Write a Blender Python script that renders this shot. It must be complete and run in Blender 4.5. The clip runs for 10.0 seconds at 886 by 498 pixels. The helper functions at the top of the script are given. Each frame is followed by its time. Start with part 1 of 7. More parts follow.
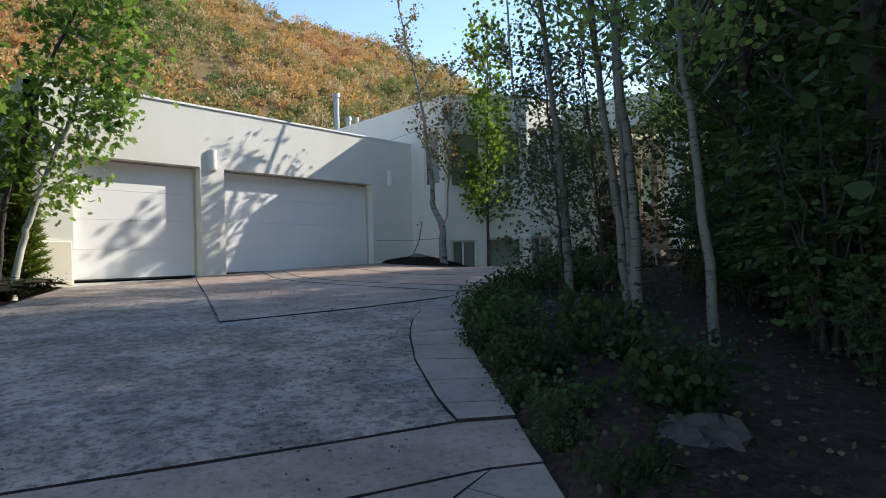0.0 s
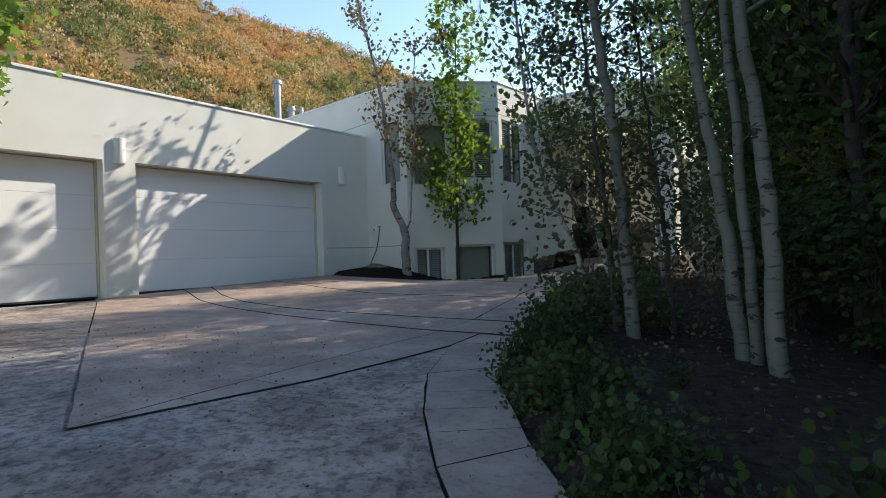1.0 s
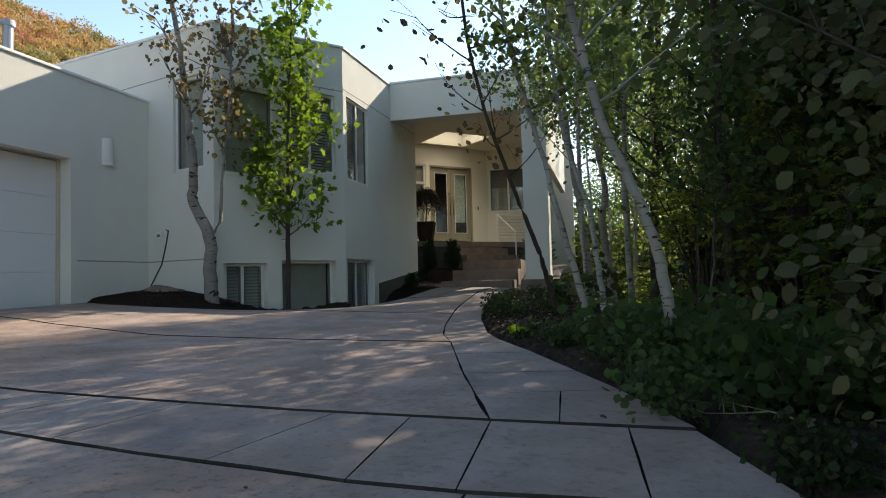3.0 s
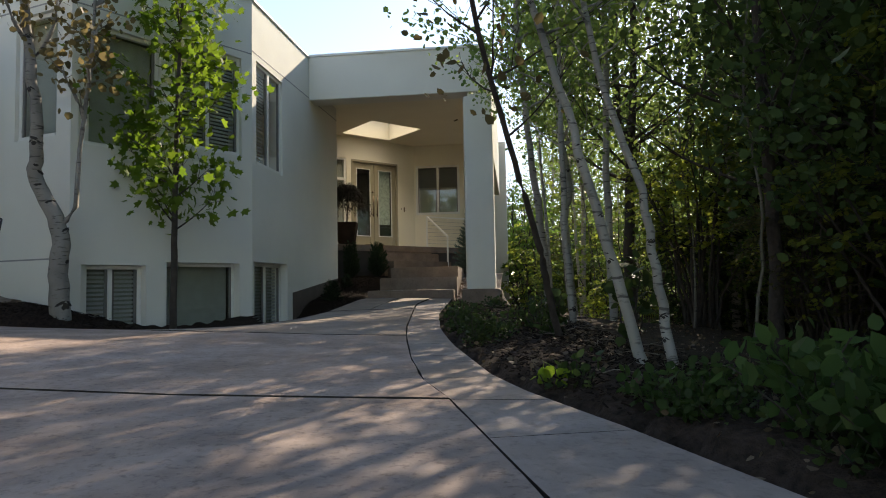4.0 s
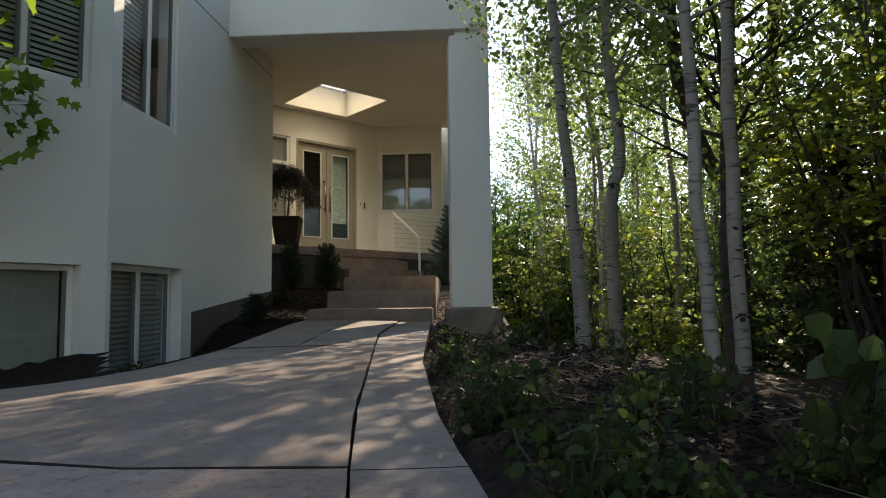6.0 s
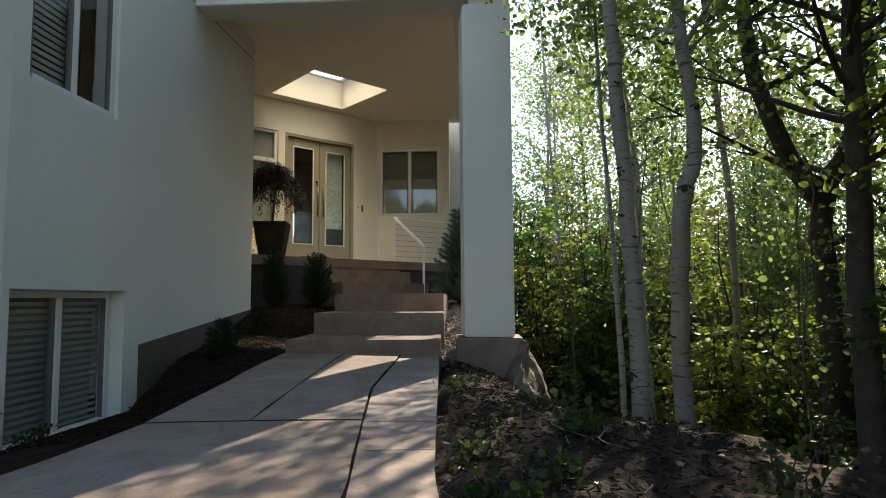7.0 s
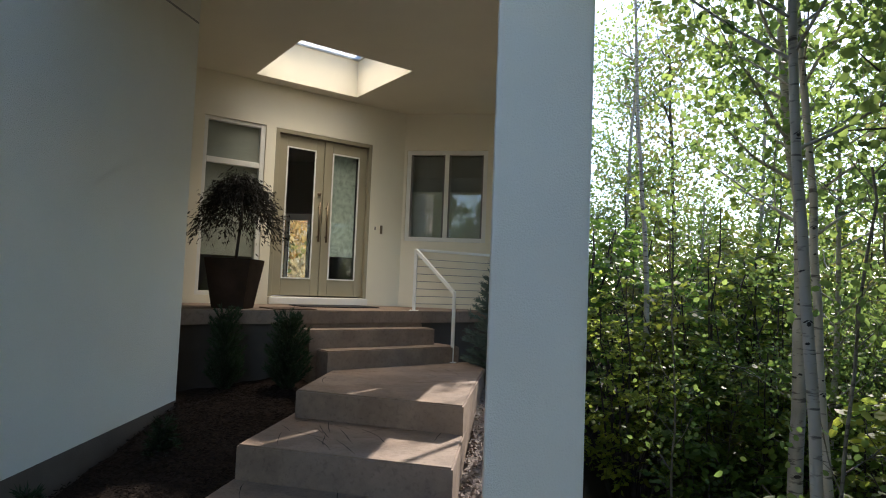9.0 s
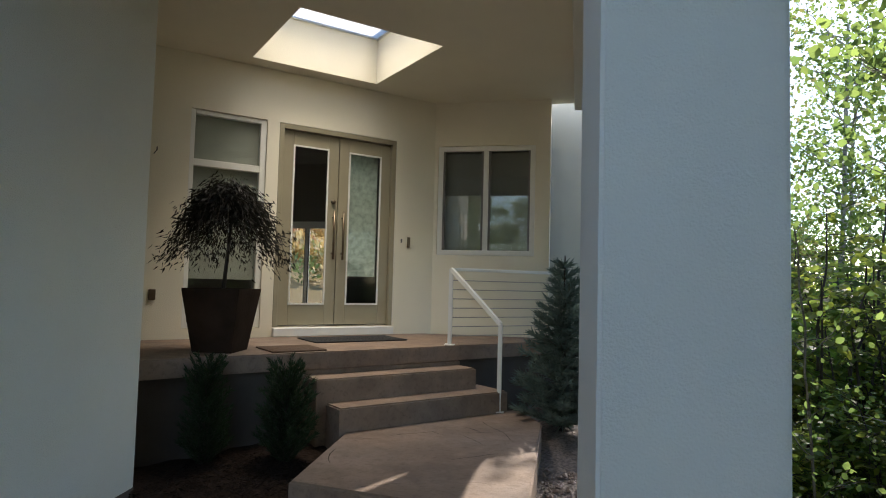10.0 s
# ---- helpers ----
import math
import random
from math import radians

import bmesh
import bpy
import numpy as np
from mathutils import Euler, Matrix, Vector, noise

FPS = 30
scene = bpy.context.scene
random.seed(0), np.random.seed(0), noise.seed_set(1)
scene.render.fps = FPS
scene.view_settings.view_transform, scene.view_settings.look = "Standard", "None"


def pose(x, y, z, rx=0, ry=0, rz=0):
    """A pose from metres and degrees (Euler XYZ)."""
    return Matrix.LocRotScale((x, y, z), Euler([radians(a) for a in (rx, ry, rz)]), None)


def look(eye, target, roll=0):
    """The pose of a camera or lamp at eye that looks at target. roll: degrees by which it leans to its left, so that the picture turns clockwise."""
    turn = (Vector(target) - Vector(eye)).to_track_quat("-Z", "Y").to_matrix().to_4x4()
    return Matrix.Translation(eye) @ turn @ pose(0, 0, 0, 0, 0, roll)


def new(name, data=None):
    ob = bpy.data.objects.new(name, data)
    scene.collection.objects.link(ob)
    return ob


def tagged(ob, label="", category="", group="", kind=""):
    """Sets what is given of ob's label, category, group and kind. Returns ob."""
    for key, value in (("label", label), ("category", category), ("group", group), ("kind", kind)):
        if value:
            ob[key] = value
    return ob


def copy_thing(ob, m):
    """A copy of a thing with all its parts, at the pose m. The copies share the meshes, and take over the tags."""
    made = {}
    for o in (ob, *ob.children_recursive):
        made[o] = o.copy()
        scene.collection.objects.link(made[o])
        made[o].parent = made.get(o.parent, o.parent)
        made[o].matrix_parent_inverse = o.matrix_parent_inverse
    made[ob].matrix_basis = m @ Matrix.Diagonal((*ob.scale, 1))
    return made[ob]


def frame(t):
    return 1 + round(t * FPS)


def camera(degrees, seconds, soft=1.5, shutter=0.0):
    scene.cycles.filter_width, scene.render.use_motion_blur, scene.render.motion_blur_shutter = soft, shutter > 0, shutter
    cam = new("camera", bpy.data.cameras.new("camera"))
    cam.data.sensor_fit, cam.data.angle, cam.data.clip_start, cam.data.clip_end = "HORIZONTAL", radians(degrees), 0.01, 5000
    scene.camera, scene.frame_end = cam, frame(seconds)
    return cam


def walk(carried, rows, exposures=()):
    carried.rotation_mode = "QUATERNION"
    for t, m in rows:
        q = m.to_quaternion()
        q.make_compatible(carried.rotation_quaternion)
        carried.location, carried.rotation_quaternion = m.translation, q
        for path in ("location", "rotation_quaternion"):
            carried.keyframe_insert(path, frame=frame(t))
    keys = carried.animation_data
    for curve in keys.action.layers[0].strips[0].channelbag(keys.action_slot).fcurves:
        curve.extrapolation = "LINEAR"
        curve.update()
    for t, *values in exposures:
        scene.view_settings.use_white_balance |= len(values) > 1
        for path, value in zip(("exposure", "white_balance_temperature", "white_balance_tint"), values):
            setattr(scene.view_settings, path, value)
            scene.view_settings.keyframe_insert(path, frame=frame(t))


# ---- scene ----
cam = camera(71.0, 10.0, 1.0)
PATH = [
    (0.0, 0.208, -0.209, 1.600, 90.83, 1.63, 39.33),
    (0.5, -0.742, 0.526, 1.808, 90.50, 1.81, 37.15),
    (1.0, -1.710, 1.416, 1.866, 90.68, 2.08, 34.16),
    (1.5, -2.476, 2.206, 1.843, 91.30, 1.76, 30.55),
    (2.0, -3.270, 3.166, 1.761, 92.14, 1.73, 26.02),
    (2.5, -3.960, 3.872, 1.726, 92.56, 2.04, 20.69),
    (3.0, -4.650, 4.587, 1.747, 92.66, 1.53, 14.95),
    (4.5, -5.831, 7.671, 1.745, 93.54, 0.95, 4.19),
    (5.0, -5.976, 8.631, 1.776, 93.76, 0.65, 3.18),
    (5.5, -6.069, 9.514, 1.757, 94.27, 0.75, 3.03),
    (7.0, -6.363, 11.930, 2.092, 94.62, 0.40, 3.23),
    (7.5, -6.369, 12.715, 2.362, 94.22, -0.12, 3.88),
    (8.0, -6.316, 13.486, 2.695, 93.60, -1.02, 5.03),
    (8.5, -6.229, 14.469, 2.917, 93.72, -1.50, 7.06),
    (9.0, -6.207, 15.362, 3.190, 93.43, -2.26, 9.16),
    (9.5, -6.340, 16.145, 3.357, 93.47, -2.88, 10.57),
    (10.0, -6.580, 17.011, 3.516, 93.22, -1.48, 12.26),
]
EXPOSURES = [(0.0, 0.99, 6500, 10), (1.5, 1.03, 6900, 10), (3.0, 1.1, 7300, 11), (5.0, 1.27, 7800, 13), (7.0, 1.43, 7300, 13), (8.5, 1.6, 6700, 13), (10.0, 1.55, 6500, 12)]
walk(cam, [(t, pose(x, y, z, rx, ry, rz)) for t, x, y, z, rx, ry, rz in PATH], EXPOSURES)

# ---- world, sun ----
SUN_AZ, SUN_EL = 21.7, 32.5  # degrees clockwise from +y, above the horizon
world = bpy.data.worlds.new("sky")
scene.world = world
world.use_nodes = True
wn = world.node_tree
sky = wn.nodes.new("ShaderNodeTexSky")
sky.sky_type, sky.sun_disc = "NISHITA", False
sky.sun_elevation, sky.sun_rotation = radians(SUN_EL), radians(SUN_AZ)
sky.air_density, sky.dust_density, sky.ozone_density = 1.0, 0.2, 2.0
wn.links.new(sky.outputs["Color"], wn.nodes["Background"].inputs["Color"])
wn.nodes["Background"].inputs["Strength"].default_value = 0.15
sun_data = bpy.data.lights.new("sun", "SUN")
sun_data.energy, sun_data.angle, sun_data.color = 3.7, radians(0.53), (1.0, 0.93, 0.82)
sun = new("sun", sun_data)
az, el = radians(SUN_AZ), radians(SUN_EL)
sun.matrix_world = look((0, 0, 40), (-math.sin(az) * math.cos(el), -math.cos(az) * math.cos(el), 40 - math.sin(el)))

# daylight falling in through the skylight's opening
lamp_data = bpy.data.lights.new("skylight_daylight", "AREA")
lamp_data.shape, lamp_data.size, lamp_data.energy, lamp_data.color = "SQUARE", 1.4, 13.0, (1.0, 0.90, 0.74)
lamp_data.spread = radians(84)
skylight_lamp = new("skylight_daylight", lamp_data)
skylight_lamp.matrix_world = pose(-9.16, 23.4, 6.618, 0, 0, 45)

# ---- materials ----
def material(name, color, rough=0.8, metal=0.0, var=0.12, scale=6.0, bump=0.0, bump_scale=60.0, color2=None, spec=0.5, trans=0.0, per_object=0.0, stain=0.0, stain_scale=0.5, stain_color=None):
    """A principled material whose colour varies at two scales, with fine relief."""
    m = bpy.data.materials.new(name)
    m.use_nodes = True
    nt = m.node_tree
    b = nt.nodes["Principled BSDF"]
    b.inputs["Roughness"].default_value, b.inputs["Metallic"].default_value = rough, metal
    b.inputs["Specular IOR Level"].default_value = spec
    if trans:
        b.inputs["Transmission Weight"].default_value = trans
    co = nt.nodes.new("ShaderNodeTexCoord")
    n1 = nt.nodes.new("ShaderNodeTexNoise")
    n1.inputs["Scale"].default_value, n1.inputs["Detail"].default_value = scale, 6.0
    nt.links.new(co.outputs["Object"], n1.inputs["Vector"])
    ramp = nt.nodes.new("ShaderNodeValToRGB")
    c = Vector(color)
    c2 = Vector(color2) if color2 else c * (1 + var)
    c1 = c if color2 else c * (1 - var)
    ramp.color_ramp.elements[0].position, ramp.color_ramp.elements[1].position = 0.3, 0.7
    ramp.color_ramp.elements[0].color, ramp.color_ramp.elements[1].color = (*c1, 1), (*c2, 1)
    nt.links.new(n1.outputs["Fac"], ramp.inputs["Fac"])
    out = ramp.outputs["Color"]
    if stain:
        n3 = nt.nodes.new("ShaderNodeTexNoise")
        n3.inputs["Scale"].default_value, n3.inputs["Detail"].default_value, n3.inputs["Roughness"].default_value = stain_scale, 8.0, 0.65
        nt.links.new(co.outputs["Object"], n3.inputs["Vector"])
        r3 = nt.nodes.new("ShaderNodeValToRGB")
        r3.color_ramp.elements[0].position, r3.color_ramp.elements[1].position = 0.45, 0.68
        r3.color_ramp.elements[0].color, r3.color_ramp.elements[1].color = (0, 0, 0, 1), (stain, stain, stain, 1)
        nt.links.new(n3.outputs["Fac"], r3.inputs["Fac"])
        mx = nt.nodes.new("ShaderNodeMixRGB")
        mx.inputs["Color2"].default_value = (*(stain_color or c * 0.5), 1)
        nt.links.new(r3.outputs["Color"], mx.inputs["Fac"])
        nt.links.new(out, mx.inputs["Color1"])
        out = mx.outputs["Color"]
    if per_object:
        info = nt.nodes.new("ShaderNodeObjectInfo")
        mr = nt.nodes.new("ShaderNodeMapRange")
        mr.inputs["To Min"].default_value, mr.inputs["To Max"].default_value = 1 - per_object, 1 + per_object
        nt.links.new(info.outputs["Random"], mr.inputs["Value"])
        hs = nt.nodes.new("ShaderNodeHueSaturation")
        nt.links.new(mr.outputs["Result"], hs.inputs["Value"])
        nt.links.new(out, hs.inputs["Color"])
        out = hs.outputs["Color"]
    nt.links.new(out, b.inputs["Base Color"])
    if bump:
        n2 = nt.nodes.new("ShaderNodeTexNoise")
        n2.inputs["Scale"].default_value, n2.inputs["Detail"].default_value = bump_scale, 5.0
        nt.links.new(co.outputs["Object"], n2.inputs["Vector"])
        bp = nt.nodes.new("ShaderNodeBump")
        bp.inputs["Strength"].default_value, bp.inputs["Distance"].default_value = bump, 0.02
        nt.links.new(n2.outputs["Fac"], bp.inputs["Height"])
        nt.links.new(bp.outputs["Normal"], b.inputs["Normal"])
    return m


def glass_material(name, tint=(0.9, 0.95, 0.95), rough=0.0):
    """A clear pane: mostly see-through, with Fresnel gloss."""
    m = bpy.data.materials.new(name)
    m.use_nodes = True
    nt = m.node_tree
    nt.nodes.remove(nt.nodes["Principled BSDF"])
    tr, gl, mix, fr = (nt.nodes.new("ShaderNode" + k) for k in ("BsdfTransparent", "BsdfGlossy", "MixShader", "LayerWeight"))
    tr.inputs["Color"].default_value = (*tint, 1)
    gl.inputs["Roughness"].default_value = rough
    fr.inputs["Blend"].default_value = 0.5
    power, add = nt.nodes.new("ShaderNodeMath"), nt.nodes.new("ShaderNodeMath")
    power.operation, power.inputs[1].default_value = "POWER", 4.0
    add.operation, add.inputs[1].default_value = "ADD", 0.09
    add.use_clamp = True
    nt.links.new(fr.outputs["Facing"], power.inputs[0])
    nt.links.new(power.outputs["Value"], add.inputs[0])
    nt.links.new(add.outputs["Value"], mix.inputs["Fac"])
    nt.links.new(tr.outputs["BSDF"], mix.inputs[1])
    nt.links.new(gl.outputs["BSDF"], mix.inputs[2])
    nt.links.new(mix.outputs["Shader"], nt.nodes["Material Output"].inputs["Surface"])
    return m


def leaf_material(name, dark, light, glow=0.45, clump=1.4):
    """Leaves: each island its own green, lit through from behind."""
    m = bpy.data.materials.new(name)
    m.use_nodes = True
    nt = m.node_tree
    b = nt.nodes["Principled BSDF"]
    b.inputs["Roughness"].default_value = 0.5
    b.inputs["Specular IOR Level"].default_value = 0.12
    geo = nt.nodes.new("ShaderNodeNewGeometry")
    ramp = nt.nodes.new("ShaderNodeValToRGB")
    ramp.color_ramp.elements[0].color, ramp.color_ramp.elements[1].color = (*dark, 1), (*light, 1)
    # leaf-to-leaf variation blended with a drift from clump to clump
    place = nt.nodes.new("ShaderNodeTexCoord")
    drift = nt.nodes.new("ShaderNodeTexNoise")
    drift.inputs["Scale"].default_value, drift.inputs["Detail"].default_value = clump, 2.0
    spread_ = nt.nodes.new("ShaderNodeMapRange")
    spread_.inputs["From Min"].default_value, spread_.inputs["From Max"].default_value = 0.32, 0.68
    half = nt.nodes.new("ShaderNodeMix")
    half.inputs["Factor"].default_value = 0.55
    nt.links.new(place.outputs["Object"], drift.inputs["Vector"])
    nt.links.new(drift.outputs["Fac"], spread_.inputs["Value"])
    nt.links.new(geo.outputs["Random Per Island"], half.inputs["A"])
    nt.links.new(spread_.outputs["Result"], half.inputs["B"])
    nt.links.new(half.outputs["Result"], ramp.inputs["Fac"])
    info = nt.nodes.new("ShaderNodeObjectInfo")
    shift = nt.nodes.new("ShaderNodeMapRange")
    shift.inputs["To Min"].default_value, shift.inputs["To Max"].default_value = 0.62, 1.3
    plant = nt.nodes.new("ShaderNodeHueSaturation")
    nt.links.new(info.outputs["Random"], shift.inputs["Value"])
    nt.links.new(shift.outputs["Result"], plant.inputs["Value"])
    nt.links.new(ramp.outputs["Color"], plant.inputs["Color"])
    nt.links.new(plant.outputs["Color"], b.inputs["Base Color"])
    tl = nt.nodes.new("ShaderNodeBsdfTranslucent")
    hs = nt.nodes.new("ShaderNodeHueSaturation")
    hs.inputs["Saturation"].default_value, hs.inputs["Value"].default_value = 1.05, 2.1
    nt.links.new(plant.outputs["Color"], hs.inputs["Color"])
    nt.links.new(hs.outputs["Color"], tl.inputs["Color"])
    mix = nt.nodes.new("ShaderNodeMixShader")
    mix.inputs["Fac"].default_value = glow
    nt.links.new(b.outputs["BSDF"], mix.inputs[1])
    nt.links.new(tl.outputs["BSDF"], mix.inputs[2])
    nt.links.new(mix.outputs["Shader"], nt.nodes["Material Output"].inputs["Surface"])
    return m


def paving_material(name, color, wear):
    """Stamped concrete: broad tint drift, darker worn blotches, fine pitting, ripples of the stamp."""
    m = bpy.data.materials.new(name)
    m.use_nodes = True
    nt = m.node_tree
    b = nt.nodes["Principled BSDF"]
    b.inputs["Specular IOR Level"].default_value = 0.3
    co = nt.nodes.new("ShaderNodeTexCoord")

    def tex(scale, detail, rough, lo, hi, c0, c1):
        n = nt.nodes.new("ShaderNodeTexNoise")
        n.inputs["Scale"].default_value, n.inputs["Detail"].default_value, n.inputs["Roughness"].default_value = scale, detail, rough
        nt.links.new(co.outputs["Object"], n.inputs["Vector"])
        r = nt.nodes.new("ShaderNodeValToRGB")
        r.color_ramp.elements[0].position, r.color_ramp.elements[1].position = lo, hi
        r.color_ramp.elements[0].color, r.color_ramp.elements[1].color = (*c0, 1), (*c1, 1)
        nt.links.new(n.outputs["Fac"], r.inputs["Fac"])
        return n, r.outputs["Color"]

    def times(a, c, fac):
        x = nt.nodes.new("ShaderNodeMixRGB")
        x.blend_type = "MULTIPLY"
        x.inputs["Fac"].default_value = fac
        nt.links.new(a, x.inputs["Color1"])
        nt.links.new(c, x.inputs["Color2"])
        return x.outputs["Color"]

    c = Vector(color)
    _, tint = tex(0.55, 4, 0.6, 0.35, 0.65, Vector((c.x * 1.10, c.y * 1.02, c.z * 0.94)), Vector((c.x * 0.94, c.y * 0.99, c.z * 1.06)))
    blot_n, blot = tex(2.3, 9, 0.68, 0.40, 0.58, (1, 1, 1), (0.42, 0.40, 0.40))
    pit_n, pit = tex(26, 6, 0.7, 0.52, 0.66, (1, 1, 1), (0.45, 0.43, 0.42))
    _, broad = tex(0.9, 6, 0.6, 0.3, 0.7, (1.12, 1.12, 1.12), (0.80, 0.80, 0.80))
    out = times(times(times(tint, blot, min(1, 0.55 * wear)), pit, min(1, 0.7 * wear * wear + 0.1)), broad, 0.8)
    # Dark specks; the stamp relief's shading is put into them too.
    _, fleck = tex(23, 4, 0.6, 0.64, 0.72, (1, 1, 1), (0.36, 0.34, 0.33))
    out = times(out, fleck, 0.6 if wear > 0.7 else 0.2)
    if wear > 1:
        _, spall = tex(15, 3, 0.6, 0.49, 0.60, (1.1, 1.1, 1.1), (0.36, 0.35, 0.34))
        out = times(out, spall, 0.6)
    info = nt.nodes.new("ShaderNodeObjectInfo")
    mr = nt.nodes.new("ShaderNodeMapRange")
    mr.inputs["To Min"].default_value, mr.inputs["To Max"].default_value = 0.93, 1.06
    nt.links.new(info.outputs["Random"], mr.inputs["Value"])
    hs = nt.nodes.new("ShaderNodeHueSaturation")
    nt.links.new(mr.outputs["Result"], hs.inputs["Value"])
    nt.links.new(out, hs.inputs["Color"])
    nt.links.new(hs.outputs["Color"], b.inputs["Base Color"])
    rr = nt.nodes.new("ShaderNodeMapRange")
    rr.inputs["To Min"].default_value, rr.inputs["To Max"].default_value = 0.62, 0.95
    nt.links.new(blot_n.outputs["Fac"], rr.inputs["Value"])
    nt.links.new(rr.outputs["Result"], b.inputs["Roughness"])
    b1, b2 = nt.nodes.new("ShaderNodeBump"), nt.nodes.new("ShaderNodeBump")
    b1.inputs["Strength"].default_value, b1.inputs["Distance"].default_value = min(1, 0.6 * wear), 0.03
    b2.inputs["Strength"].default_value, b2.inputs["Distance"].default_value = 0.5, 0.006
    b1.invert = True
    nt.links.new(blot_n.outputs["Fac"], b1.inputs["Height"])
    nt.links.new(pit_n.outputs["Fac"], b2.inputs["Height"])
    nt.links.new(b1.outputs["Normal"], b2.inputs["Normal"])
    nt.links.new(b2.outputs["Normal"], b.inputs["Normal"])
    return m


def bark_material(name, color, dark):
    """Smooth pale bark crossed by thin dark level bands and blotches."""
    m = material(name, color, 0.85, var=0.14, scale=4, bump=0.3, bump_scale=30)
    nt = m.node_tree
    b = nt.nodes["Principled BSDF"]
    src = b.inputs["Base Color"].links[0].from_socket
    co = nt.nodes.new("ShaderNodeTexCoord")
    for scale, flat, lo, hi, amount in ((5.0, 7.0, 0.60, 0.66, 0.85), (14.0, 3.0, 0.60, 0.68, 0.6), (1.4, 1.0, 0.52, 0.75, 0.45)):
        mp = nt.nodes.new("ShaderNodeMapping")
        mp.inputs["Scale"].default_value = (1, 1, flat)
        n = nt.nodes.new("ShaderNodeTexNoise")
        n.inputs["Scale"].default_value, n.inputs["Detail"].default_value = scale, 4
        r = nt.nodes.new("ShaderNodeValToRGB")
        r.color_ramp.elements[0].position, r.color_ramp.elements[1].position = lo, hi
        r.color_ramp.elements[0].color, r.color_ramp.elements[1].color = (0, 0, 0, 1), (amount, amount, amount, 1)
        x = nt.nodes.new("ShaderNodeMixRGB")
        x.inputs["Color2"].default_value = (*dark, 1)
        nt.links.new(co.outputs["Object"], mp.inputs["Vector"])
        nt.links.new(mp.outputs["Vector"], n.inputs["Vector"])
        nt.links.new(n.outputs["Fac"], r.inputs["Fac"])
        nt.links.new(r.outputs["Color"], x.inputs["Fac"])
        nt.links.new(src, x.inputs["Color1"])
        src = x.outputs["Color"]
    nt.links.new(src, b.inputs["Base Color"])
    return m


STUCCO = material("stucco", (0.74, 0.73, 0.66), 0.92, var=0.03, scale=1.2, bump=0.35, bump_scale=110, spec=0.25, stain=0.10, stain_scale=0.35, stain_color=(0.55, 0.53, 0.47))
STUCCO_BASE = material("stucco_base", (0.125, 0.102, 0.086), 0.95, var=0.12, scale=3, bump=0.3, bump_scale=80, spec=0.2)
# Darker copy of the base render; carries the shade under the landing.
LANDING_BASE_SHADED = material("landing_render_shaded", (0.07, 0.06, 0.053), 0.95, var=0.15, scale=3, bump=0.3, bump_scale=80, spec=0.2)
CAP = material("cap_metal", (0.78, 0.79, 0.78), 0.5, var=0.04, scale=2)
DOOR_WHITE = material("garage_door_paint", (0.78, 0.78, 0.76), 0.55, var=0.02, scale=0.8, bump=0.05, bump_scale=40, stain=0.06, stain_scale=0.7)
TRIM_WHITE = material("trim_white", (0.76, 0.75, 0.70), 0.5, var=0.03)
CONCRETE = paving_material("stamped_concrete", (0.385, 0.295, 0.245), 0.9)
BORDER = paving_material("border_concrete", (0.345, 0.28, 0.24), 0.7)
STEP_CONC = paving_material("step_concrete", (0.235, 0.178, 0.14), 0.7)
JOINT = material("joint_dirt", (0.04, 0.034, 0.03), 0.95, var=0.35, scale=9, bump=0.6, bump_scale=40, spec=0.1)
MULCH = material("mulch", (0.012, 0.008, 0.006), 0.95, var=0.5, scale=30, bump=1.0, bump_scale=45, color2=(0.034, 0.022, 0.016), spec=0.1)
# Paler mulch for the wooded bank; the other beds keep the dark one.
MULCH_PALE = material("pale_mulch", (0.018, 0.013, 0.010), 0.95, var=0.5, scale=24, bump=1.0, bump_scale=45, color2=(0.065, 0.047, 0.036), spec=0.1, stain=0.5, stain_scale=3, stain_color=(0.008, 0.006, 0.005))
SOIL = material("woodland_soil", (0.022, 0.016, 0.011), 0.95, scale=14, bump=1.0, bump_scale=30, color2=(0.06, 0.044, 0.03), spec=0.15)
ROCK = material("rock", (0.20, 0.155, 0.118), 0.9, var=0.5, scale=5, bump=1.0, bump_scale=16, stain=0.75, stain_scale=3.5, stain_color=(0.05, 0.04, 0.034))
GLASS = glass_material("window_glass")
BARK_BIRCH = bark_material("aspen_bark", (0.30, 0.285, 0.25), (0.05, 0.045, 0.04))
BARK_DARK = material("dark_bark", (0.05, 0.04, 0.033), 0.95, var=0.35, scale=8, bump=0.8, bump_scale=30)
LEAF_BRIGHT = leaf_material("maple_leaf", (0.055, 0.115, 0.016), (0.20, 0.28, 0.04), 0.52)
LEAF_GREEN = leaf_material("aspen_leaf", (0.045, 0.085, 0.018), (0.13, 0.19, 0.035), 0.45)
# Green darkened so the leaf colour itself carries the wood's shade.
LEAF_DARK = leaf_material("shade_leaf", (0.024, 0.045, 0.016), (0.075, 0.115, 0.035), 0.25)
LEAF_OLIVE = leaf_material("dull_leaf", (0.05, 0.06, 0.025), (0.16, 0.15, 0.05), 0.4)
HILL_SOIL = material("hill_scrub_soil", (0.14, 0.10, 0.055), 0.95, var=0.3, scale=0.08, spec=0.1, color2=(0.20, 0.13, 0.06))
BEAD = material("reveal", (0.30, 0.30, 0.29), 0.8)
# Cream stucco, made warmer and brighter to carry the portico's bounced light.
STUCCO_WARM = material("cream_stucco", (0.80, 0.75, 0.61), 0.92, var=0.03, scale=1.2, bump=0.3, bump_scale=110, spec=0.25, stain=0.08, stain_scale=0.4)
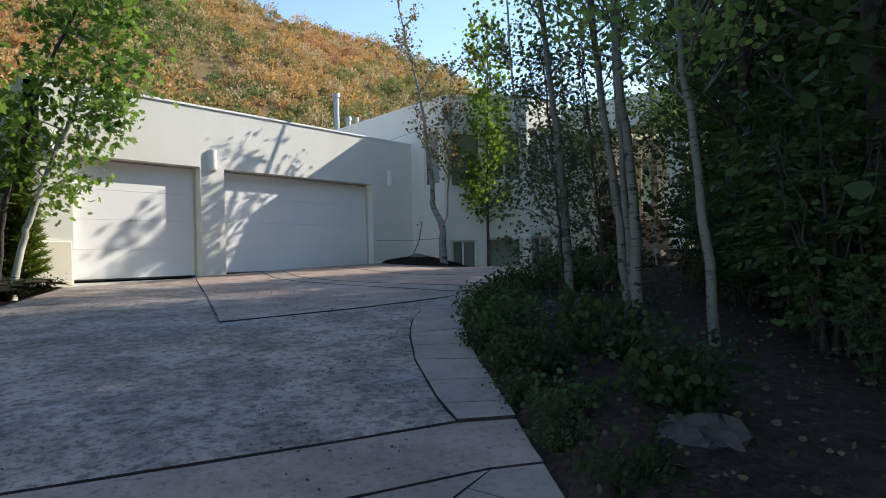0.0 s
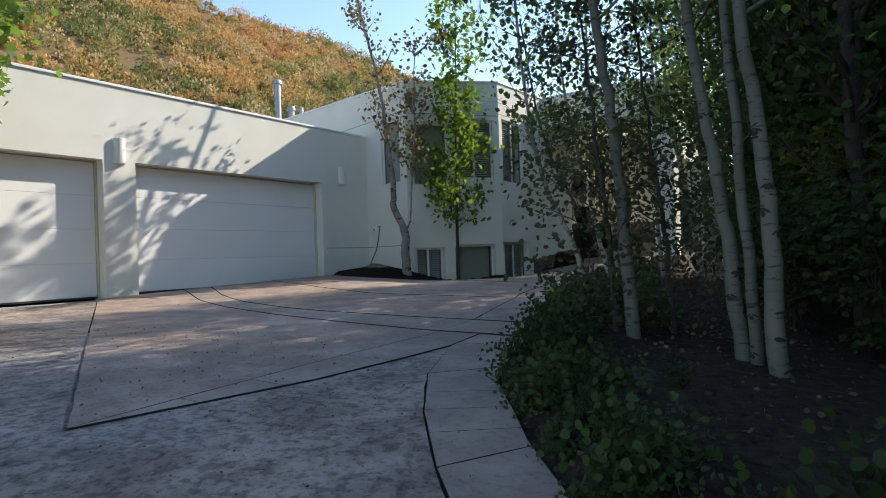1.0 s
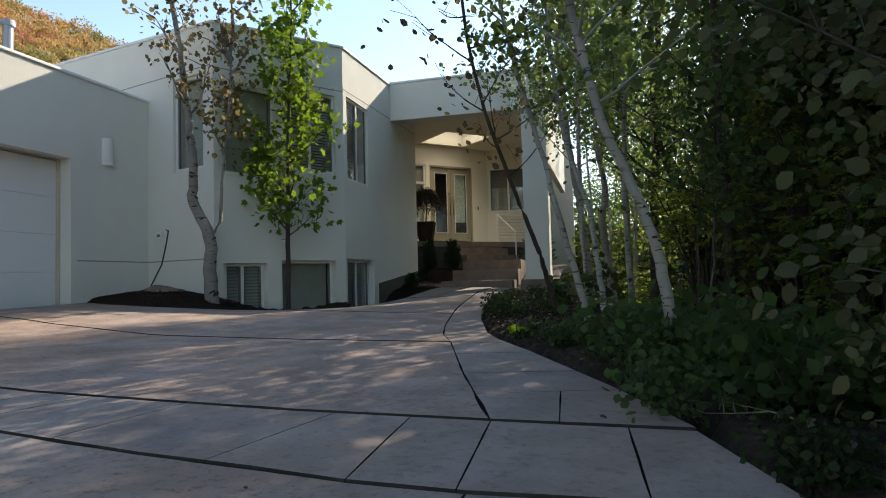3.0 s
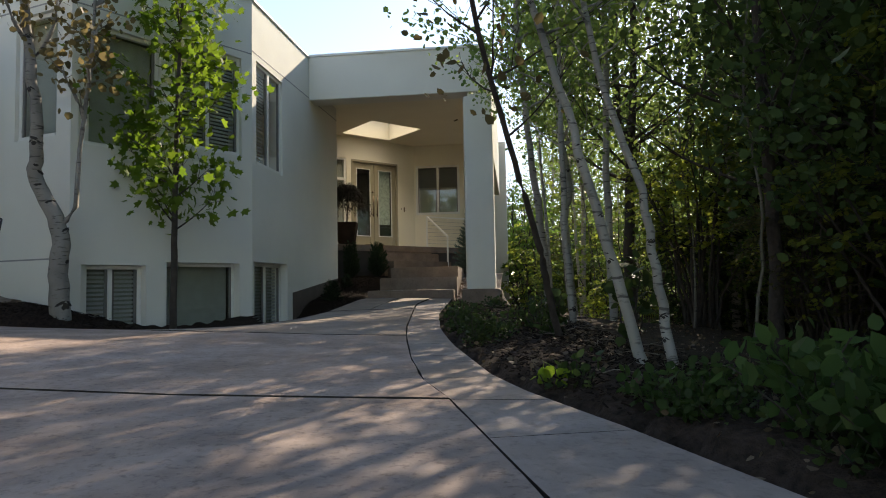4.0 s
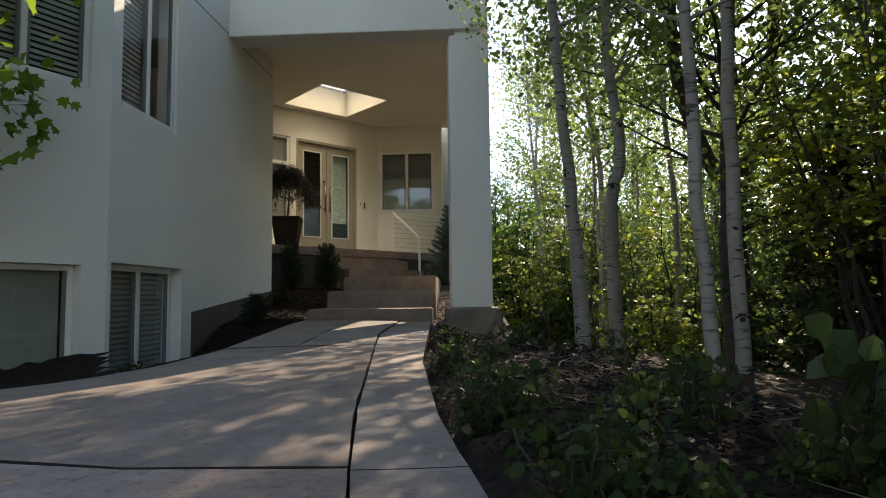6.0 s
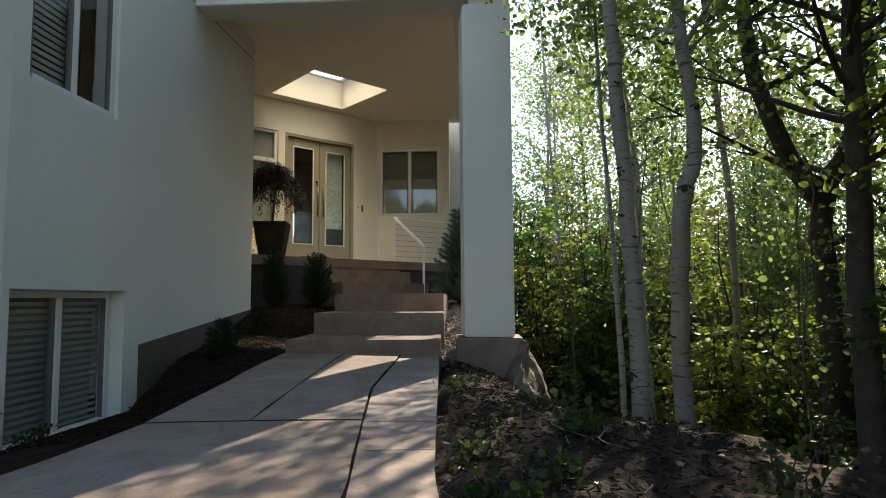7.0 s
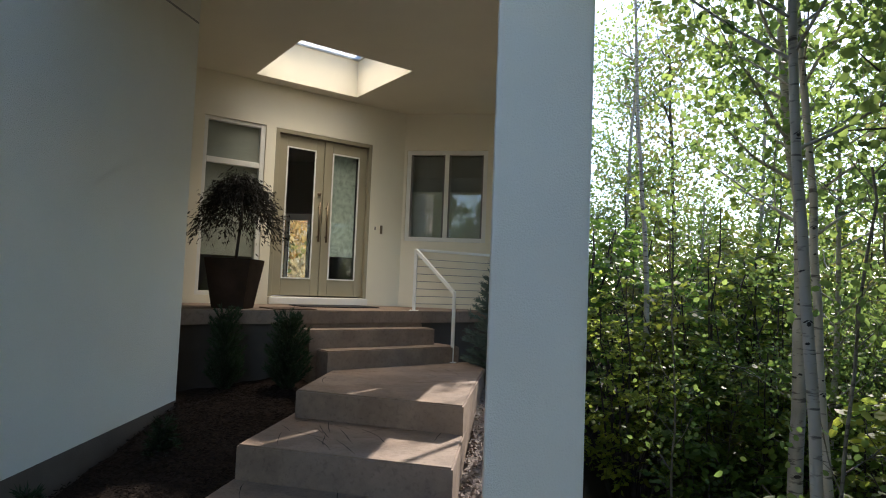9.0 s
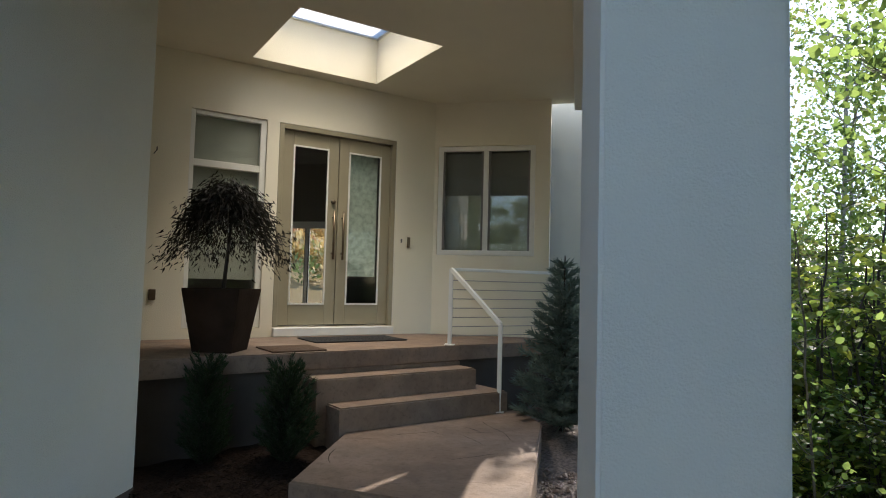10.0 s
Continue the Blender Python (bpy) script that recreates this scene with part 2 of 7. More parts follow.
TRIM_TAN = material("tan_trim", (0.52, 0.47, 0.38), 0.6, var=0.06)
DOOR_TAN = material("door_paint", (0.31, 0.275, 0.19), 0.4, var=0.05, scale=2)
RUBBER = material("rubber", (0.03, 0.03, 0.03), 0.8)
BLACK = material("black_metal", (0.02, 0.02, 0.02), 0.5)
SASH_DARK = material("sash", (0.16, 0.15, 0.14), 0.5)
BLIND = material("blind_slat", (0.46, 0.47, 0.43), 0.6, var=0.05)
SHEER = material("sheer_shade", (0.34, 0.34, 0.285), 0.9, var=0.08, scale=9)
SHEER_GREEN = material("sheer_green", (0.40, 0.46, 0.38), 0.8, var=0.3, scale=14)
BRONZE = material("bronze", (0.16, 0.12, 0.08), 0.35, metal=0.8)
GALV = material("galvanised", (0.30, 0.31, 0.32), 0.5, metal=0.7, var=0.08, scale=5)
# Low wall colour stands in for the dimness of unlit rooms.
ROOM = material("room_dimmed", (0.16, 0.15, 0.13), 0.9, var=0.1, scale=0.6)
WHITE_METAL = material("white_metal", (0.78, 0.77, 0.72), 0.45, var=0.03)
POT = material("dark_pot", (0.036, 0.022, 0.015), 0.9, spec=0.15, var=0.25, scale=5, bump=0.2, bump_scale=30)
MAT_BLACK = material("rubber_mat", (0.012, 0.012, 0.013), 0.95, var=0.3, scale=60, bump=0.5, bump_scale=120)
MAT_BROWN = material("coir", (0.075, 0.045, 0.028), 0.95, var=0.3, scale=60, bump=0.6, bump_scale=120)
GRAVEL = material("gravel", (0.22, 0.17, 0.15), 0.9, var=0.3, scale=20, per_object=0.2)
# Aspen bark with the canopy's shade put into its colour.
BARK_SHADED = bark_material("shaded_bark", (0.125, 0.118, 0.092), (0.03, 0.027, 0.022))
TWIG = material("dry_twig", (0.17, 0.145, 0.115), 0.9, var=0.25, scale=20)
LEAF_THICKET = leaf_material("thicket_leaf", (0.028, 0.05, 0.016), (0.30, 0.33, 0.06), 0.55)
LEAF_RED = leaf_material("purple_leaf", (0.012, 0.012, 0.010), (0.04, 0.036, 0.028), 0.2)
LEAF_SPRUCE = leaf_material("spruce_needles", (0.06, 0.095, 0.08), (0.19, 0.24, 0.20), 0.2)
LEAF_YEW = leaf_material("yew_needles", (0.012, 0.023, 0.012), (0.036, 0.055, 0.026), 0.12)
LEAF_LIME = leaf_material("lime_leaf", (0.16, 0.26, 0.03), (0.30, 0.40, 0.06), 0.5)
LITTER = leaf_material("dry_leaf", (0.02, 0.014, 0.010), (0.16, 0.12, 0.08), 0.1)
HILLS = [leaf_material("hill_" + n, a, b, 0.25) for n, a, b in (("russet", (0.30, 0.13, 0.07), (0.42, 0.22, 0.13)), ("amber", (0.28, 0.17, 0.06), (0.43, 0.28, 0.12)), ("olive", (0.13, 0.13, 0.045), (0.24, 0.21, 0.08)), ("green", (0.06, 0.085, 0.03), (0.14, 0.16, 0.06)), ("straw", (0.30, 0.22, 0.11), (0.40, 0.31, 0.18)))]
CONCRETE_ROUGH = paving_material("rough_stamped_concrete", (0.37, 0.31, 0.27), 1.3)
CONCRETE_PATH = paving_material("path_concrete", (0.28, 0.225, 0.185), 0.7)
GRAVEL_BED = material("gravel_bed", (0.05, 0.04, 0.035), 0.95, scale=35, bump=1.0, bump_scale=50, color2=(0.2, 0.16, 0.14))
ROCK_DARK = material("dark_rock", (0.06, 0.05, 0.042), 0.9, var=0.35, scale=4, bump=0.8, bump_scale=12, stain=0.4, stain_scale=2)
CABLE = material("cable", (0.35, 0.34, 0.31), 0.4, metal=0.3)
LEAF_COPPER = leaf_material("copper_leaf", (0.05, 0.045, 0.022), (0.17, 0.13, 0.06), 0.4)
LEAF_MID = leaf_material("mid_leaf", (0.035, 0.075, 0.018), (0.15, 0.22, 0.04), 0.48)
LEAF_EDGE = leaf_material("edging_leaf", (0.018, 0.034, 0.012), (0.058, 0.085, 0.027), 0.3)
# Darker copy of the dull leaf, with shade put into its colour.
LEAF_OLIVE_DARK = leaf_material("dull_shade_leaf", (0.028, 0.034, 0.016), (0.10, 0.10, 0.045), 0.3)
LEAF_HERB = leaf_material("herb_leaf", (0.03, 0.06, 0.02), (0.075, 0.125, 0.035), 0.4)
LEAF_JUNIPER = leaf_material("juniper_needles", (0.06, 0.09, 0.015), (0.13, 0.17, 0.03), 0.2)
BARK_PALE = material("pale_bark", (0.42, 0.40, 0.34), 0.9, var=0.2, scale=5, bump=0.4, bump_scale=25, stain=0.5, stain_scale=3)
SHADE_GREY = material("grey_shade", (0.17, 0.17, 0.155), 0.9, var=0.06, scale=9)
BARK_SCAR = material("bark_scar", (0.025, 0.022, 0.02), 0.9, var=0.3)
CHIP = material("bark_chip", (0.010, 0.007, 0.005), 0.95, var=0.4, scale=20, color2=(0.024, 0.016, 0.012), spec=0.08)
LEAF_ASPEN = leaf_material("bank_leaf", (0.05, 0.09, 0.03), (0.19, 0.245, 0.07), 0.5)
BARK_GREY = bark_material("mottled_bark", (0.22, 0.205, 0.18), (0.035, 0.03, 0.028))


def dome_material():
    """Milky skylight acrylic that scatters daylight."""
    m = bpy.data.materials.new("skylight_acrylic")
    m.use_nodes = True
    nt = m.node_tree
    nt.nodes.remove(nt.nodes["Principled BSDF"])
    tl = nt.nodes.new("ShaderNodeBsdfTranslucent")
    tl.inputs["Color"].default_value = (0.62, 0.6, 0.56, 1)
    tr = nt.nodes.new("ShaderNodeBsdfTransparent")
    mx = nt.nodes.new("ShaderNodeMixShader")
    mx.inputs["Fac"].default_value = 0.0
    nt.links.new(tl.outputs["BSDF"], mx.inputs[1])
    nt.links.new(tr.outputs["BSDF"], mx.inputs[2])
    nt.links.new(mx.outputs["Shader"], nt.nodes["Material Output"].inputs["Surface"])
    return m


ACRYLIC = dome_material()

# ---- building helpers ----
def part(name, bm, mat, parent=None, label="", smooth=False):
    """Links a bmesh as one mesh object, under a thing or a part."""
    me = bpy.data.meshes.new(name)
    bmesh.ops.recalc_face_normals(bm, faces=bm.faces)
    bm.to_mesh(me)
    bm.free()
    for m in (mat if isinstance(mat, (list, tuple)) else [mat]):
        me.materials.append(m)
    if smooth:
        me.polygons.foreach_set("use_smooth", [True] * len(me.polygons))
    ob = new(name, me)
    if parent:
        ob.parent = parent
    if label:
        tagged(ob, label)
    return ob


def thing(name, label, category, group="", kind="", at=None):
    ob = new(name)
    ob.empty_display_size = 0.2
    if at is not None:
        ob.matrix_world = at
    return tagged(ob, label, category, group, kind)


def box(bm, x0, x1, y0, y1, z0, z1, m=None, bevel=0.0):
    r = bmesh.ops.create_cube(bm, size=1, matrix=Matrix.LocRotScale(((x0 + x1) / 2, (y0 + y1) / 2, (z0 + z1) / 2), None, (abs(x1 - x0), abs(y1 - y0), abs(z1 - z0))))
    vs = r["verts"]
    if bevel:
        es = list({e for v in vs for e in v.link_edges})
        bv = bmesh.ops.bevel(bm, geom=es, offset=bevel, segments=1, affect="EDGES")
        vs = list({v for f in bv["faces"] for v in f.verts} | {v for v in vs if v.is_valid})
    if m is not None:
        bmesh.ops.transform(bm, matrix=m, verts=vs)
    return vs


def boxed(x0, x1, y0, y1, z0, z1, m=None, bevel=0.0):
    bm = bmesh.new()
    box(bm, x0, x1, y0, y1, z0, z1, m, bevel)
    return bm


def wall_frame(p, q):
    """Local frame of a wall seen from outside: x from p to q (leftwards), y inward, z up."""
    d = Vector((q[0] - p[0], q[1] - p[1], 0)).normalized()
    n = Vector((d.y, -d.x, 0))
    return Matrix(((d.x, n.x, 0, p[0]), (d.y, n.y, 0, p[1]), (0, 0, 1, 0), (0, 0, 0, 1)))


def wall(name, p, q, z0, z1, openings=(), thick=0.25, mat=None, label="", z1b=None):
    """A wall with thickness and openings (u0, u1, z0, z1) right through it. Outside is to the left of p to q."""
    length = math.hypot(q[0] - p[0], q[1] - p[1])
    us = sorted({0, length, *(u for o in openings for u in o[:2])})
    zs = sorted({z0, z1, *(z for o in openings for z in o[2:4])})
    solid = {}
    for i in range(len(us) - 1):
        for j in range(len(zs) - 1):
            cu, cz = (us[i] + us[i + 1]) / 2, (zs[j] + zs[j + 1]) / 2
            solid[i, j] = not any(o[0] < cu < o[1] and o[2] < cz < o[3] for o in openings)
    bm = bmesh.new()
    vert = {}

    def v(u, y, z):
        zz = z
        if z1b is not None and z == z1:
            zz = z1 + (z1b - z1) * u / length
        if (u, y, z) not in vert:
            vert[u, y, z] = bm.verts.new((u, y, zz))
        return vert[u, y, z]

    for (i, j), s in solid.items():
        if not s:
            continue
        a, b, c, d = us[i], us[i + 1], zs[j], zs[j + 1]
        bm.faces.new([v(a, 0, c), v(b, 0, c), v(b, 0, d), v(a, 0, d)])
        bm.faces.new([v(a, thick, c), v(a, thick, d), v(b, thick, d), v(b, thick, c)])
        for di, dj, quad in ((-1, 0, (a, a, c, d)), (1, 0, (b, b, c, d)), (0, -1, (a, b, c, c)), (0, 1, (a, b, d, d))):
            if solid.get((i + di, j + dj)):
                continue
            u0, u1, w0, w1 = quad
            if di:
                bm.faces.new([v(u0, 0, w0), v(u0, thick, w0), v(u0, thick, w1), v(u0, 0, w1)])
            else:
                bm.faces.new([v(u0, 0, w0), v(u1, 0, w0), v(u1, thick, w0), v(u0, thick, w0)])
    ob = part(name, bm, mat or STUCCO)
    ob.matrix_world = wall_frame(p, q)
    return tagged(ob, label or "off-white painted stucco house wall", "wall", kind="structure")


def inset(pts, d):
    """The outline drawn in by d on every side."""
    n = len(pts)
    area = sum(pts[i][0] * pts[(i + 1) % n][1] - pts[(i + 1) % n][0] * pts[i][1] for i in range(n))
    s = 1 if area > 0 else -1
    out = []
    for i in range(n):
        p0, p1, p2 = Vector(pts[i - 1]), Vector(pts[i]), Vector(pts[(i + 1) % n])
        a, b = (p1 - p0).normalized(), (p2 - p1).normalized()
        na, nb = Vector((-a.y, a.x)) * s, Vector((-b.y, b.x)) * s
        m = na + nb
        k = d / max(0.35, m.length_squared / 2)
        out.append(p1 + m * k)
    return out


def clip(pts, o, n):
    """The part of an outline on the side of the line through o that n points away from."""
    out = []
    for p, q in zip(pts, pts[1:] + pts[:1]):
        a, b = (Vector(p) - o).dot(n), (Vector(q) - o).dot(n)
        if a <= 0:
            out.append(tuple(p))
        if a * b < 0:
            out.append(tuple(Vector(p).lerp(Vector(q), a / (a - b))))
    return out


def ashlar(pts, rnd, least):
    """Cuts a band into oblong stamped tiles of uneven size."""
    best = max(((Vector(q) - Vector(p)) for p, q in zip(pts, pts[1:] + pts[:1])), key=lambda v: v.length).normalized()
    o = Vector((0, 0))
    side = Vector((-best.y, best.x))
    runs = []
    for d in (best, side):
        k = [Vector(p).dot(d) for p in pts]
        runs.append((max(k) - min(k), min(k), d))
    runs.sort(key=lambda r: -r[0])
    length, k0, d = runs[0]
    if length < least * rnd.uniform(1.0, 1.7):
        return [pts]
    at_ = d * (k0 + length * rnd.uniform(0.36, 0.64))
    return [t for n in (d, -d) for t in ashlar(clip(pts, at_, n), rnd, least)]


# ---- ground ----
KNOTS = [(-60.0, -4.2), (-10, -0.3), (0.0, 0.585), (2.7, 0.83), (5.2, 1.055), (8.5, 1.18), (13.0, 1.27), (15.0, 1.38), (18.0, 1.48), (30, 1.7)]


def grade(x, y):
    """Height of the paved ground: it climbs towards the house."""
    u = -0.73 * x + 0.68 * y
    for (a, za), (b, zb) in zip(KNOTS, KNOTS[1:]):
        if u <= b:
            dip = 0.2 * math.exp(-((x + 9.9) ** 2 + (y - 14.4) ** 2) / 3.2)
            return za + (zb - za) * (u - a) / (b - a) - dip
    return KNOTS[-1][1]


EDGE = [(4.0, -3.2), (2.2, -1.4), (0.55, 0.35), (-0.67, 1.57), (-1.3, 2.2), (-2.36, 3.25), (-3.0, 3.95), (-3.66, 4.85), (-4.1, 6.2), (-4.36, 7.05), (-4.68, 7.8), (-5.2, 8.95), (-5.53, 9.6), (-5.72, 10.1), (-6.06, 11.5), (-6.35, 13.0), (-6.55, 14.6), (-6.66, 16.5), (-6.78, 18.64)]


def edge_x(y):
    """The driveway's planted edge: x at y."""
    for (x0, y0), (x1, y1) in zip(EDGE, EDGE[1:]):
        if y <= y1:
            return x0 + (x1 - x0) * (y - y0) / (y1 - y0)
    return EDGE[-1][0]


def ground_z(x, y):
    """Height of the soil sheet."""
    d = x - edge_x(y)
    if d > 0:  # the wooded bank falls away from the paving
        return max(-7, grade(edge_x(y) - 0.3, y) - 0.05 + 0.06 * min(d, 1) - 0.12 * max(0, d - 1.2) - 0.05 * max(0, d - 6) - (0.12 + 0.40 * min(d, 2.5) + 0.9 * max(0, min(d, 2.0) - 0.85)) * min(1, max(0, (y - 15.2) / 2.4)))
    if x < -8.2 and y > 12.5:
        return 0.75
    return grade(x, y) - 0.14


def ground_sheet():
    bm = bmesh.new()
    xs = [-400, -200, -100, -60, -40] + [-30 + 0.5 * i for i in range(101)] + [24, 30, 40, 60, 120, 250, 400]
    ys = [-400, -200, -100, -60, -40] + [-25 + 0.5 * i for i in range(131)] + [44, 50, 60, 90, 160, 260, 400]
    rows = []
    for y in ys:
        row = []
        for x in xs:
            z = ground_z(max(-30, min(20, x)), max(-25, min(40, y)))
            z += 0.05 * noise.noise((x * 0.8, y * 0.8, 0)) if x > edge_x(y) + 0.2 else 0
            row.append(bm.verts.new((x, y, z)))
        rows.append(row)
    for a, b in zip(rows, rows[1:]):
        for i in range(len(xs) - 1):
            bm.faces.new([a[i], a[i + 1], b[i + 1], b[i]])
    ob = part("ground", bm, SOIL, smooth=True)
    return tagged(ob, "dark woodland soil with leaf litter under the trees", "ground", kind="structure")


ground_sheet()

# ---- house ----
GX = -12.9     # garage front
MX = -9.77     # long wall beside the path
NW, BC = (-11.14, 13.82), (-9.77, 16.2)
GR = 5.17      # garage roof
HR = 6.5       # house roof
LAND = 2.83    # entrance landing
BASE = 0.6
DP, DQ = (-12.2, 21.86), (-8.66, 25.39)
NWEND = (-21.0, 16.62)
wall("wall_garage", (GX, 14.33), (GX, 3.75), BASE, GR, [(14.33 - 12.6, 14.33 - 7.8, 1.3, 3.82), (14.33 - 7.2, 14.33 - 4.55, 1.3, 3.82)], thick=0.42)
wall("wall_garage_side", (GX, 3.75), (-20.0, 3.75), BASE, GR)
wall("wall_corner", NW, NWEND, BASE, 6.28, [(0.27, 1.08, 3.77, 5.46)], z1b=6.75)
wall("wall_bay", BC, NW, BASE, HR, [(0.2, 1.36, 3.87, 5.47), (1.56, 2.66, 3.66, 5.3), (0.24, 1.45, 0.95, 2.15), (1.75, 2.6, 1.0, 2.1)], z1b=6.28)
wall("wall_path", (MX, 21.1), BC, BASE, 6.62, [(21.1 - 17.54, 21.1 - 16.37, 3.81, 5.56), (21.1 - 17.76, 21.1 - 16.28, 0.95, 2.19)], z1b=HR)
wall("wall_recess", (-12.4, 21.1), (MX - 0.25, 21.1), BASE, 6.6, mat=STUCCO_WARM)
wall("wall_entry", (DQ[0] + 0.08, DQ[1] + 0.08), DP, 1.2, 6.6, [(0.613, 2.233, LAND + 0.11, 5.44), (2.383, 3.253, LAND + 0.11, 5.44)], mat=STUCCO_WARM, label="cream stucco entrance wall with a pair of glazed doors")
wall("wall_window", (-6.97, 25.47), (-8.78, 25.47), 1.2, 6.6, [(0.2, 1.56, 3.92, 5.45)], mat=STUCCO_WARM, label="cream stucco wall beside the entrance doors")
wall("wall_east", (-5.75, 26.4), (-7.2, 26.4), 0.5, 6.3)
# Unseen back walls, added to close the house against light leaks.
wall("wall_back", (-20.5, 30.0), (-20.5, 3.8), BASE, 5.0)
wall("wall_north", (-7.0, 30.0), (-20.5, 30.0), BASE, 6.3, [(4.4, 6.2, LAND + 0.05, 4.75)])
wall("wall_northeast", (-7.0, 26.7), (-7.0, 30.0), BASE, 6.3)


def slab(name, pts, z0, z1, mat, label, category):
    """A flat prism over a plan outline."""
    bm = bmesh.new()
    f = bm.faces.new([bm.verts.new((*p, z1)) for p in pts])
    r = bmesh.ops.extrude_face_region(bm, geom=[f])
    for v in r["geom"]:
        if isinstance(v, bmesh.types.BMVert):
            v.co.z = z0
    return tagged(part(name, bm, mat), label, category, kind="structure")


# Roofs out of sight behind the parapets, added to keep light out.
slab("roof_garage", [(-20.5, 3.9), (GX - 0.3, 3.9), (GX - 0.3, 14.5), (-20.5, 16.4)], GR - 0.45, GR - 0.2, STUCCO, "flat pale roof behind the garage parapet", "roof")
slab("roof_house", [(-20.4, 16.7), (-12.7, 14.55), (-11.2, 14.2), (MX - 0.3, 16.4), (MX - 0.3, 21.0), (-12.4, 21.2), (-12.4, 22.3), (-9.0, 25.8), (-7.1, 25.8), (-7.1, 29.8), (-20.4, 29.8)], 6.08, 6.26, STUCCO, "flat pale roof behind the house parapet", "roof")


def capping(name, pts, z, zb=None):
    """Thin metal coping along the top of a wall."""
    (x0, y0), (x1, y1) = pts
    length = math.hypot(x1 - x0, y1 - y0)
    bm = boxed(-0.03, length + 0.03, -0.03, 0.30, 0.0, 0.05, bevel=0.008)
    if zb is not None:
        for v in bm.verts:
            v.co.z += (zb - z) * v.co.x / length
    ob = part(name, bm, CAP)
    ob.matrix_world = Matrix.Translation((0, 0, z)) @ wall_frame(*pts)
    tagged(ob, "pale metal coping on the parapet", "coping", kind="structure")


capping("trim_garage", ((GX, 14.3), (GX, 3.75)), GR)
capping("trim_corner", (NW, NWEND), 6.28, 6.75)
capping("trim_bay", (BC, NW), HR, 6.28)
capping("trim_path", ((MX, 19.06), BC), 6.575, HR)
capping("trim_beam", ((-5.95, 19.06), (MX, 19.06)), 6.6)


def bead(name, p, q, z, zb=None, h=0.02):
    """A thin raised strip along a wall; its grey stands in for a recessed reveal's shadow."""
    length = math.hypot(q[0] - p[0], q[1] - p[1])
    bm = boxed(0, length, -0.004, 0.01, -h / 2, h / 2)
    if zb is not None:
        for v in bm.verts:
            v.co.z += (zb - z) * v.co.x / length
    ob = part(name, bm, BEAD)
    ob.matrix_world = Matrix.Translation((0, 0, z)) @ wall_frame(p, q)
    tagged(ob, "grey strip standing in for a shaded joint in the stucco", "trim", kind="structure")


bead("trim_joint_a", (GX, 14.3), (GX, 12.72), 2.18)
bead("trim_joint_b", NW, (GX, 14.32), 2.18)
bead("trim_joint_c", (MX, 21.08), (MX, 16.2), 5.78, 5.66)
bead("trim_joint_d", BC, NW, 5.6, 5.5)
bead("trim_joint_e", (-11.2, 13.84), (-17.0, 15.48), 5.56)
# low block at the garage's outer corner
tagged(part("wall_low", boxed(GX - 0.1, GX + 0.07, 3.7, 4.5, 0.8, 2.12, bevel=0.01), STUCCO_WARM), "low warm-tinted stucco block beside the garage", "wall", kind="structure")
# foundation showing under the stucco by the sloping bed
fnd = bmesh.new()
vs = [fnd.verts.new(p) for p in ((MX + 0.006, 18.03, 0.6), (MX + 0.006, 21.1, 0.6), (MX + 0.006, 21.1, 1.96), (MX + 0.006, 18.03, 1.66))]
r = bmesh.ops.extrude_face_region(fnd, geom=[fnd.faces.new(vs)])
for v in r["geom"]:
    if isinstance(v, bmesh.types.BMVert):
        v.co.x -= 0.1
tagged(part("foundation", fnd, STUCCO_BASE), "bare grey concrete foundation under the stucco", "foundation", kind="structure")


# ---- portico ----
def portico():
    cx, cy, h = -9.16, 23.4, 1.125
    outer = [(-12.4, 21.2), (MX, 21.2), (MX, 19.1), (-6.0, 19.1), (-6.0, 25.7), (-12.4, 25.7)]
    inner = [(cx - h, cy), (cx, cy - h), (cx + h, cy), (cx, cy + h)]
    bm = bmesh.new()
    for z in (6.07, 6.3):
        o = [bm.verts.new((*p, z)) for p in outer]
        i = [bm.verts.new((*p, z)) for p in inner]
        for ring in ((o[0], o[1], i[1], i[0]), (o[1], o[2], i[1]), (o[2], o[3], i[1]), (o[3], o[4], i[2], i[1]), (o[4], o[5], i[3], i[2]), (o[5], o[0], i[0], i[3])):
            bm.faces.new(ring)
    tagged(part("ceiling", bm, STUCCO_WARM), "cream portico ceiling with a diamond skylight opening", "ceiling", kind="structure")
    # skylight shaft, tapering upwards, with its glazing
    t = thing("skylight", "diamond skylight with a cream shaft and clear glazing", "skylight", kind="structure")
    bm = bmesh.new()
    lo = [bm.verts.new((*p, 6.072)) for p in inner]
    top = [(p[0], p[1], 6.64) for p in inner]
    hi = [bm.verts.new(p) for p in top]
    for a in range(4):
        b = (a + 1) % 4
        bm.faces.new([lo[a], lo[b], hi[b], hi[a]])
    shaft = part("shaft", bm, STUCCO_WARM, t)
    sol = shaft.modifiers.new("thickness", "SOLIDIFY")
    sol.thickness, sol.offset = 0.06, 1
    bm = bmesh.new()
    bm.faces.new([bm.verts.new((p[0], p[1], 6.65)) for p in top])
    part("pane", bm, ACRYLIC, t)
    for a in range(4):
        b = (a + 1) % 4
        bm = bmesh.new()
        p, q = Vector(top[a]), Vector(top[b])
        box(bm, 0, (q - p).length, -0.03, 0.03, 0.0, 0.07, Matrix.Translation(p) @ (q - p).to_track_quat("X", "Z").to_matrix().to_4x4())
        part("frame", bm, TRIM_WHITE, t)


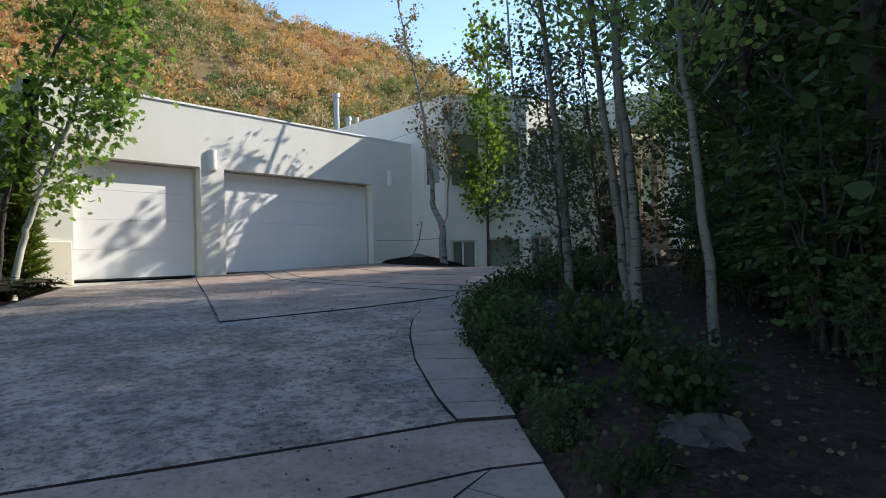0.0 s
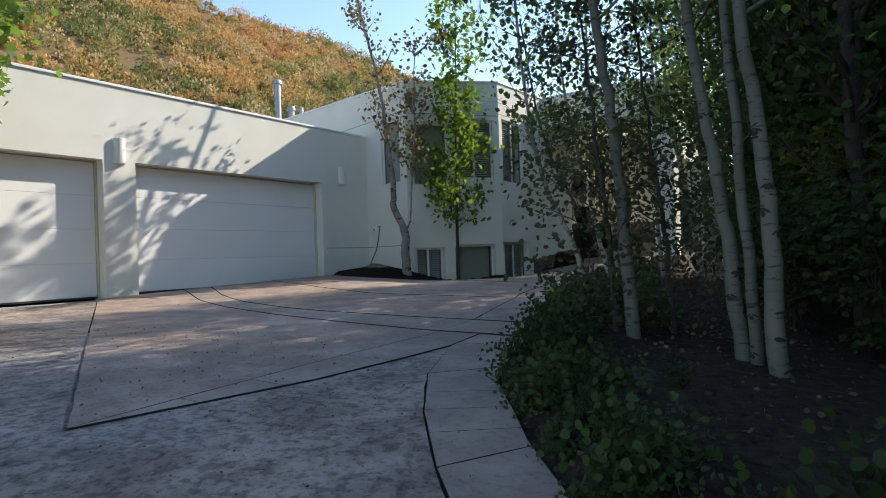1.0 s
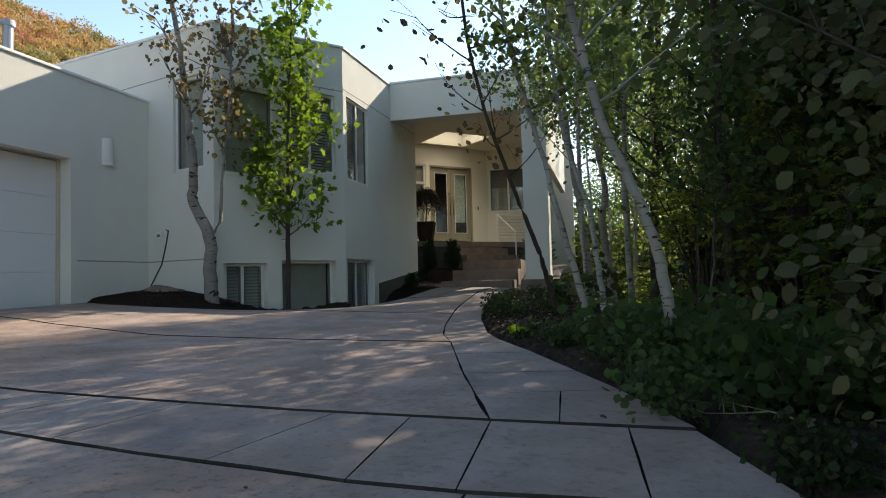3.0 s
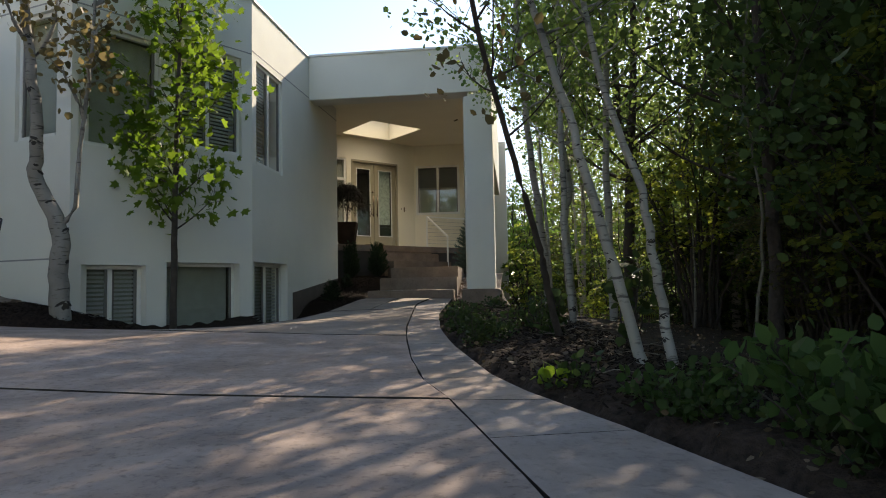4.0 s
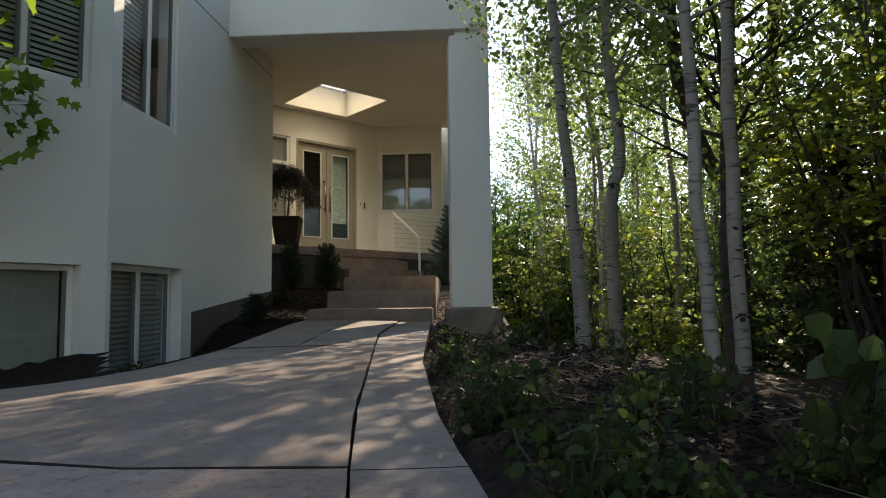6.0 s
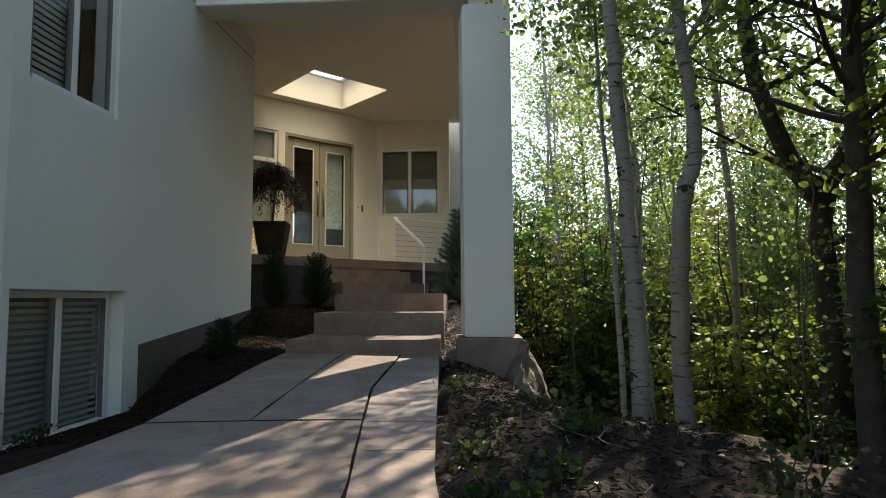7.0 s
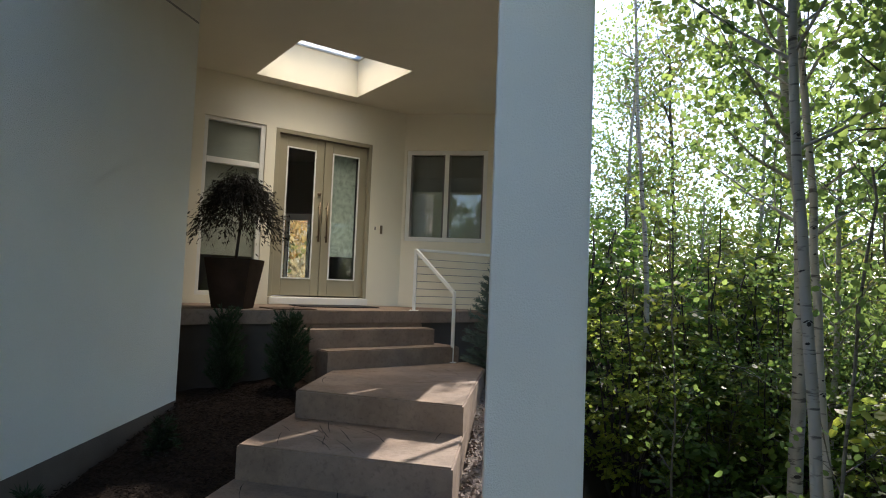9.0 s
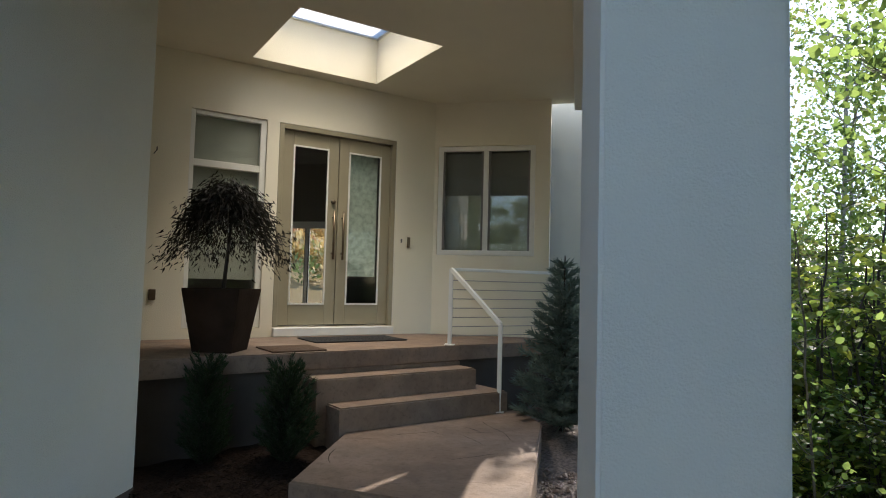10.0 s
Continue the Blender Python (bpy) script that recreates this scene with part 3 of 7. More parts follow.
portico()
tagged(part("portico_beam", boxed(MX + 0.0, -5.95, 19.06, 19.5, 5.68, 6.6, bevel=0.012), STUCCO), "deep off-white stucco beam over the portico", "beam", kind="structure")
tagged(part("portico_side_beam", boxed(-6.66, -5.95, 19.505, 25.46, 5.9, 6.58, bevel=0.012), STUCCO), "off-white stucco beam along the portico's open side", "beam", kind="structure")
tagged(part("portico_fascia", boxed(-6.1, -5.952, 19.63, 25.44, 4.45, 5.898, bevel=0.01), STUCCO), "deep off-white stucco fascia under the side beam", "beam", kind="structure")
pier = thing("portico_column", "square white stucco column on a brown concrete plinth", "column", kind="structure")
def upright(pts, z0, z1, bevel):
    """A bevelled prism over a plan outline."""
    bm = bmesh.new()
    f = bm.faces.new([bm.verts.new((*p, z0)) for p in pts])
    r = bmesh.ops.extrude_face_region(bm, geom=[f])
    for v in r["geom"]:
        if isinstance(v, bmesh.types.BMVert):
            v.co.z = z1
    bmesh.ops.bevel(bm, geom=bm.edges[:], offset=bevel, segments=2, affect="EDGES")
    return bm


part("shaft", upright([(-6.517, 19.06), (-5.95, 19.06), (-5.95, 19.62), (-6.575, 19.62)], 1.66, 5.59, 0.015), STUCCO, pier)
part("neck", boxed(-6.44, -6.03, 19.14, 19.55, 5.59, 5.68), STUCCO, pier)
part("plinth", boxed(-6.62, -5.86, 18.96, 19.75, 0.3, 1.655, bevel=0.015), STEP_CONC, pier, "weathered brown concrete plinth")


# ---- garage doors ----
def garage_door(y0, y1, rows, label):
    t = thing("garage_door", label, "garage door", group="garage doors")
    x = GX - 0.27
    n = len(rows) - 1
    for i in range(n):
        part("panel", boxed(x - 0.05, x, y0 + 0.03, y1 - 0.03, rows[i] + 0.0015, rows[i + 1] - 0.0015, bevel=0.004), DOOR_WHITE, t)
    part("seal", boxed(x - 0.05, x + 0.01, y0 + 0.03, y1 - 0.03, rows[0] - 0.03, rows[0]), RUBBER, t, "black rubber bottom seal")
    for a, b in ((y0 + 0.001, y0 + 0.028), (y1 - 0.028, y1 - 0.001)):
        part("stop", boxed(x - 0.02, x + 0.06, a, b, rows[0], rows[-1] + 0.01), TRIM_TAN, t)
    part("stop", boxed(x - 0.02, x + 0.06, y0 + 0.03, y1 - 0.03, rows[-1] + 0.012, 3.818), TRIM_TAN, t)


garage_door(7.8, 12.6, [1.40, 2.0, 2.6, 3.2, 3.79], "wide white flush-panel double garage door, closed")
garage_door(4.55, 7.2, [1.37, 1.97, 2.58, 3.19, 3.79], "white flush-panel single garage door, closed")


def sconce(y, z):
    t = thing("wall_sconce", "white half-round wall sconce on the garage stucco", "wall lamp", group="garage sconces")
    bm = bmesh.new()
    n = 10
    ring = []
    for zz in (z - 0.23, z + 0.23):
        ring.append([bm.verts.new((GX + 0.002 + 0.10 * math.sin(math.pi * i / n), y - 0.11 * math.cos(math.pi * i / n), zz)) for i in range(n + 1)])
    for i in range(n):
        bm.faces.new([ring[0][i], ring[0][i + 1], ring[1][i + 1], ring[1][i]])
    bm.faces.new(ring[0])
    part("shade", bm, TRIM_WHITE, t)
    part("back_plate", boxed(GX, GX + 0.02, y - 0.08, y + 0.08, z - 0.18, z + 0.18), TRIM_WHITE, t)


sconce(7.5, 4.0)
sconce(13.33, 4.05)
sconce(4.15, 4.0)


# ---- windows ----
def window(name, p, q, u0, u1, z0, z1, lights=2, blind=(0, 0), shade="", label="", fw=0.055, reveal=0.05, blind_u=(0.0, 1.0)):
    """A framed window in the wall p to q; blind: the range of heights hung with slats (fractions of the opening)."""
    t = thing(name, label or "white-framed window with clear panes", "window", kind="structure", at=wall_frame(p, q))
    y0, y1 = reveal, reveal + 0.06
    g = 0.002
    part("frame", boxed(u0 + g, u0 + fw, y0, y1, z0 + g, z1 - g, bevel=0.004), TRIM_WHITE, t)
    part("frame", boxed(u1 - fw, u1 - g, y0, y1, z0 + g, z1 - g, bevel=0.004), TRIM_WHITE, t)
    part("frame", boxed(u0 + fw, u1 - fw, y0, y1, z1 - fw, z1 - g, bevel=0.004), TRIM_WHITE, t)
    part("sill", boxed(u0 + fw, u1 - fw, y0 - 0.02, y1, z0 + g, z0 + fw, bevel=0.004), TRIM_WHITE, t)
    w = (u1 - u0 - 2 * fw - (lights - 1) * fw) / lights
    for i in range(lights):
        a = u0 + fw + i * (w + fw)
        if i:
            part("mullion", boxed(a - fw, a, y0 - 0.003, y1, z0 + fw, z1 - fw, bevel=0.004), TRIM_WHITE, t)
        bm = bmesh.new()
        bm.faces.new([bm.verts.new(v) for v in ((a, y0 + 0.03, z0 + fw), (a + w, y0 + 0.03, z0 + fw), (a + w, y0 + 0.03, z1 - fw), (a, y0 + 0.03, z1 - fw))])
        pane = part("pane", bm, GLASS, t)
        pane.visible_shadow = False
        for c, d in ((a, a + 0.03), (a + w - 0.03, a + w)):
            part("sash", boxed(c, d, y0 + 0.015, y1 - 0.01, z0 + fw, z1 - fw), SASH_DARK, pane, "dark sash edge")
    h = z1 - z0
    if blind[1] > blind[0]:
        bm = bmesh.new()
        z = z0 + fw + blind[0] * h
        while z < z0 + blind[1] * h - 0.02:
            box(bm, u0 + fw + (u1 - u0 - 2 * fw) * blind_u[0], u0 + fw + (u1 - u0 - 2 * fw) * blind_u[1], y1 + 0.03, y1 + 0.032, z, z + 0.034, Matrix.Translation((0, y1 + 0.03, z)) @ Matrix.Rotation(radians(14), 4, "X") @ Matrix.Translation((0, -y1 - 0.03, -z)))
            z += 0.058
        part("blind", bm, BLIND, t, "grey slatted blind")
    if shade:
        bm = boxed(u0 + fw, u1 - fw, y1 + 0.09, y1 + 0.1, z0 + fw, z0 + h * (0.56 if shade == "half" else 0.97))
        part("shade", bm, SHEER, t, "pale sheer roller shade")
    if shade == "half":
        part("valance", boxed(u0 + fw, u1 - fw, y1 + 0.12, y1 + 0.13, z0 + h * 0.5, z1 - fw), SHADE_GREY, t, "dark grey upper shade")
    return t


window("window_path", (MX, 21.1), BC, 21.1 - 17.54, 21.1 - 16.37, 3.81, 5.56, blind=(0, 0.97), blind_u=(0.52, 1.0), reveal=0.035, label="two-light white window with a slatted blind behind one light")
window("window_path_low", (MX, 21.1), BC, 21.1 - 17.76, 21.1 - 16.28, 0.95, 2.19, blind=(0, 0.95), shade="full", reveal=0.13, fw=0.065, label="two-light white basement window with grey blinds")
window("window_corner", NW, NWEND, 0.27, 1.08, 3.77, 5.46, lights=1, shade="full", label="tall single-light window beside the corner")
window("window_bay_a", BC, NW, 0.2, 1.36, 3.87, 5.47, blind=(0, 0.97), label="bay window with grey slatted blinds")
window("window_bay_b", BC, NW, 1.56, 2.66, 3.66, 5.3, lights=1, shade="full", label="bay window with a pale shade drawn down")
window("window_bay_low_a", BC, NW, 0.24, 1.45, 0.95, 2.15, lights=1, shade="full", reveal=0.13, label="wide basement window with a drawn shade")
window("window_bay_low_b", BC, NW, 1.75, 2.6, 1.0, 2.1, blind=(0, 0.95), shade="full", reveal=0.13, label="small two-light basement window with blinds")
window("window_porch", (-6.97, 25.47), (-8.78, 25.47), 0.2, 1.56, 3.92, 5.45, shade="half", fw=0.07, label="two-light white porch window with a half-lowered sheer shade", reveal=0.02)


# ---- entrance doors ----
def entrance():
    m = wall_frame(DQ, DP)
    z0, z1 = LAND + 0.115, 5.436
    fr = thing("door_frame", "cream painted frame round the double entrance doors", "door frame", kind="structure", at=m)
    part("jamb", boxed(0.502, 0.56, 0.0, 0.14, z0, z1, bevel=0.004), DOOR_TAN, fr)
    part("jamb", boxed(2.06, 2.118, 0.0, 0.14, z0, z1, bevel=0.004), DOOR_TAN, fr)
    part("head", boxed(0.56, 2.06, 0.0, 0.14, z1 - 0.06, z1, bevel=0.004), DOOR_TAN, fr)
    part("threshold", boxed(0.50, 2.12, -0.06, 0.2, LAND + 0.002, LAND + 0.11, bevel=0.008), TRIM_WHITE, fr)
    zb, zt = z0 + 0.02, z1 - 0.065
    for a, b, hinge in ((0.565, 1.305, 1), (1.315, 2.055, 0)):
        leaf = thing("entrance_door", "cream-bronze glazed entrance door with a long pull handle, closed", "door", group="entrance doors", at=m)
        st = 0.135
        part("stile", boxed(a, a + st, 0.05, 0.1, zb, zt, bevel=0.005), DOOR_TAN, leaf)
        part("stile", boxed(b - st, b, 0.05, 0.1, zb, zt, bevel=0.005), DOOR_TAN, leaf)
        part("rail", boxed(a + st, b - st, 0.05, 0.1, zt - 0.17, zt, bevel=0.005), DOOR_TAN, leaf)
        part("rail", boxed(a + st, b - st, 0.05, 0.1, zb, zb + 0.25, bevel=0.005), DOOR_TAN, leaf)
        bm = bmesh.new()
        bm.faces.new([bm.verts.new(v) for v in ((a + st, 0.075, zb + 0.25), (b - st, 0.075, zb + 0.25), (b - st, 0.075, zt - 0.17), (a + st, 0.075, zt - 0.17))])
        pane = part("pane", bm, GLASS, leaf)
        pane.visible_shadow = False
        for c, d, e, f in ((a + st, a + st + 0.02, zb + 0.25, zt - 0.17), (b - st - 0.02, b - st, zb + 0.25, zt - 0.17)):
            part("glazing_bead", boxed(c, d, 0.042, 0.06, e, f), TRIM_WHITE, pane, "pale glazing bead")
        for e in (zb + 0.25, zt - 0.19):
            part("glazing_bead", boxed(a + st + 0.02, b - st - 0.02, 0.042, 0.06, e, e + 0.02), TRIM_WHITE, pane, "pale glazing bead")
        hx = b - 0.06 if hinge else a + 0.06
        bm = bmesh.new()
        for dz in (0.12, 0.58):
            bmesh.ops.create_cone(bm, cap_ends=True, segments=10, radius1=0.011, radius2=0.011, depth=0.06, matrix=Matrix.Translation((hx, 0.02, 3.75 + dz)) @ Matrix.Rotation(radians(90), 4, "X"))
        bmesh.ops.create_cone(bm, cap_ends=True, segments=12, radius1=0.014, radius2=0.014, depth=0.62, matrix=Matrix.Translation((hx, -0.012, 3.75 + 0.35)))
        part("handle", bm, BRONZE, leaf, "long bronze pull handle", smooth=True)
        if hinge:
            part("shade", boxed(0.71, 1.16, 0.14, 0.145, zb + 0.62, zt - 0.17), SHEER_GREEN, leaf, "pale green sheer shade behind the glass")
        if hinge == 0:
            bm = bmesh.new()
            bmesh.ops.create_cone(bm, cap_ends=True, segments=14, radius1=0.03, radius2=0.026, depth=0.03, matrix=Matrix.Translation((a + 0.06, 0.035, 4.53)) @ Matrix.Rotation(radians(90), 4, "X"))
            part("deadbolt", bm, BRONZE, leaf, smooth=True)
    # sidelight
    sl = thing("window_sidelight", "white-framed sidelight with two frosted panes", "window", kind="structure", at=m)
    u0, u1 = 2.272, 3.138
    for a, b, c, d in ((u0, u0 + 0.07, z0, z1), (u1 - 0.05, u1, z0, z1), (u0 + 0.07, u1 - 0.05, z1 - 0.05, z1), (u0 + 0.07, u1 - 0.05, z0, z0 + 0.06), (u0 + 0.07, u1 - 0.05, 4.79, 4.87)):
        part("frame", boxed(a, b, 0.02, 0.1, c, d, bevel=0.004), TRIM_WHITE, sl)
    for c, d in ((z0 + 0.06, 4.79), (4.87, z1 - 0.05)):
        bm = bmesh.new()
        bm.faces.new([bm.verts.new(v) for v in ((u0 + 0.07, 0.06, c), (u1 - 0.05, 0.06, c), (u1 - 0.05, 0.06, d), (u0 + 0.07, 0.06, d))])
        part("pane", bm, GLASS, sl).visible_shadow = False
        part("film", boxed(u0 + 0.07, u1 - 0.05, 0.09, 0.095, c + (0.0 if c > 4.5 else 0.5), d), SHEER, sl)
    # small fittings on the entrance wall
    bell = thing("door_bell", "small dark door bell on the entrance wall", "bell", at=m)
    part("plate", boxed(0.26, 0.30, -0.02, 0.0, 4.0, 4.14, bevel=0.004), BRONZE, bell)
    sw = thing("switch_plate", "tiny white switch plate on the entrance wall", "switch", at=m)
    part("plate", boxed(0.38, 0.40, -0.008, 0.0, 4.06, 4.11), SASH_DARK, sw)
    ol = thing("wall_outlet", "grey weatherproof outlet low on the entrance wall", "outlet", at=m)
    part("cover", boxed(3.42, 3.49, -0.03, 0.0, 3.26, 3.38, bevel=0.006), BRONZE, ol)
    hk = thing("plant_hook", "thin black metal plant hook on the wall", "hook", at=m)
    bm = bmesh.new()
    box(bm, 3.5, 3.51, -0.22, 0.0, 4.86, 4.87, bevel=0.002)
    box(bm, 3.5, 3.51, -0.225, -0.215, 4.86, 4.90)
    part("rod", bm, BLACK, hk)


entrance()


# ---- rooms behind the glass ----
def room(name, pts, z0, z1, east=()):
    """Inner faces of a room, dimness put into their colour: a run of walls, a floor and a ceiling; east: a second run
    on the other side.
    """
    bm = bmesh.new()
    if east:
        e = [bm.verts.new((*p, z)) for z in (z0, z1) for p in east]
        bm.faces.new([e[0], e[1], e[3], e[2]])
        pts = [*east, *pts]
    lo, hi = [bm.verts.new((*p, z0)) for p in pts], [bm.verts.new((*p, z1)) for p in pts]
    n = len(pts)
    for i in range(len(east), n - 1):
        bm.faces.new([lo[i], lo[i + 1], hi[i + 1], hi[i]])
    bm.faces.new(lo)
    bm.faces.new(hi)
    tagged(part(name, bm, ROOM), "plain interior walls and floor, coloured dim for unlit rooms", "room", kind="structure")


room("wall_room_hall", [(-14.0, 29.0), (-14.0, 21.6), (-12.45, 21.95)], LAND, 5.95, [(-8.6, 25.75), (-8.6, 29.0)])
wall("wall_room_back", (-8.6, 29.0), (-14.0, 29.0), LAND, 5.95, [(2.9, 4.4, LAND + 0.05, 4.75)], thick=0.1, mat=ROOM, label="plain back wall of the hall, coloured dim as if unlit")
# Added opening; gives bright spots where the door glass reflects daylight.
window("window_hall", (-7.0, 30.0), (-20.5, 30.0), 4.4, 6.2, LAND + 0.05, 4.75, lights=3, label="far white-framed hall window, added to brighten the entrance doors' glass")
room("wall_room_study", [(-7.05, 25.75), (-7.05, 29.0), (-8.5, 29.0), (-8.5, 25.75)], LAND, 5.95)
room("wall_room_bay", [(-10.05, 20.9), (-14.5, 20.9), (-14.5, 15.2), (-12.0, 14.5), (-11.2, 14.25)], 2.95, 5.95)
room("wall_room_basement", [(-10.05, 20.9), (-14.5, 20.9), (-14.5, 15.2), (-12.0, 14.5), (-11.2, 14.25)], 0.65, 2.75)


# ---- chimney flues ----
def flue(x, y, z0, z1, r, cap):
    t = thing("roof_flue", "galvanised metal roof flue with a rain cap", "flue", group="roof flues")
    bm = bmesh.new()
    bmesh.ops.create_cone(bm, cap_ends=True, segments=16, radius1=r, radius2=r, depth=z1 - z0, matrix=Matrix.Translation((x, y, (z0 + z1) / 2)))
    part("pipe", bm, GALV, t, smooth=False)
    bm = bmesh.new()
    bmesh.ops.create_cone(bm, cap_ends=True, segments=16, radius1=r * cap, radius2=r * cap * 0.85, depth=0.14, matrix=Matrix.Translation((x, y, z1 + 0.03)))
    part("cap", bm, GALV, t)


flue(-18.2, 15.95, 4.8, 8.02, 0.11, 1.5)
flue(-18.2, 16.55, 4.8, 7.22, 0.11, 1.35)
flue(-18.2, 17.0, 4.8, 7.26, 0.07, 1.4)


# ---- porch floor and steps ----
SD, SN = Vector((0.67, 0.742)), Vector((-0.742, 0.67))
L0 = Vector((-8.06, 23.12))


def flight(s0, s1, off):
    a, b = L0 + SD * s0 + SN * off, L0 + SD * s1 + SN * off
    return a, b


def prism(name, pts, z0, z1, mat, parent=None, label="", bevel=0.012):
    bm = bmesh.new()
    f = bm.faces.new([bm.verts.new((*p, z0)) for p in pts])
    r = bmesh.ops.extrude_face_region(bm, geom=[f])
    vs = [v for v in r["geom"] if isinstance(v, bmesh.types.BMVert)]
    for v in vs:
        v.co.z = z1
    if bevel:
        es = [e for e in bm.edges if all(abs(v.co.z - z1) < 1e-5 for v in e.verts)]
        bmesh.ops.bevel(bm, geom=es, offset=bevel, segments=2, affect="EDGES")
    return part(name, bm, mat, parent, label)


def within(p, pts):
    """Whether p lies inside a plan outline."""
    c = False
    for (x0, y0), (x1, y1) in zip(pts, pts[1:] + pts[:1]):
        if (y0 > p[1]) != (y1 > p[1]) and p[0] < (x1 - x0) * (p[1] - y0) / (y1 - y0) + x0:
            c = not c
    return c


def tread(name, pts, z0, z1, parent, seed, grooves=26):
    """A concrete step with slate-like grooves stamped into its top."""
    st = prism(name, pts, z0, z1, STEP_CONC, parent, bevel=0.014)
    rnd_g = random.Random(seed * 7 + 1)
    lo_x, hi_x = min(p[0] for p in pts) + 0.2, max(p[0] for p in pts) - 0.2
    lo_y, hi_y = min(p[1] for p in pts) + 0.15, max(p[1] for p in pts) - 0.2
    for _ in range(grooves):
        x, y = rnd_g.uniform(lo_x, hi_x), rnd_g.uniform(lo_y, hi_y)
        a = rnd_g.gauss(2.2, 0.2) + (0.0 if rnd_g.random() < 0.75 else 1.5)
        line = []
        for _ in range(rnd_g.randint(3, 7)):
            line.append((x, y))
            a += rnd_g.uniform(-0.22, 0.22)
            x, y = x + 0.085 * math.cos(a), y + 0.085 * math.sin(a)
        if not all(within(p, pts) for p in line):
            continue
        bm = bmesh.new()
        side = Vector((-math.sin(a), math.cos(a)))
        ws = [0.0008 if k in (0, len(line) - 1) else rnd_g.uniform(0.002, 0.0045) for k in range(len(line))]
        top = [[bm.verts.new((p[0] + side.x * w * e, p[1] + side.y * w * e, z1 + 0.0006)) for p, w in zip(line, ws)] for e in (-1, 1)]
        for k in range(len(line) - 1):
            bm.faces.new([top[0][k], top[0][k + 1], top[1][k + 1], top[1][k]])
        part("stamped_groove", bm, JOINT, st)


stairs = thing("entrance_steps", "brown-tinted stamped concrete steps rising to the entrance", "steps", kind="structure")
tread("step", [(-8.47, 18.68), (-6.77, 18.62), (-6.86, 20.3), (-8.52, 20.3)], 0.8, 1.66, stairs, 1)
tread("step", [(-8.48, 19.88), (-6.79, 19.74), (-6.87, 21.3), (-8.54, 21.3)], 0.8, 1.925, stairs, 2)
tread("step", [(-8.45, 20.93), (-6.85, 20.72), (-6.91, 23.25), (-7.2, 23.85), (-8.0, 23.35), (-8.66, 22.52), (-8.58, 22.25)], 0.8, 2.175, stairs, 3)
for (s0, s1, off, z) in ((-1.02, 0.95, -0.16, 2.392), (-1.12, 0.74, 0.12, 2.612)):
    a, b = flight(s0, s1, off)
    c, d = flight(s1, s0, off + 0.5)
    tread("step", [tuple(p) for p in (a, b, c, d)], 1.6, z, stairs, 9, 5)
a, b = flight(-1.2, 0.75, 0.425)
c, d = flight(0.75, -1.2, 0.459)
prism("riser", [tuple(p) for p in (a, b, c, d)], 1.7, LAND - 0.163, STEP_CONC, stairs)
a, b = flight(-2.2, 2.3, 0.4)
porch = prism("landing", [(-12.1, 21.25), (-10.2, 21.25), tuple(flight(-1.95, 0, 0.4)[0]), tuple(b), (-6.6, 25.3), (-6.6, 25.46), (-8.66, 25.38), (-12.19, 21.85)], LAND - 0.16, LAND, STEP_CONC)
tagged(porch, "brown stamped concrete entrance landing", "landing", kind="structure")
base = prism("landing_wall", [(-12.1, 21.4), (-10.3, 21.4), tuple(flight(-1.85, 0, 0.46)[0]), tuple(flight(0, 2.2, 0.46)[1]), (-6.7, 25.46), (-8.66, 25.38), (-12.19, 21.85)], 0.8, LAND - 0.162, LANDING_BASE_SHADED, bevel=0)
tagged(base, "rendered wall under the landing, shade put into its dark grey", "retaining wall", kind="structure")

# ---- driveway paving: separate slabs with dirt-filled joints ----
BORDER1 = [(-1.66, 2.14), (-1.97, 2.36), (-2.59, 2.88), (-3.19, 3.49), (-3.65, 4.04), (-4.15, 4.78), (-4.57, 5.70)]
BORDER2 = [(-5.12, 6.99), (-5.46, 8.0), (-5.88, 9.38), (-6.07, 9.87), (-6.29, 10.78), (-6.57, 12.21), (-6.71, 13.06), (-6.88, 14.4), (-7.02, 15.46), (-7.15, 16.55), (-7.18, 18.03), (-7.2, 18.66)]
J2 = [(-5.04, 2.9), (-4.87, 3.6), (-4.70, 4.3), (-4.61, 5.1), (-4.57, 5.70)]
L1 = [(-4.14, 6.33), (-4.65, 6.30), (-5.05, 6.26), (-5.4, 6.26), (-6.2, 6.35), (-6.9, 6.47), (-7.93, 6.68), (-9.4, 7.1), (-11.0, 7.75), (-12.87, 8.7)]
L2 = [(-4.36, 7.03), (-5.12, 6.99), (-5.97, 7.0), (-6.66, 7.05), (-7.5, 7.12), (-8.37, 7.28), (-9.7, 7.7), (-11.2, 8.35), (-12.87, 9.3)]
L3 = [(-5.43, 9.40), (-5.88, 9.38), (-6.35, 9.37), (-7.2, 9.37), (-8.6, 9.5), (-10.5, 10.0), (-12.87, 10.9)]
L4 = [(-6.2, 12.28), (-6.57, 12.21), (-7.21, 12.12), (-8.4, 12.2), (-9.3, 12.45)]
BED = [(-12.87, 12.85), (-12.2, 12.62), (-11.4, 12.55), (-10.6, 12.75), (-9.9, 13.15), (-9.2, 13.6), (-8.75, 14.0), (-8.45, 14.6), (-8.28, 15.45), (-8.3, 16.6), (-8.4, 17.8), (-8.47, 18.66)]
SOUTH = [(-12.87, 4.35), (-9.5, 2.6), (-7.0, 1.1), (-4.2, -2.4)]


def edge_between(ya, yb):
    mid = [p for p in EDGE if ya + 0.05 < p[1] < yb - 0.05]
    return [(edge_x(ya), ya)] + mid + [(edge_x(yb), yb)]


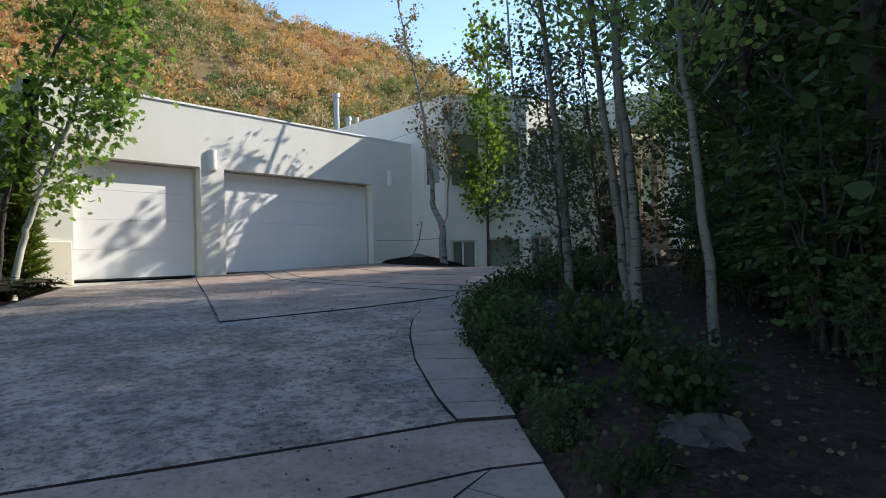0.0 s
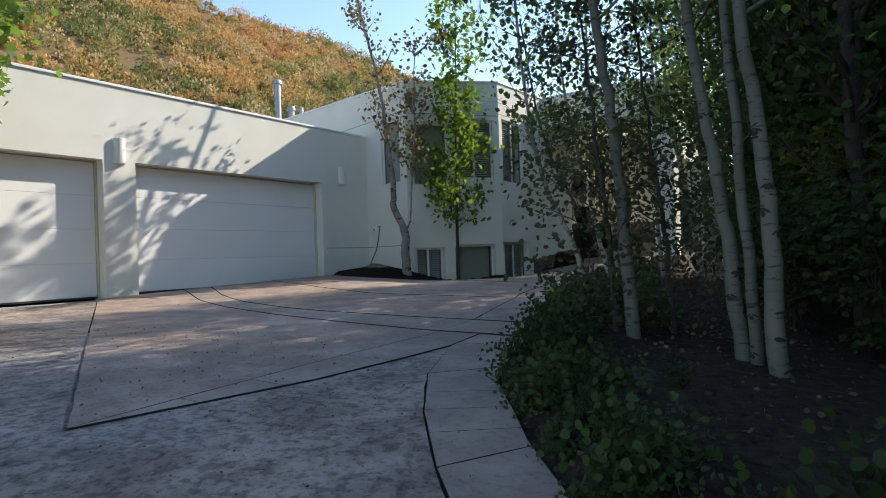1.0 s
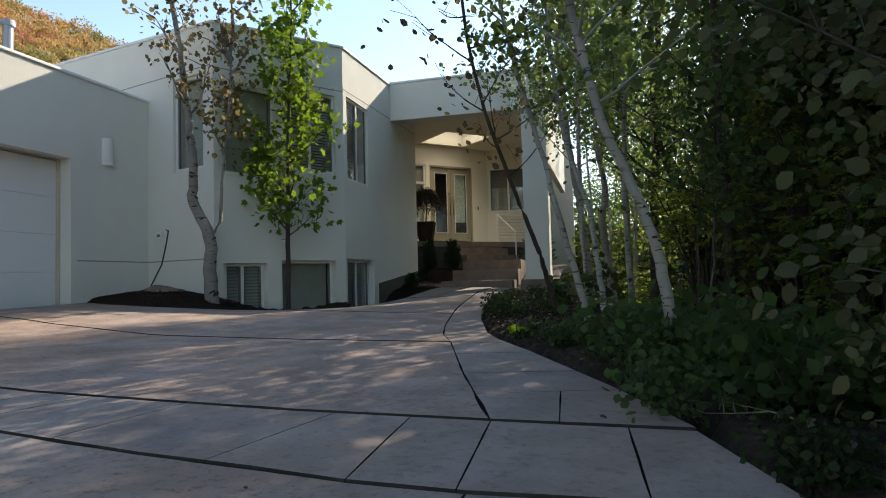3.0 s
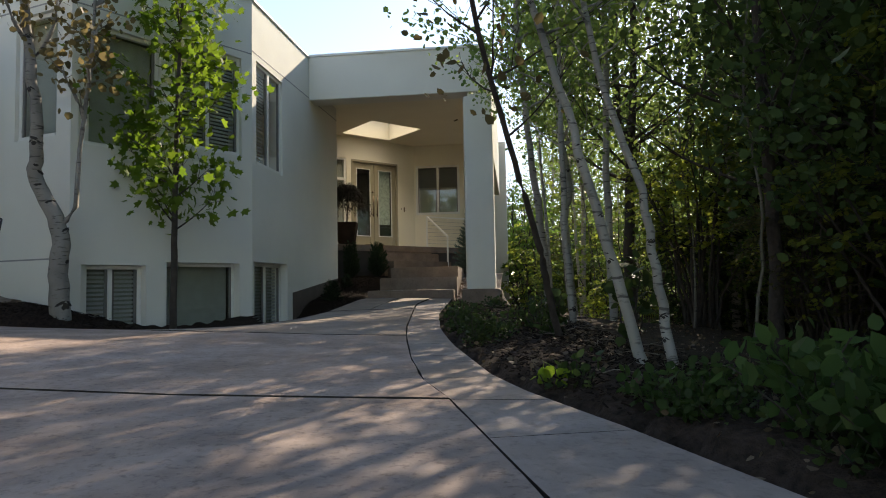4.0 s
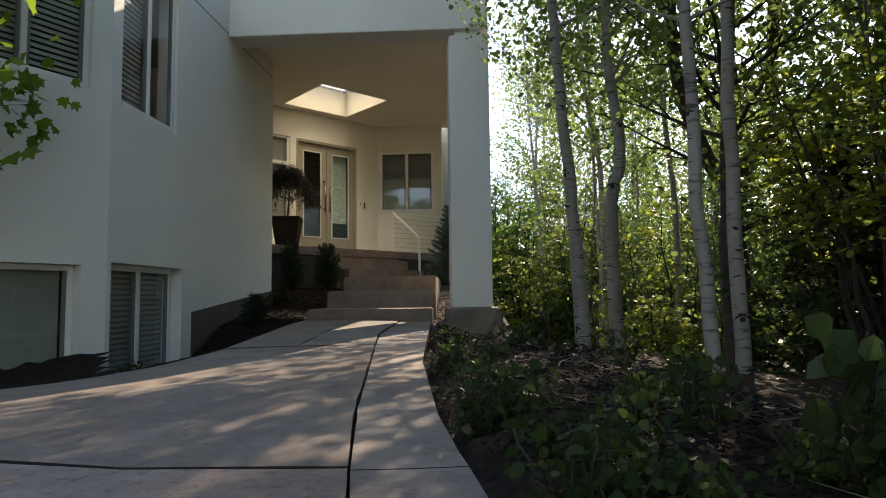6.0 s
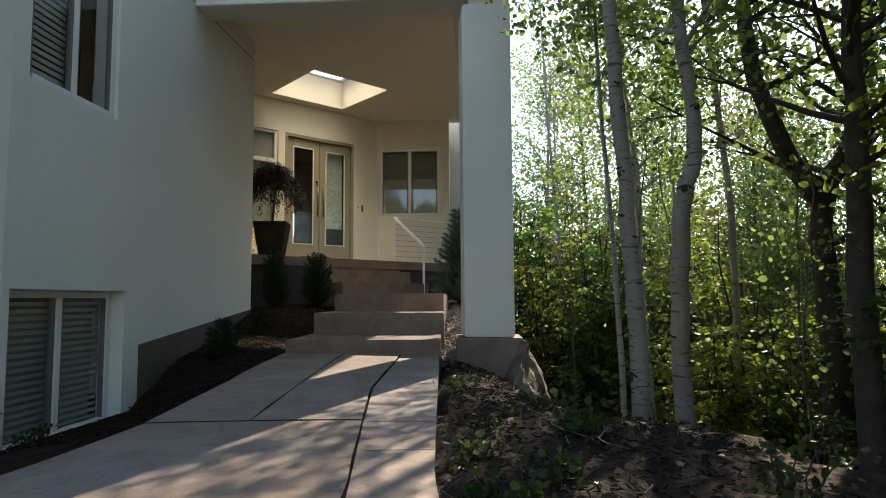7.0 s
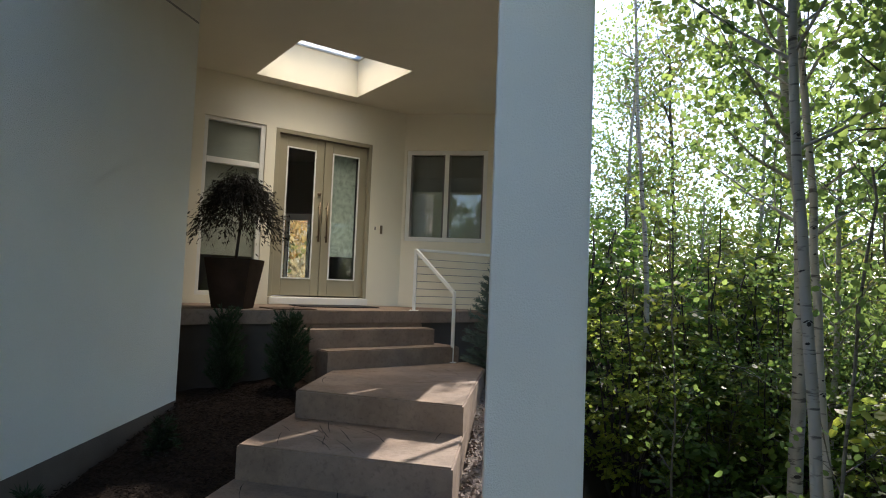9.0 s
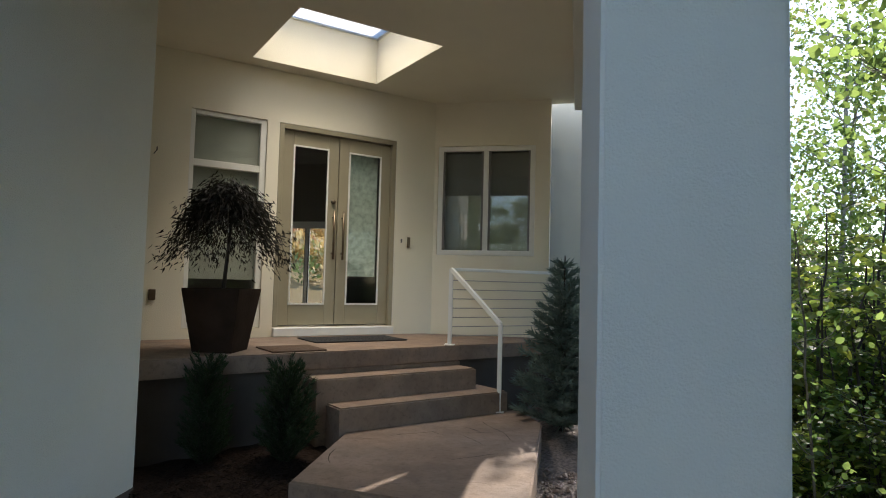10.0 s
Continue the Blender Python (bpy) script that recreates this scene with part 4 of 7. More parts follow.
def worn(pts, rnd_w, most):
    """The outline with edges that wander inward a little, as worn concrete does."""
    out = []
    n = len(pts)
    for i in range(n):
        p, q = Vector(pts[i]), Vector(pts[(i + 1) % n])
        d = q - p
        k = max(1, int(d.length / 0.16))
        side = Vector((-d.y, d.x)).normalized()
        for j in range(k):
            w = 0.0 if j == 0 else most * abs(noise.noise((p.x * 3 + d.x * 3 * j / k, p.y * 3 + d.y * 3 * j / k, 4.0))) * 2 * rnd_w.uniform(0.6, 1.3)
            out.append(p + d * (j / k) + side * w)
    return out


drive = thing("driveway", "stamped grey-brown concrete driveway with dark joints", "driveway", kind="structure")


def paving(pts, mat, name="slab", rise=0.0, label="", step=0.45):
    if mat is BORDER and name != "border_tile":
        rnd_t = random.Random(int(abs(pts[0][0] * 1000)))
        tiles = ashlar([tuple(p) for p in inset(pts, 0.002)], rnd_t, 0.6)
        for tile in tiles:
            if len(tile) > 2:
                paving(tile, mat, "border_tile", rise, label, step)
        return None
    ps = inset(pts, 0.0022 if name == "border_tile" else 0.004)
    turned = sum(p.x * q.y - q.x * p.y for p, q in zip(ps, ps[1:] + ps[:1])) > 0
    ps = worn(ps if turned else ps[::-1], random.Random(int(abs(ps[0].x * 977))), 0.003 if name == "border_tile" else 0.007)
    bm = bmesh.new()
    f = bm.faces.new([bm.verts.new((p.x, p.y, 0)) for p in ps])
    bmesh.ops.triangulate(bm, faces=[f])
    lo = min(-0.73 * p.x + 0.68 * p.y for p in ps)
    hi = max(-0.73 * p.x + 0.68 * p.y for p in ps)
    n = Vector((-0.73, 0.68, 0)).normalized()
    u = lo + step
    while u < hi:
        bmesh.ops.bisect_plane(bm, geom=bm.verts[:] + bm.edges[:] + bm.faces[:], plane_co=n * (u / 0.9977), plane_no=n)
        u += step
    n2 = Vector((0.68, 0.73, 0)).normalized()
    ws = [0.68 * p.x + 0.73 * p.y for p in ps]
    w = min(ws) + step * 2
    while w < max(ws):
        bmesh.ops.bisect_plane(bm, geom=bm.verts[:] + bm.edges[:] + bm.faces[:], plane_co=n2 * (w / 0.9977), plane_no=n2)
        w += step * 2
    outline = [e for e in bm.edges if len(e.link_faces) == 1]
    r = bmesh.ops.extrude_edge_only(bm, edges=outline)
    low = {v for v in r["geom"] if isinstance(v, bmesh.types.BMVert)}
    cx, cy = sum(p.x for p in ps) / len(ps), sum(p.y for p in ps) / len(ps)
    for v in bm.verts:
        z = grade(v.co.x, v.co.y) + rise
        if v in low:
            d = Vector((v.co.x - cx, v.co.y - cy)).normalized() * (0.0 if name == "border_tile" else 0.008)
            v.co.x, v.co.y = v.co.x + d.x, v.co.y + d.y
            z -= 0.09
        v.co.z = z
    for f in bm.faces:
        f.normal_update()
        if abs(f.normal.z) < 0.6:
            f.material_index = 1
    return part(name, bm, [mat, JOINT], drive, label)


def along(line, i, j):
    return line[i:j + 1] if i <= j else line[j:i + 1][::-1]


paving([(-12.87, 7.02)] + J2 + BORDER1[::-1][1:] + [(-1.9, 1.68)] + SOUTH[::-1], CONCRETE_ROUGH, label="coarse weathered stamped concrete strewn with leaf bits", rise=-0.012)
# near slabs across the drive
paving([(-1.66, 2.14), (edge_x(2.36), 2.36), (edge_x(2.0), 2.0), (-1.24, 1.82), (-1.43, 1.45), (-3.3, -2.3), (-4.2, -2.4), (-1.9, 1.68)], CONCRETE, rise=-0.02)
paving([(-1.24, 1.82), (edge_x(2.0), 2.0), (-0.67, 1.57), (0.55, 0.35), (2.2, -1.4), (-0.5, -4.5)], BORDER, rise=-0.026)
paving([(-1.24, 1.82), (-0.5, -4.5), (-3.3, -2.3), (-1.43, 1.45)], CONCRETE, rise=-0.026)
# border band, first stretch, in four lengths
cuts = [0, 2, 3, 5]
ys = [2.36, 3.15, 3.9, 5.2]
for k in range(4):
    a, b = cuts[k], (cuts + [6])[k + 1]
    ya, yb = ys[k], (ys + [6.31])[k + 1]
    inner = along(BORDER1, a, b) + ([(-4.65, 6.30)] if k == 3 else [])
    paving(inner + edge_between(ya, yb)[::-1], BORDER, "border_slab", rise=-0.004)
# narrow wedge strip
paving([(-5.05, 2.92)] + J2[1:] + [(-4.65, 6.30), (-5.05, 6.26), (-5.10, 4.7)], BORDER, "border_slab")
paving([(-12.87, 7.02), (-5.05, 2.92), (-5.10, 4.7)] + along(L1, 2, 9), CONCRETE)
# cross band
paving(along(L1, 0, 9) + along(L2, 8, 0), BORDER, "border_slab", rise=0.008)
# further slabs
paving(along(L2, 1, 8) + along(L3, 6, 1) + [BORDER2[1]], CONCRETE, rise=0.016)
paving(along(L3, 1, 6) + [BED[0]] + BED[1:6] + [L4[4], L4[3], L4[2], L4[1]] + BORDER2[4:2:-1], CONCRETE, rise=0.022)
paving(along(L4, 1, 4) + BED[5:9] + [(-7.66, 15.44)] + [BORDER2[8]] + BORDER2[7:5:-1], CONCRETE_PATH, rise=0.026)
paving([(-8.28, 15.45), (-7.66, 15.44), (-7.81, 18.66)] + BED[:8:-1], CONCRETE_PATH, rise=0.03)
paving([(-7.66, 15.44)] + BORDER2[8:] + [(-7.81, 18.66)], CONCRETE_PATH, rise=0.03)
# border band, second stretch
for ia, ib, ya, yb in ((0, 2, 7.04, 9.4), (2, 5, 9.4, 12.28), (5, 8, 12.28, 15.5), (8, 11, 15.5, 18.62)):
    paving(along(BORDER2, ia, ib) + edge_between(ya, yb)[::-1], BORDER, "border_slab", rise=0.016)


def joints():
    """Packed dirt that fills the joints, just under the slabs."""
    bm = bmesh.new()
    pts = [(-12.87, 4.3), (-7, 1.0), (-4.2, -2.6), (-0.4, -4.7), (2.3, -1.4)] + EDGE[3:] + BED[::-1]
    f = bm.faces.new([bm.verts.new((*p, 0)) for p in inset(pts, 0.03)])
    bmesh.ops.triangulate(bm, faces=[f])
    n = Vector((-0.73, 0.68, 0)).normalized()
    for i in range(60):
        bmesh.ops.bisect_plane(bm, geom=bm.verts[:] + bm.edges[:] + bm.faces[:], plane_co=n * (-4 + 0.45 * i), plane_no=n)
    for v in bm.verts:
        v.co.z = grade(v.co.x, v.co.y) - 0.03
    tagged(part("joint_bed", bm, JOINT), "dark dirt packed in the paving joints", "joint filling", kind="structure")


joints()


# ---- planting beds ----
def heap(name, pts, height, mat, label, res=0.12, rough=0.03):
    """A bed of loose material over a plan outline; height gives its surface."""
    from_x, to_x = min(p[0] for p in pts), max(p[0] for p in pts)
    from_y, to_y = min(p[1] for p in pts), max(p[1] for p in pts)

    def inside(x, y):
        c = False
        for (x0, y0), (x1, y1) in zip(pts, pts[1:] + pts[:1]):
            if (y0 > y) != (y1 > y) and x < (x1 - x0) * (y - y0) / (y1 - y0) + x0:
                c = not c
        return c

    bm = bmesh.new()
    grid = {}
    nx, ny = int((to_x - from_x) / res) + 2, int((to_y - from_y) / res) + 2
    for i in range(nx):
        for j in range(ny):
            x, y = from_x + i * res, from_y + j * res
            z = height(x, y) + rough * (noise.noise((x * 5, y * 5, 1)) + 0.7 * noise.noise((x * 13, y * 13, 2)))
            grid[i, j] = bm.verts.new((x, y, z))
    for i in range(nx - 1):
        for j in range(ny - 1):
            if inside(from_x + (i + 0.5) * res, from_y + (j + 0.5) * res):
                bm.faces.new([grid[i, j], grid[i + 1, j], grid[i + 1, j + 1], grid[i, j + 1]])
    bmesh.ops.delete(bm, geom=[v for v in bm.verts if not v.link_faces], context="VERTS")
    ob = part(name, bm, mat, smooth=True)
    return tagged(ob, label, "planting bed", kind="structure")


def lerp(tab, t):
    for (a, va), (b, vb) in zip(tab, tab[1:]):
        if t <= b:
            return va + (vb - va) * max(0, (t - a) / (b - a))
    return tab[-1][1]


WALLSIDE = [(13.0, 1.15), (15.8, 1.02), (17.6, 0.97), (18.0, 1.12), (18.6, 1.40), (19.8, 1.60), (21.0, 1.93), (23.0, 2.02)]
PATHSIDE = [(13.0, 1.2), (15.0, 1.24), (17, 1.36), (18.6, 1.46), (19.8, 1.62), (21.0, 1.85), (23.0, 2.0)]


def bed_side(x, y):
    k = min(1, max(0, (-8.4 - x) / 1.35))
    z = lerp(PATHSIDE, y) * (1 - k) + lerp(WALLSIDE, y) * k
    edge = -8.3 if y < 16.6 else -8.48
    if x > edge - 0.04 and y < 18.7:
        return z - 0.1
    return z + 0.06 * math.sin(k * math.pi) - 0.03 * (1 - k)


heap("bed_path", [(-8.1, 15.4), (-8.12, 16.6), (-8.2, 17.8), (-8.3, 18.66), (-8.4, 21.0), (-8.62, 22.3), (-9.1, 22.7), (-10.9, 21.05), (MX + 0.02, 21.05), (MX + 0.02, 16.15), (-9.2, 15.2), (-8.5, 14.7)], bed_side, MULCH, "dark bark mulch bed sloping up beside the path")


def bed_corner(x, y):
    d = math.hypot((x + 11.6) * 0.8, y - 13.3)
    front = lerp([(-12.9, 12.85), (-12.2, 12.62), (-11.4, 12.55), (-10.6, 12.75), (-9.9, 13.15), (-9.2, 13.6), (-8.7, 14.05)], x)
    if y < front + 0.06:
        return grade(x, y) - 0.06
    return grade(x, y) + 0.015 - 0.09 * min(1, max(0, (x + 11.0) / 0.6)) * min(1, max(0, (y - front - 0.06) / 0.25)) + 0.24 * math.exp(-d * d * 1.1)


heap("bed_corner", [(GX + 0.02, 12.7), (-12.2, 12.45), (-11.4, 12.4), (-10.6, 12.6), (-9.9, 13.0), (-9.1, 13.45), (-8.5, 14.0), (-8.4, 14.6), (-8.4, 14.75), (-9.2, 15.3), (-9.75, 16.15), (-11.1, 13.86), (-12.88, 14.3)], bed_corner, MULCH, "low mound of dark bark mulch against the house corner")


def bed_right(x, y):
    d = x - edge_x(y)
    if d < 0.04:
        return grade(x, y) - 0.17
    return grade(edge_x(y) - 0.2, y) + 0.03 * min(1, d * 8) - 0.03 + 0.05 * math.sin(min(1, d) * 3) - 0.10 * max(0, d - 1.0) - (0.40 * d + 0.9 * max(0, d - 0.85)) * min(1, max(0, (y - 15.6) / 2.4))


heap("bed_woodland", [(-6.3, 11.5), (-6.6, 13.0), (-6.8, 14.6), (-6.9, 16.5), (-6.9, 18.6), (-5.8, 18.9), (-5.3, 17.6), (-4.9, 16), (-4.4, 13), (-3.6, 10), (-2.6, 7), (-1.6, 5), (0.4, 2.4), (-0.1, 0.7), (-0.9, 1.45), (-1.5, 2.05), (-2.6, 3.1), (-3.25, 3.85), (-3.9, 4.8), (-4.5, 6.2), (-5.1, 7.65), (-5.6, 8.95), (-5.95, 10.1)], bed_right, MULCH_PALE, "dark bark mulch bed along the driveway's wooded edge", res=0.14, rough=0.05)
heap("bed_spruce", [(-6.86, 18.8), (-6.62, 18.9), (-6.6, 19.8), (-5.9, 20), (-5.9, 25.2), (-6.9, 25.2), (-7.35, 24.3), (-7.45, 23.8), (-6.93, 23.3), (-6.9, 20.8), (-6.83, 20.0)], lambda x, y: lerp([(18.5, 1.3), (20, 1.5), (22, 1.85), (24, 2.03), (26, 2.1)], y), GRAVEL_BED, "gravelly planting bed beside the steps")
heap("bed_west", [(GX + 0.02, 4.4), (-9.5, 2.62), (-7.0, 1.1), (-4.25, -2.4), (-9, -4), (-17, -1), (-17, 3.7), (GX + 0.02, 3.7)], lambda x, y: grade(x, y) + 0.04 + 0.1 * max(0, min(1.5, -(y - 4.3) - 0.55 * (x + 12.9) * -1)), SOIL, "leaf-strewn soil bed beside the driveway", res=0.3, rough=0.06)

# ---- things about the entrance ----
def bar(bm, a, b, r, seg=8):
    a, b = Vector(a), Vector(b)
    bmesh.ops.create_cone(bm, cap_ends=True, segments=seg, radius1=r, radius2=r, depth=(b - a).length, matrix=Matrix.Translation((a + b) / 2) @ (b - a).to_track_quat("Z", "Y").to_matrix().to_4x4())


def flat_bar(a, b, w, h):
    a, b = Vector(a), Vector(b)
    return boxed(0, (b - a).length, -w / 2, w / 2, -h / 2, h / 2, Matrix.Translation(a) @ (b - a).to_track_quat("X", "Z").to_matrix().to_4x4(), bevel=0.004)


def railing():
    t = thing("handrail", "white square-bar handrail with thin horizontal cables", "railing")
    up, low, far = Vector((-7.99, 23.93, LAND)), Vector((-7.385, 23.66, 2.175)), Vector((-6.75, 25.05, LAND))
    top = 0.86
    part("post", boxed(up.x - 0.022, up.x + 0.022, up.y - 0.022, up.y + 0.022, LAND, LAND + top, bevel=0.003), WHITE_METAL, t)
    part("post", boxed(low.x - 0.022, low.x + 0.022, low.y - 0.022, low.y + 0.022, 2.175, 3.10, bevel=0.003), WHITE_METAL, t)
    for p in (up, low):
        part("foot_plate", boxed(p.x - 0.055, p.x + 0.055, p.y - 0.055, p.y + 0.055, p.z, p.z + 0.012, bevel=0.002), WHITE_METAL, t)
    part("sloping_rail", flat_bar((up.x, up.y, LAND + top), (low.x, low.y, 3.10), 0.045, 0.045), WHITE_METAL, t)
    part("top_rail", flat_bar((up.x, up.y, LAND + top - 0.005), (far.x, far.y, LAND + top - 0.005), 0.045, 0.035), WHITE_METAL, t)
    part("end_post", boxed(far.x - 0.02, far.x + 0.02, far.y - 0.02, far.y + 0.02, LAND, LAND + top - 0.03), WHITE_METAL, t)
    for i in range(7):
        z = LAND + 0.1 + i * 0.105
        bm = bmesh.new()
        bar(bm, (up.x, up.y, z), (far.x, far.y, z), 0.0055, 6)
        part("cable", bm, CABLE, t)


railing()


def planter():
    t = thing("planter_pot", "tall dark square tapered planter pot on the landing", "pot")
    cx, cy = -9.88, 22.35
    m = Matrix.Translation((cx, cy, LAND)) @ Matrix.Rotation(radians(8), 4, "Z")
    bm = bmesh.new()
    rings = []
    for z, s in ((0.0, 0.185), (0.02, 0.19), (0.565, 0.27), (0.59, 0.27), (0.59, 0.247), (0.53, 0.24)):
        rings.append([bm.verts.new(m @ Vector((x * s, y * s, z))) for x, y in ((-1, -1), (1, -1), (1, 1), (-1, 1))])
    for a, b in zip(rings, rings[1:]):
        for i in range(4):
            j = (i + 1) % 4
            bm.faces.new([a[i], a[j], b[j], b[i]])
    bm.faces.new(rings[0])
    part("body", bm, POT, t)
    bm = bmesh.new()
    bm.faces.new([bm.verts.new(m @ Vector((x * 0.242, y * 0.242, 0.54))) for x, y in ((-1, -1), (1, -1), (1, 1), (-1, 1))])
    part("soil", bm, MULCH, t)


planter()


def doormat(name, c, ang, w, d, mat, label):
    m = Matrix.Translation((*c, LAND + 0.002)) @ Matrix.Rotation(ang, 4, "Z")
    tagged(part(name, boxed(-w / 2, w / 2, -d / 2, d / 2, 0, 0.014, m, bevel=0.005), mat), label, "doormat")


doormat("doormat", (-9.18, 24.02), radians(45), 1.15, 0.6, MAT_BLACK, "black rubber doormat before the entrance doors")
doormat("doormat_brown", (-9.35, 22.75), radians(47), 0.55, 0.5, MAT_BROWN, "small brown coir mat on the landing")


def gravel():
    """Loose stones beside the steps."""
    verts, faces = [], []
    rnd = random.Random(5)
    for _ in range(900):
        y = rnd.uniform(19.0, 22.6)
        x = rnd.uniform(-6.86, -6.6 if y < 20 else -6.3)
        z = lerp([(18.5, 1.3), (20, 1.5), (22, 1.85), (24, 2.03)], y) + rnd.uniform(0, 0.03)
        s = rnd.uniform(0.012, 0.03)
        n = len(verts)
        for k in range(4):
            a = k * 1.571 + rnd.random()
            verts.append((x + s * math.cos(a), y + s * math.sin(a), z + s * rnd.uniform(-0.3, 0.3)))
        verts += [(x, y, z + s * 0.8), (x, y, z - s * 0.6)]
        for k in range(4):
            faces += [(n + k, n + (k + 1) % 4, n + 4), (n + (k + 1) % 4, n + k, n + 5)]
    me = bpy.data.meshes.new("gravel")
    me.from_pydata(verts, [], faces)
    me.materials.append(GRAVEL)
    tagged(new("gravel", me), "reddish-grey loose gravel beside the steps", "gravel", kind="stuff")


gravel()


def boulder(at, size, seed, mat, label, squash=0.7, rot=0.0):
    bm = bmesh.new()
    bmesh.ops.create_icosphere(bm, subdivisions=3, radius=1)
    for v in bm.verts:
        d = v.co.normalized()
        k = 1 + 0.22 * noise.voronoi(d * 1.6 + Vector((seed, seed, 0)))[0][0] - 0.12 + 0.3 * noise.noise(d * 1.3 + Vector((seed, 0, 0))) + 0.4 * abs(noise.noise(d * 3.1 + Vector((0, seed, 0)))) + 0.22 * noise.noise(d * 7 + Vector((0, 0, seed)))
        # flattened facets
        v.co = Vector((d.x * k, d.y * k, max(-0.8, d.z * k)))
    m = Matrix.Translation(at) @ Matrix.Rotation(rot, 4, "Z") @ Matrix.Rotation(0.25, 4, "X") @ Matrix.Diagonal((size, size * 0.75, size * squash, 1))
    bmesh.ops.transform(bm, matrix=m, verts=bm.verts)
    ob = part("boulder", bm, mat)
    return tagged(ob, label, "boulder", group="landscape boulders")


def outcrop():
    """A steep slope of split, striated rock that falls away beside the plinth."""
    bm = bmesh.new()
    nu, nv = 26, 34
    rows = []
    for i in range(nu + 1):
        f = i / nu
        row = []
        for j in range(nv + 1):
            g = j / nv
            x = -5.95 + 0.9 * f ** 1.25 + 0.18 * g * f
            y = 17.75 + 2.6 * g - 0.35 * f
            z = 1.62 - 0.12 * abs(g - 0.55) - 1.75 * f ** 0.85 - 0.55 * max(0.0, 0.45 - g) * 1.6
            strat = abs(noise.noise((g * 9 + f * 1.5, f * 1.6, 3.0)))
            lump = noise.voronoi(Vector((g * 5 + f, f * 3.2, 1.0)))[0]
            k = 0.20 * strat + 0.24 * (lump[1] - lump[0]) + 0.05 * noise.noise((g * 30, f * 14, 7))
            row.append(bm.verts.new((x + k * 0.8, y, z + k * 0.35)))
        rows.append(row)
    for a, b in zip(rows, rows[1:]):
        for j in range(nv):
            bm.faces.new([a[j], b[j], b[j + 1], a[j + 1]])
    ring = bmesh.ops.extrude_edge_only(bm, edges=[e for e in bm.edges if len(e.link_faces) == 1])
    for v in ring["geom"]:
        if isinstance(v, bmesh.types.BMVert):
            v.co.x, v.co.z = v.co.x - 0.25, v.co.z - 0.5
    tagged(part("rock_outcrop", bm, ROCK), "tan split rock slope falling away beside the column plinth", "rock")


outcrop()
boulder((-0.58, 2.35, 0.82), 0.17, 3.3, ROCK_DARK, "weathered brown boulder in the shaded bed", rot=0.4)
boulder((-4.2, 8.75, 1.0), 0.22, 7.1, ROCK_DARK, "dark boulder under the shrubs at the drive's edge", rot=1.1, squash=0.9)
boulder((-2.9, 5.2, 0.95), 0.22, 8.4, ROCK_DARK, "dark boulder half hidden among the shrubs", rot=0.2, squash=0.8)
boulder((-5.35, 17.75, 0.3), 0.36, 6.6, ROCK, "pale rock at the foot of the bank", rot=2.0, squash=0.7)
boulder((-5.75, 17.9, 0.92), 0.3, 9.2, ROCK_DARK, "dark lump of rock in the mulch", rot=2.6, squash=0.6)
boulder((-11.75, 13.15, 1.52), 0.36, 4.4, ROCK, "low grey boulder in the corner mulch bed", rot=0.3, squash=0.5)


def pipe():
    t = thing("riser_pipe", "thin black bent riser pipe beside the house corner", "pipe")
    bm = bmesh.new()
    pts = [(-12.25, 13.45, 1.5), (-12.15, 13.5, 1.75), (-12.02, 13.6, 2.1), (-11.97, 13.65, 2.45), (-11.95, 13.68, 2.68), (-12.0, 13.68, 2.7)]
    for a, b in zip(pts, pts[1:]):
        bar(bm, a, b, 0.012, 8)
    part("tube", bm, BLACK, t, smooth=True)
    o = thing("wall_outlet", "small grey weatherproof outlet on the corner wall", "outlet")
    part("cover", boxed(-12.56, -12.46, 14.12, 14.2, 2.6, 2.72, bevel=0.006), CAP, o)
    part("hatch", boxed(-12.54, -12.48, 14.105, 14.125, 2.62, 2.67, bevel=0.003), SASH_DARK, o)


pipe()

# ---- plants ----
LEAF_SHAPES = {
    "oval": ([(0, 0), (0.34, 0.3), (0.3, 0.68), (0, 1), (-0.3, 0.68), (-0.34, 0.3)], 0.18),
    "round": ([(0, 0), (0.42, 0.18), (0.46, 0.55), (0, 0.98), (-0.46, 0.55), (-0.42, 0.18)], 0.12),
    "maple": ([(0, 0), (0.2, 0.12), (0.55, 0.15), (0.42, 0.42), (0.62, 0.72), (0.24, 0.66), (0, 1.05), (-0.24, 0.66), (-0.62, 0.72), (-0.42, 0.42), (-0.55, 0.15), (-0.2, 0.12)], 0.15),
    "needle": ([(0, 0), (0.07, 0.4), (0, 1), (-0.07, 0.4)], 0.0),
    "strip": ([(0, 0), (0.11, 0.35), (0.0, 1), (-0.11, 0.35)], 0.05),
}


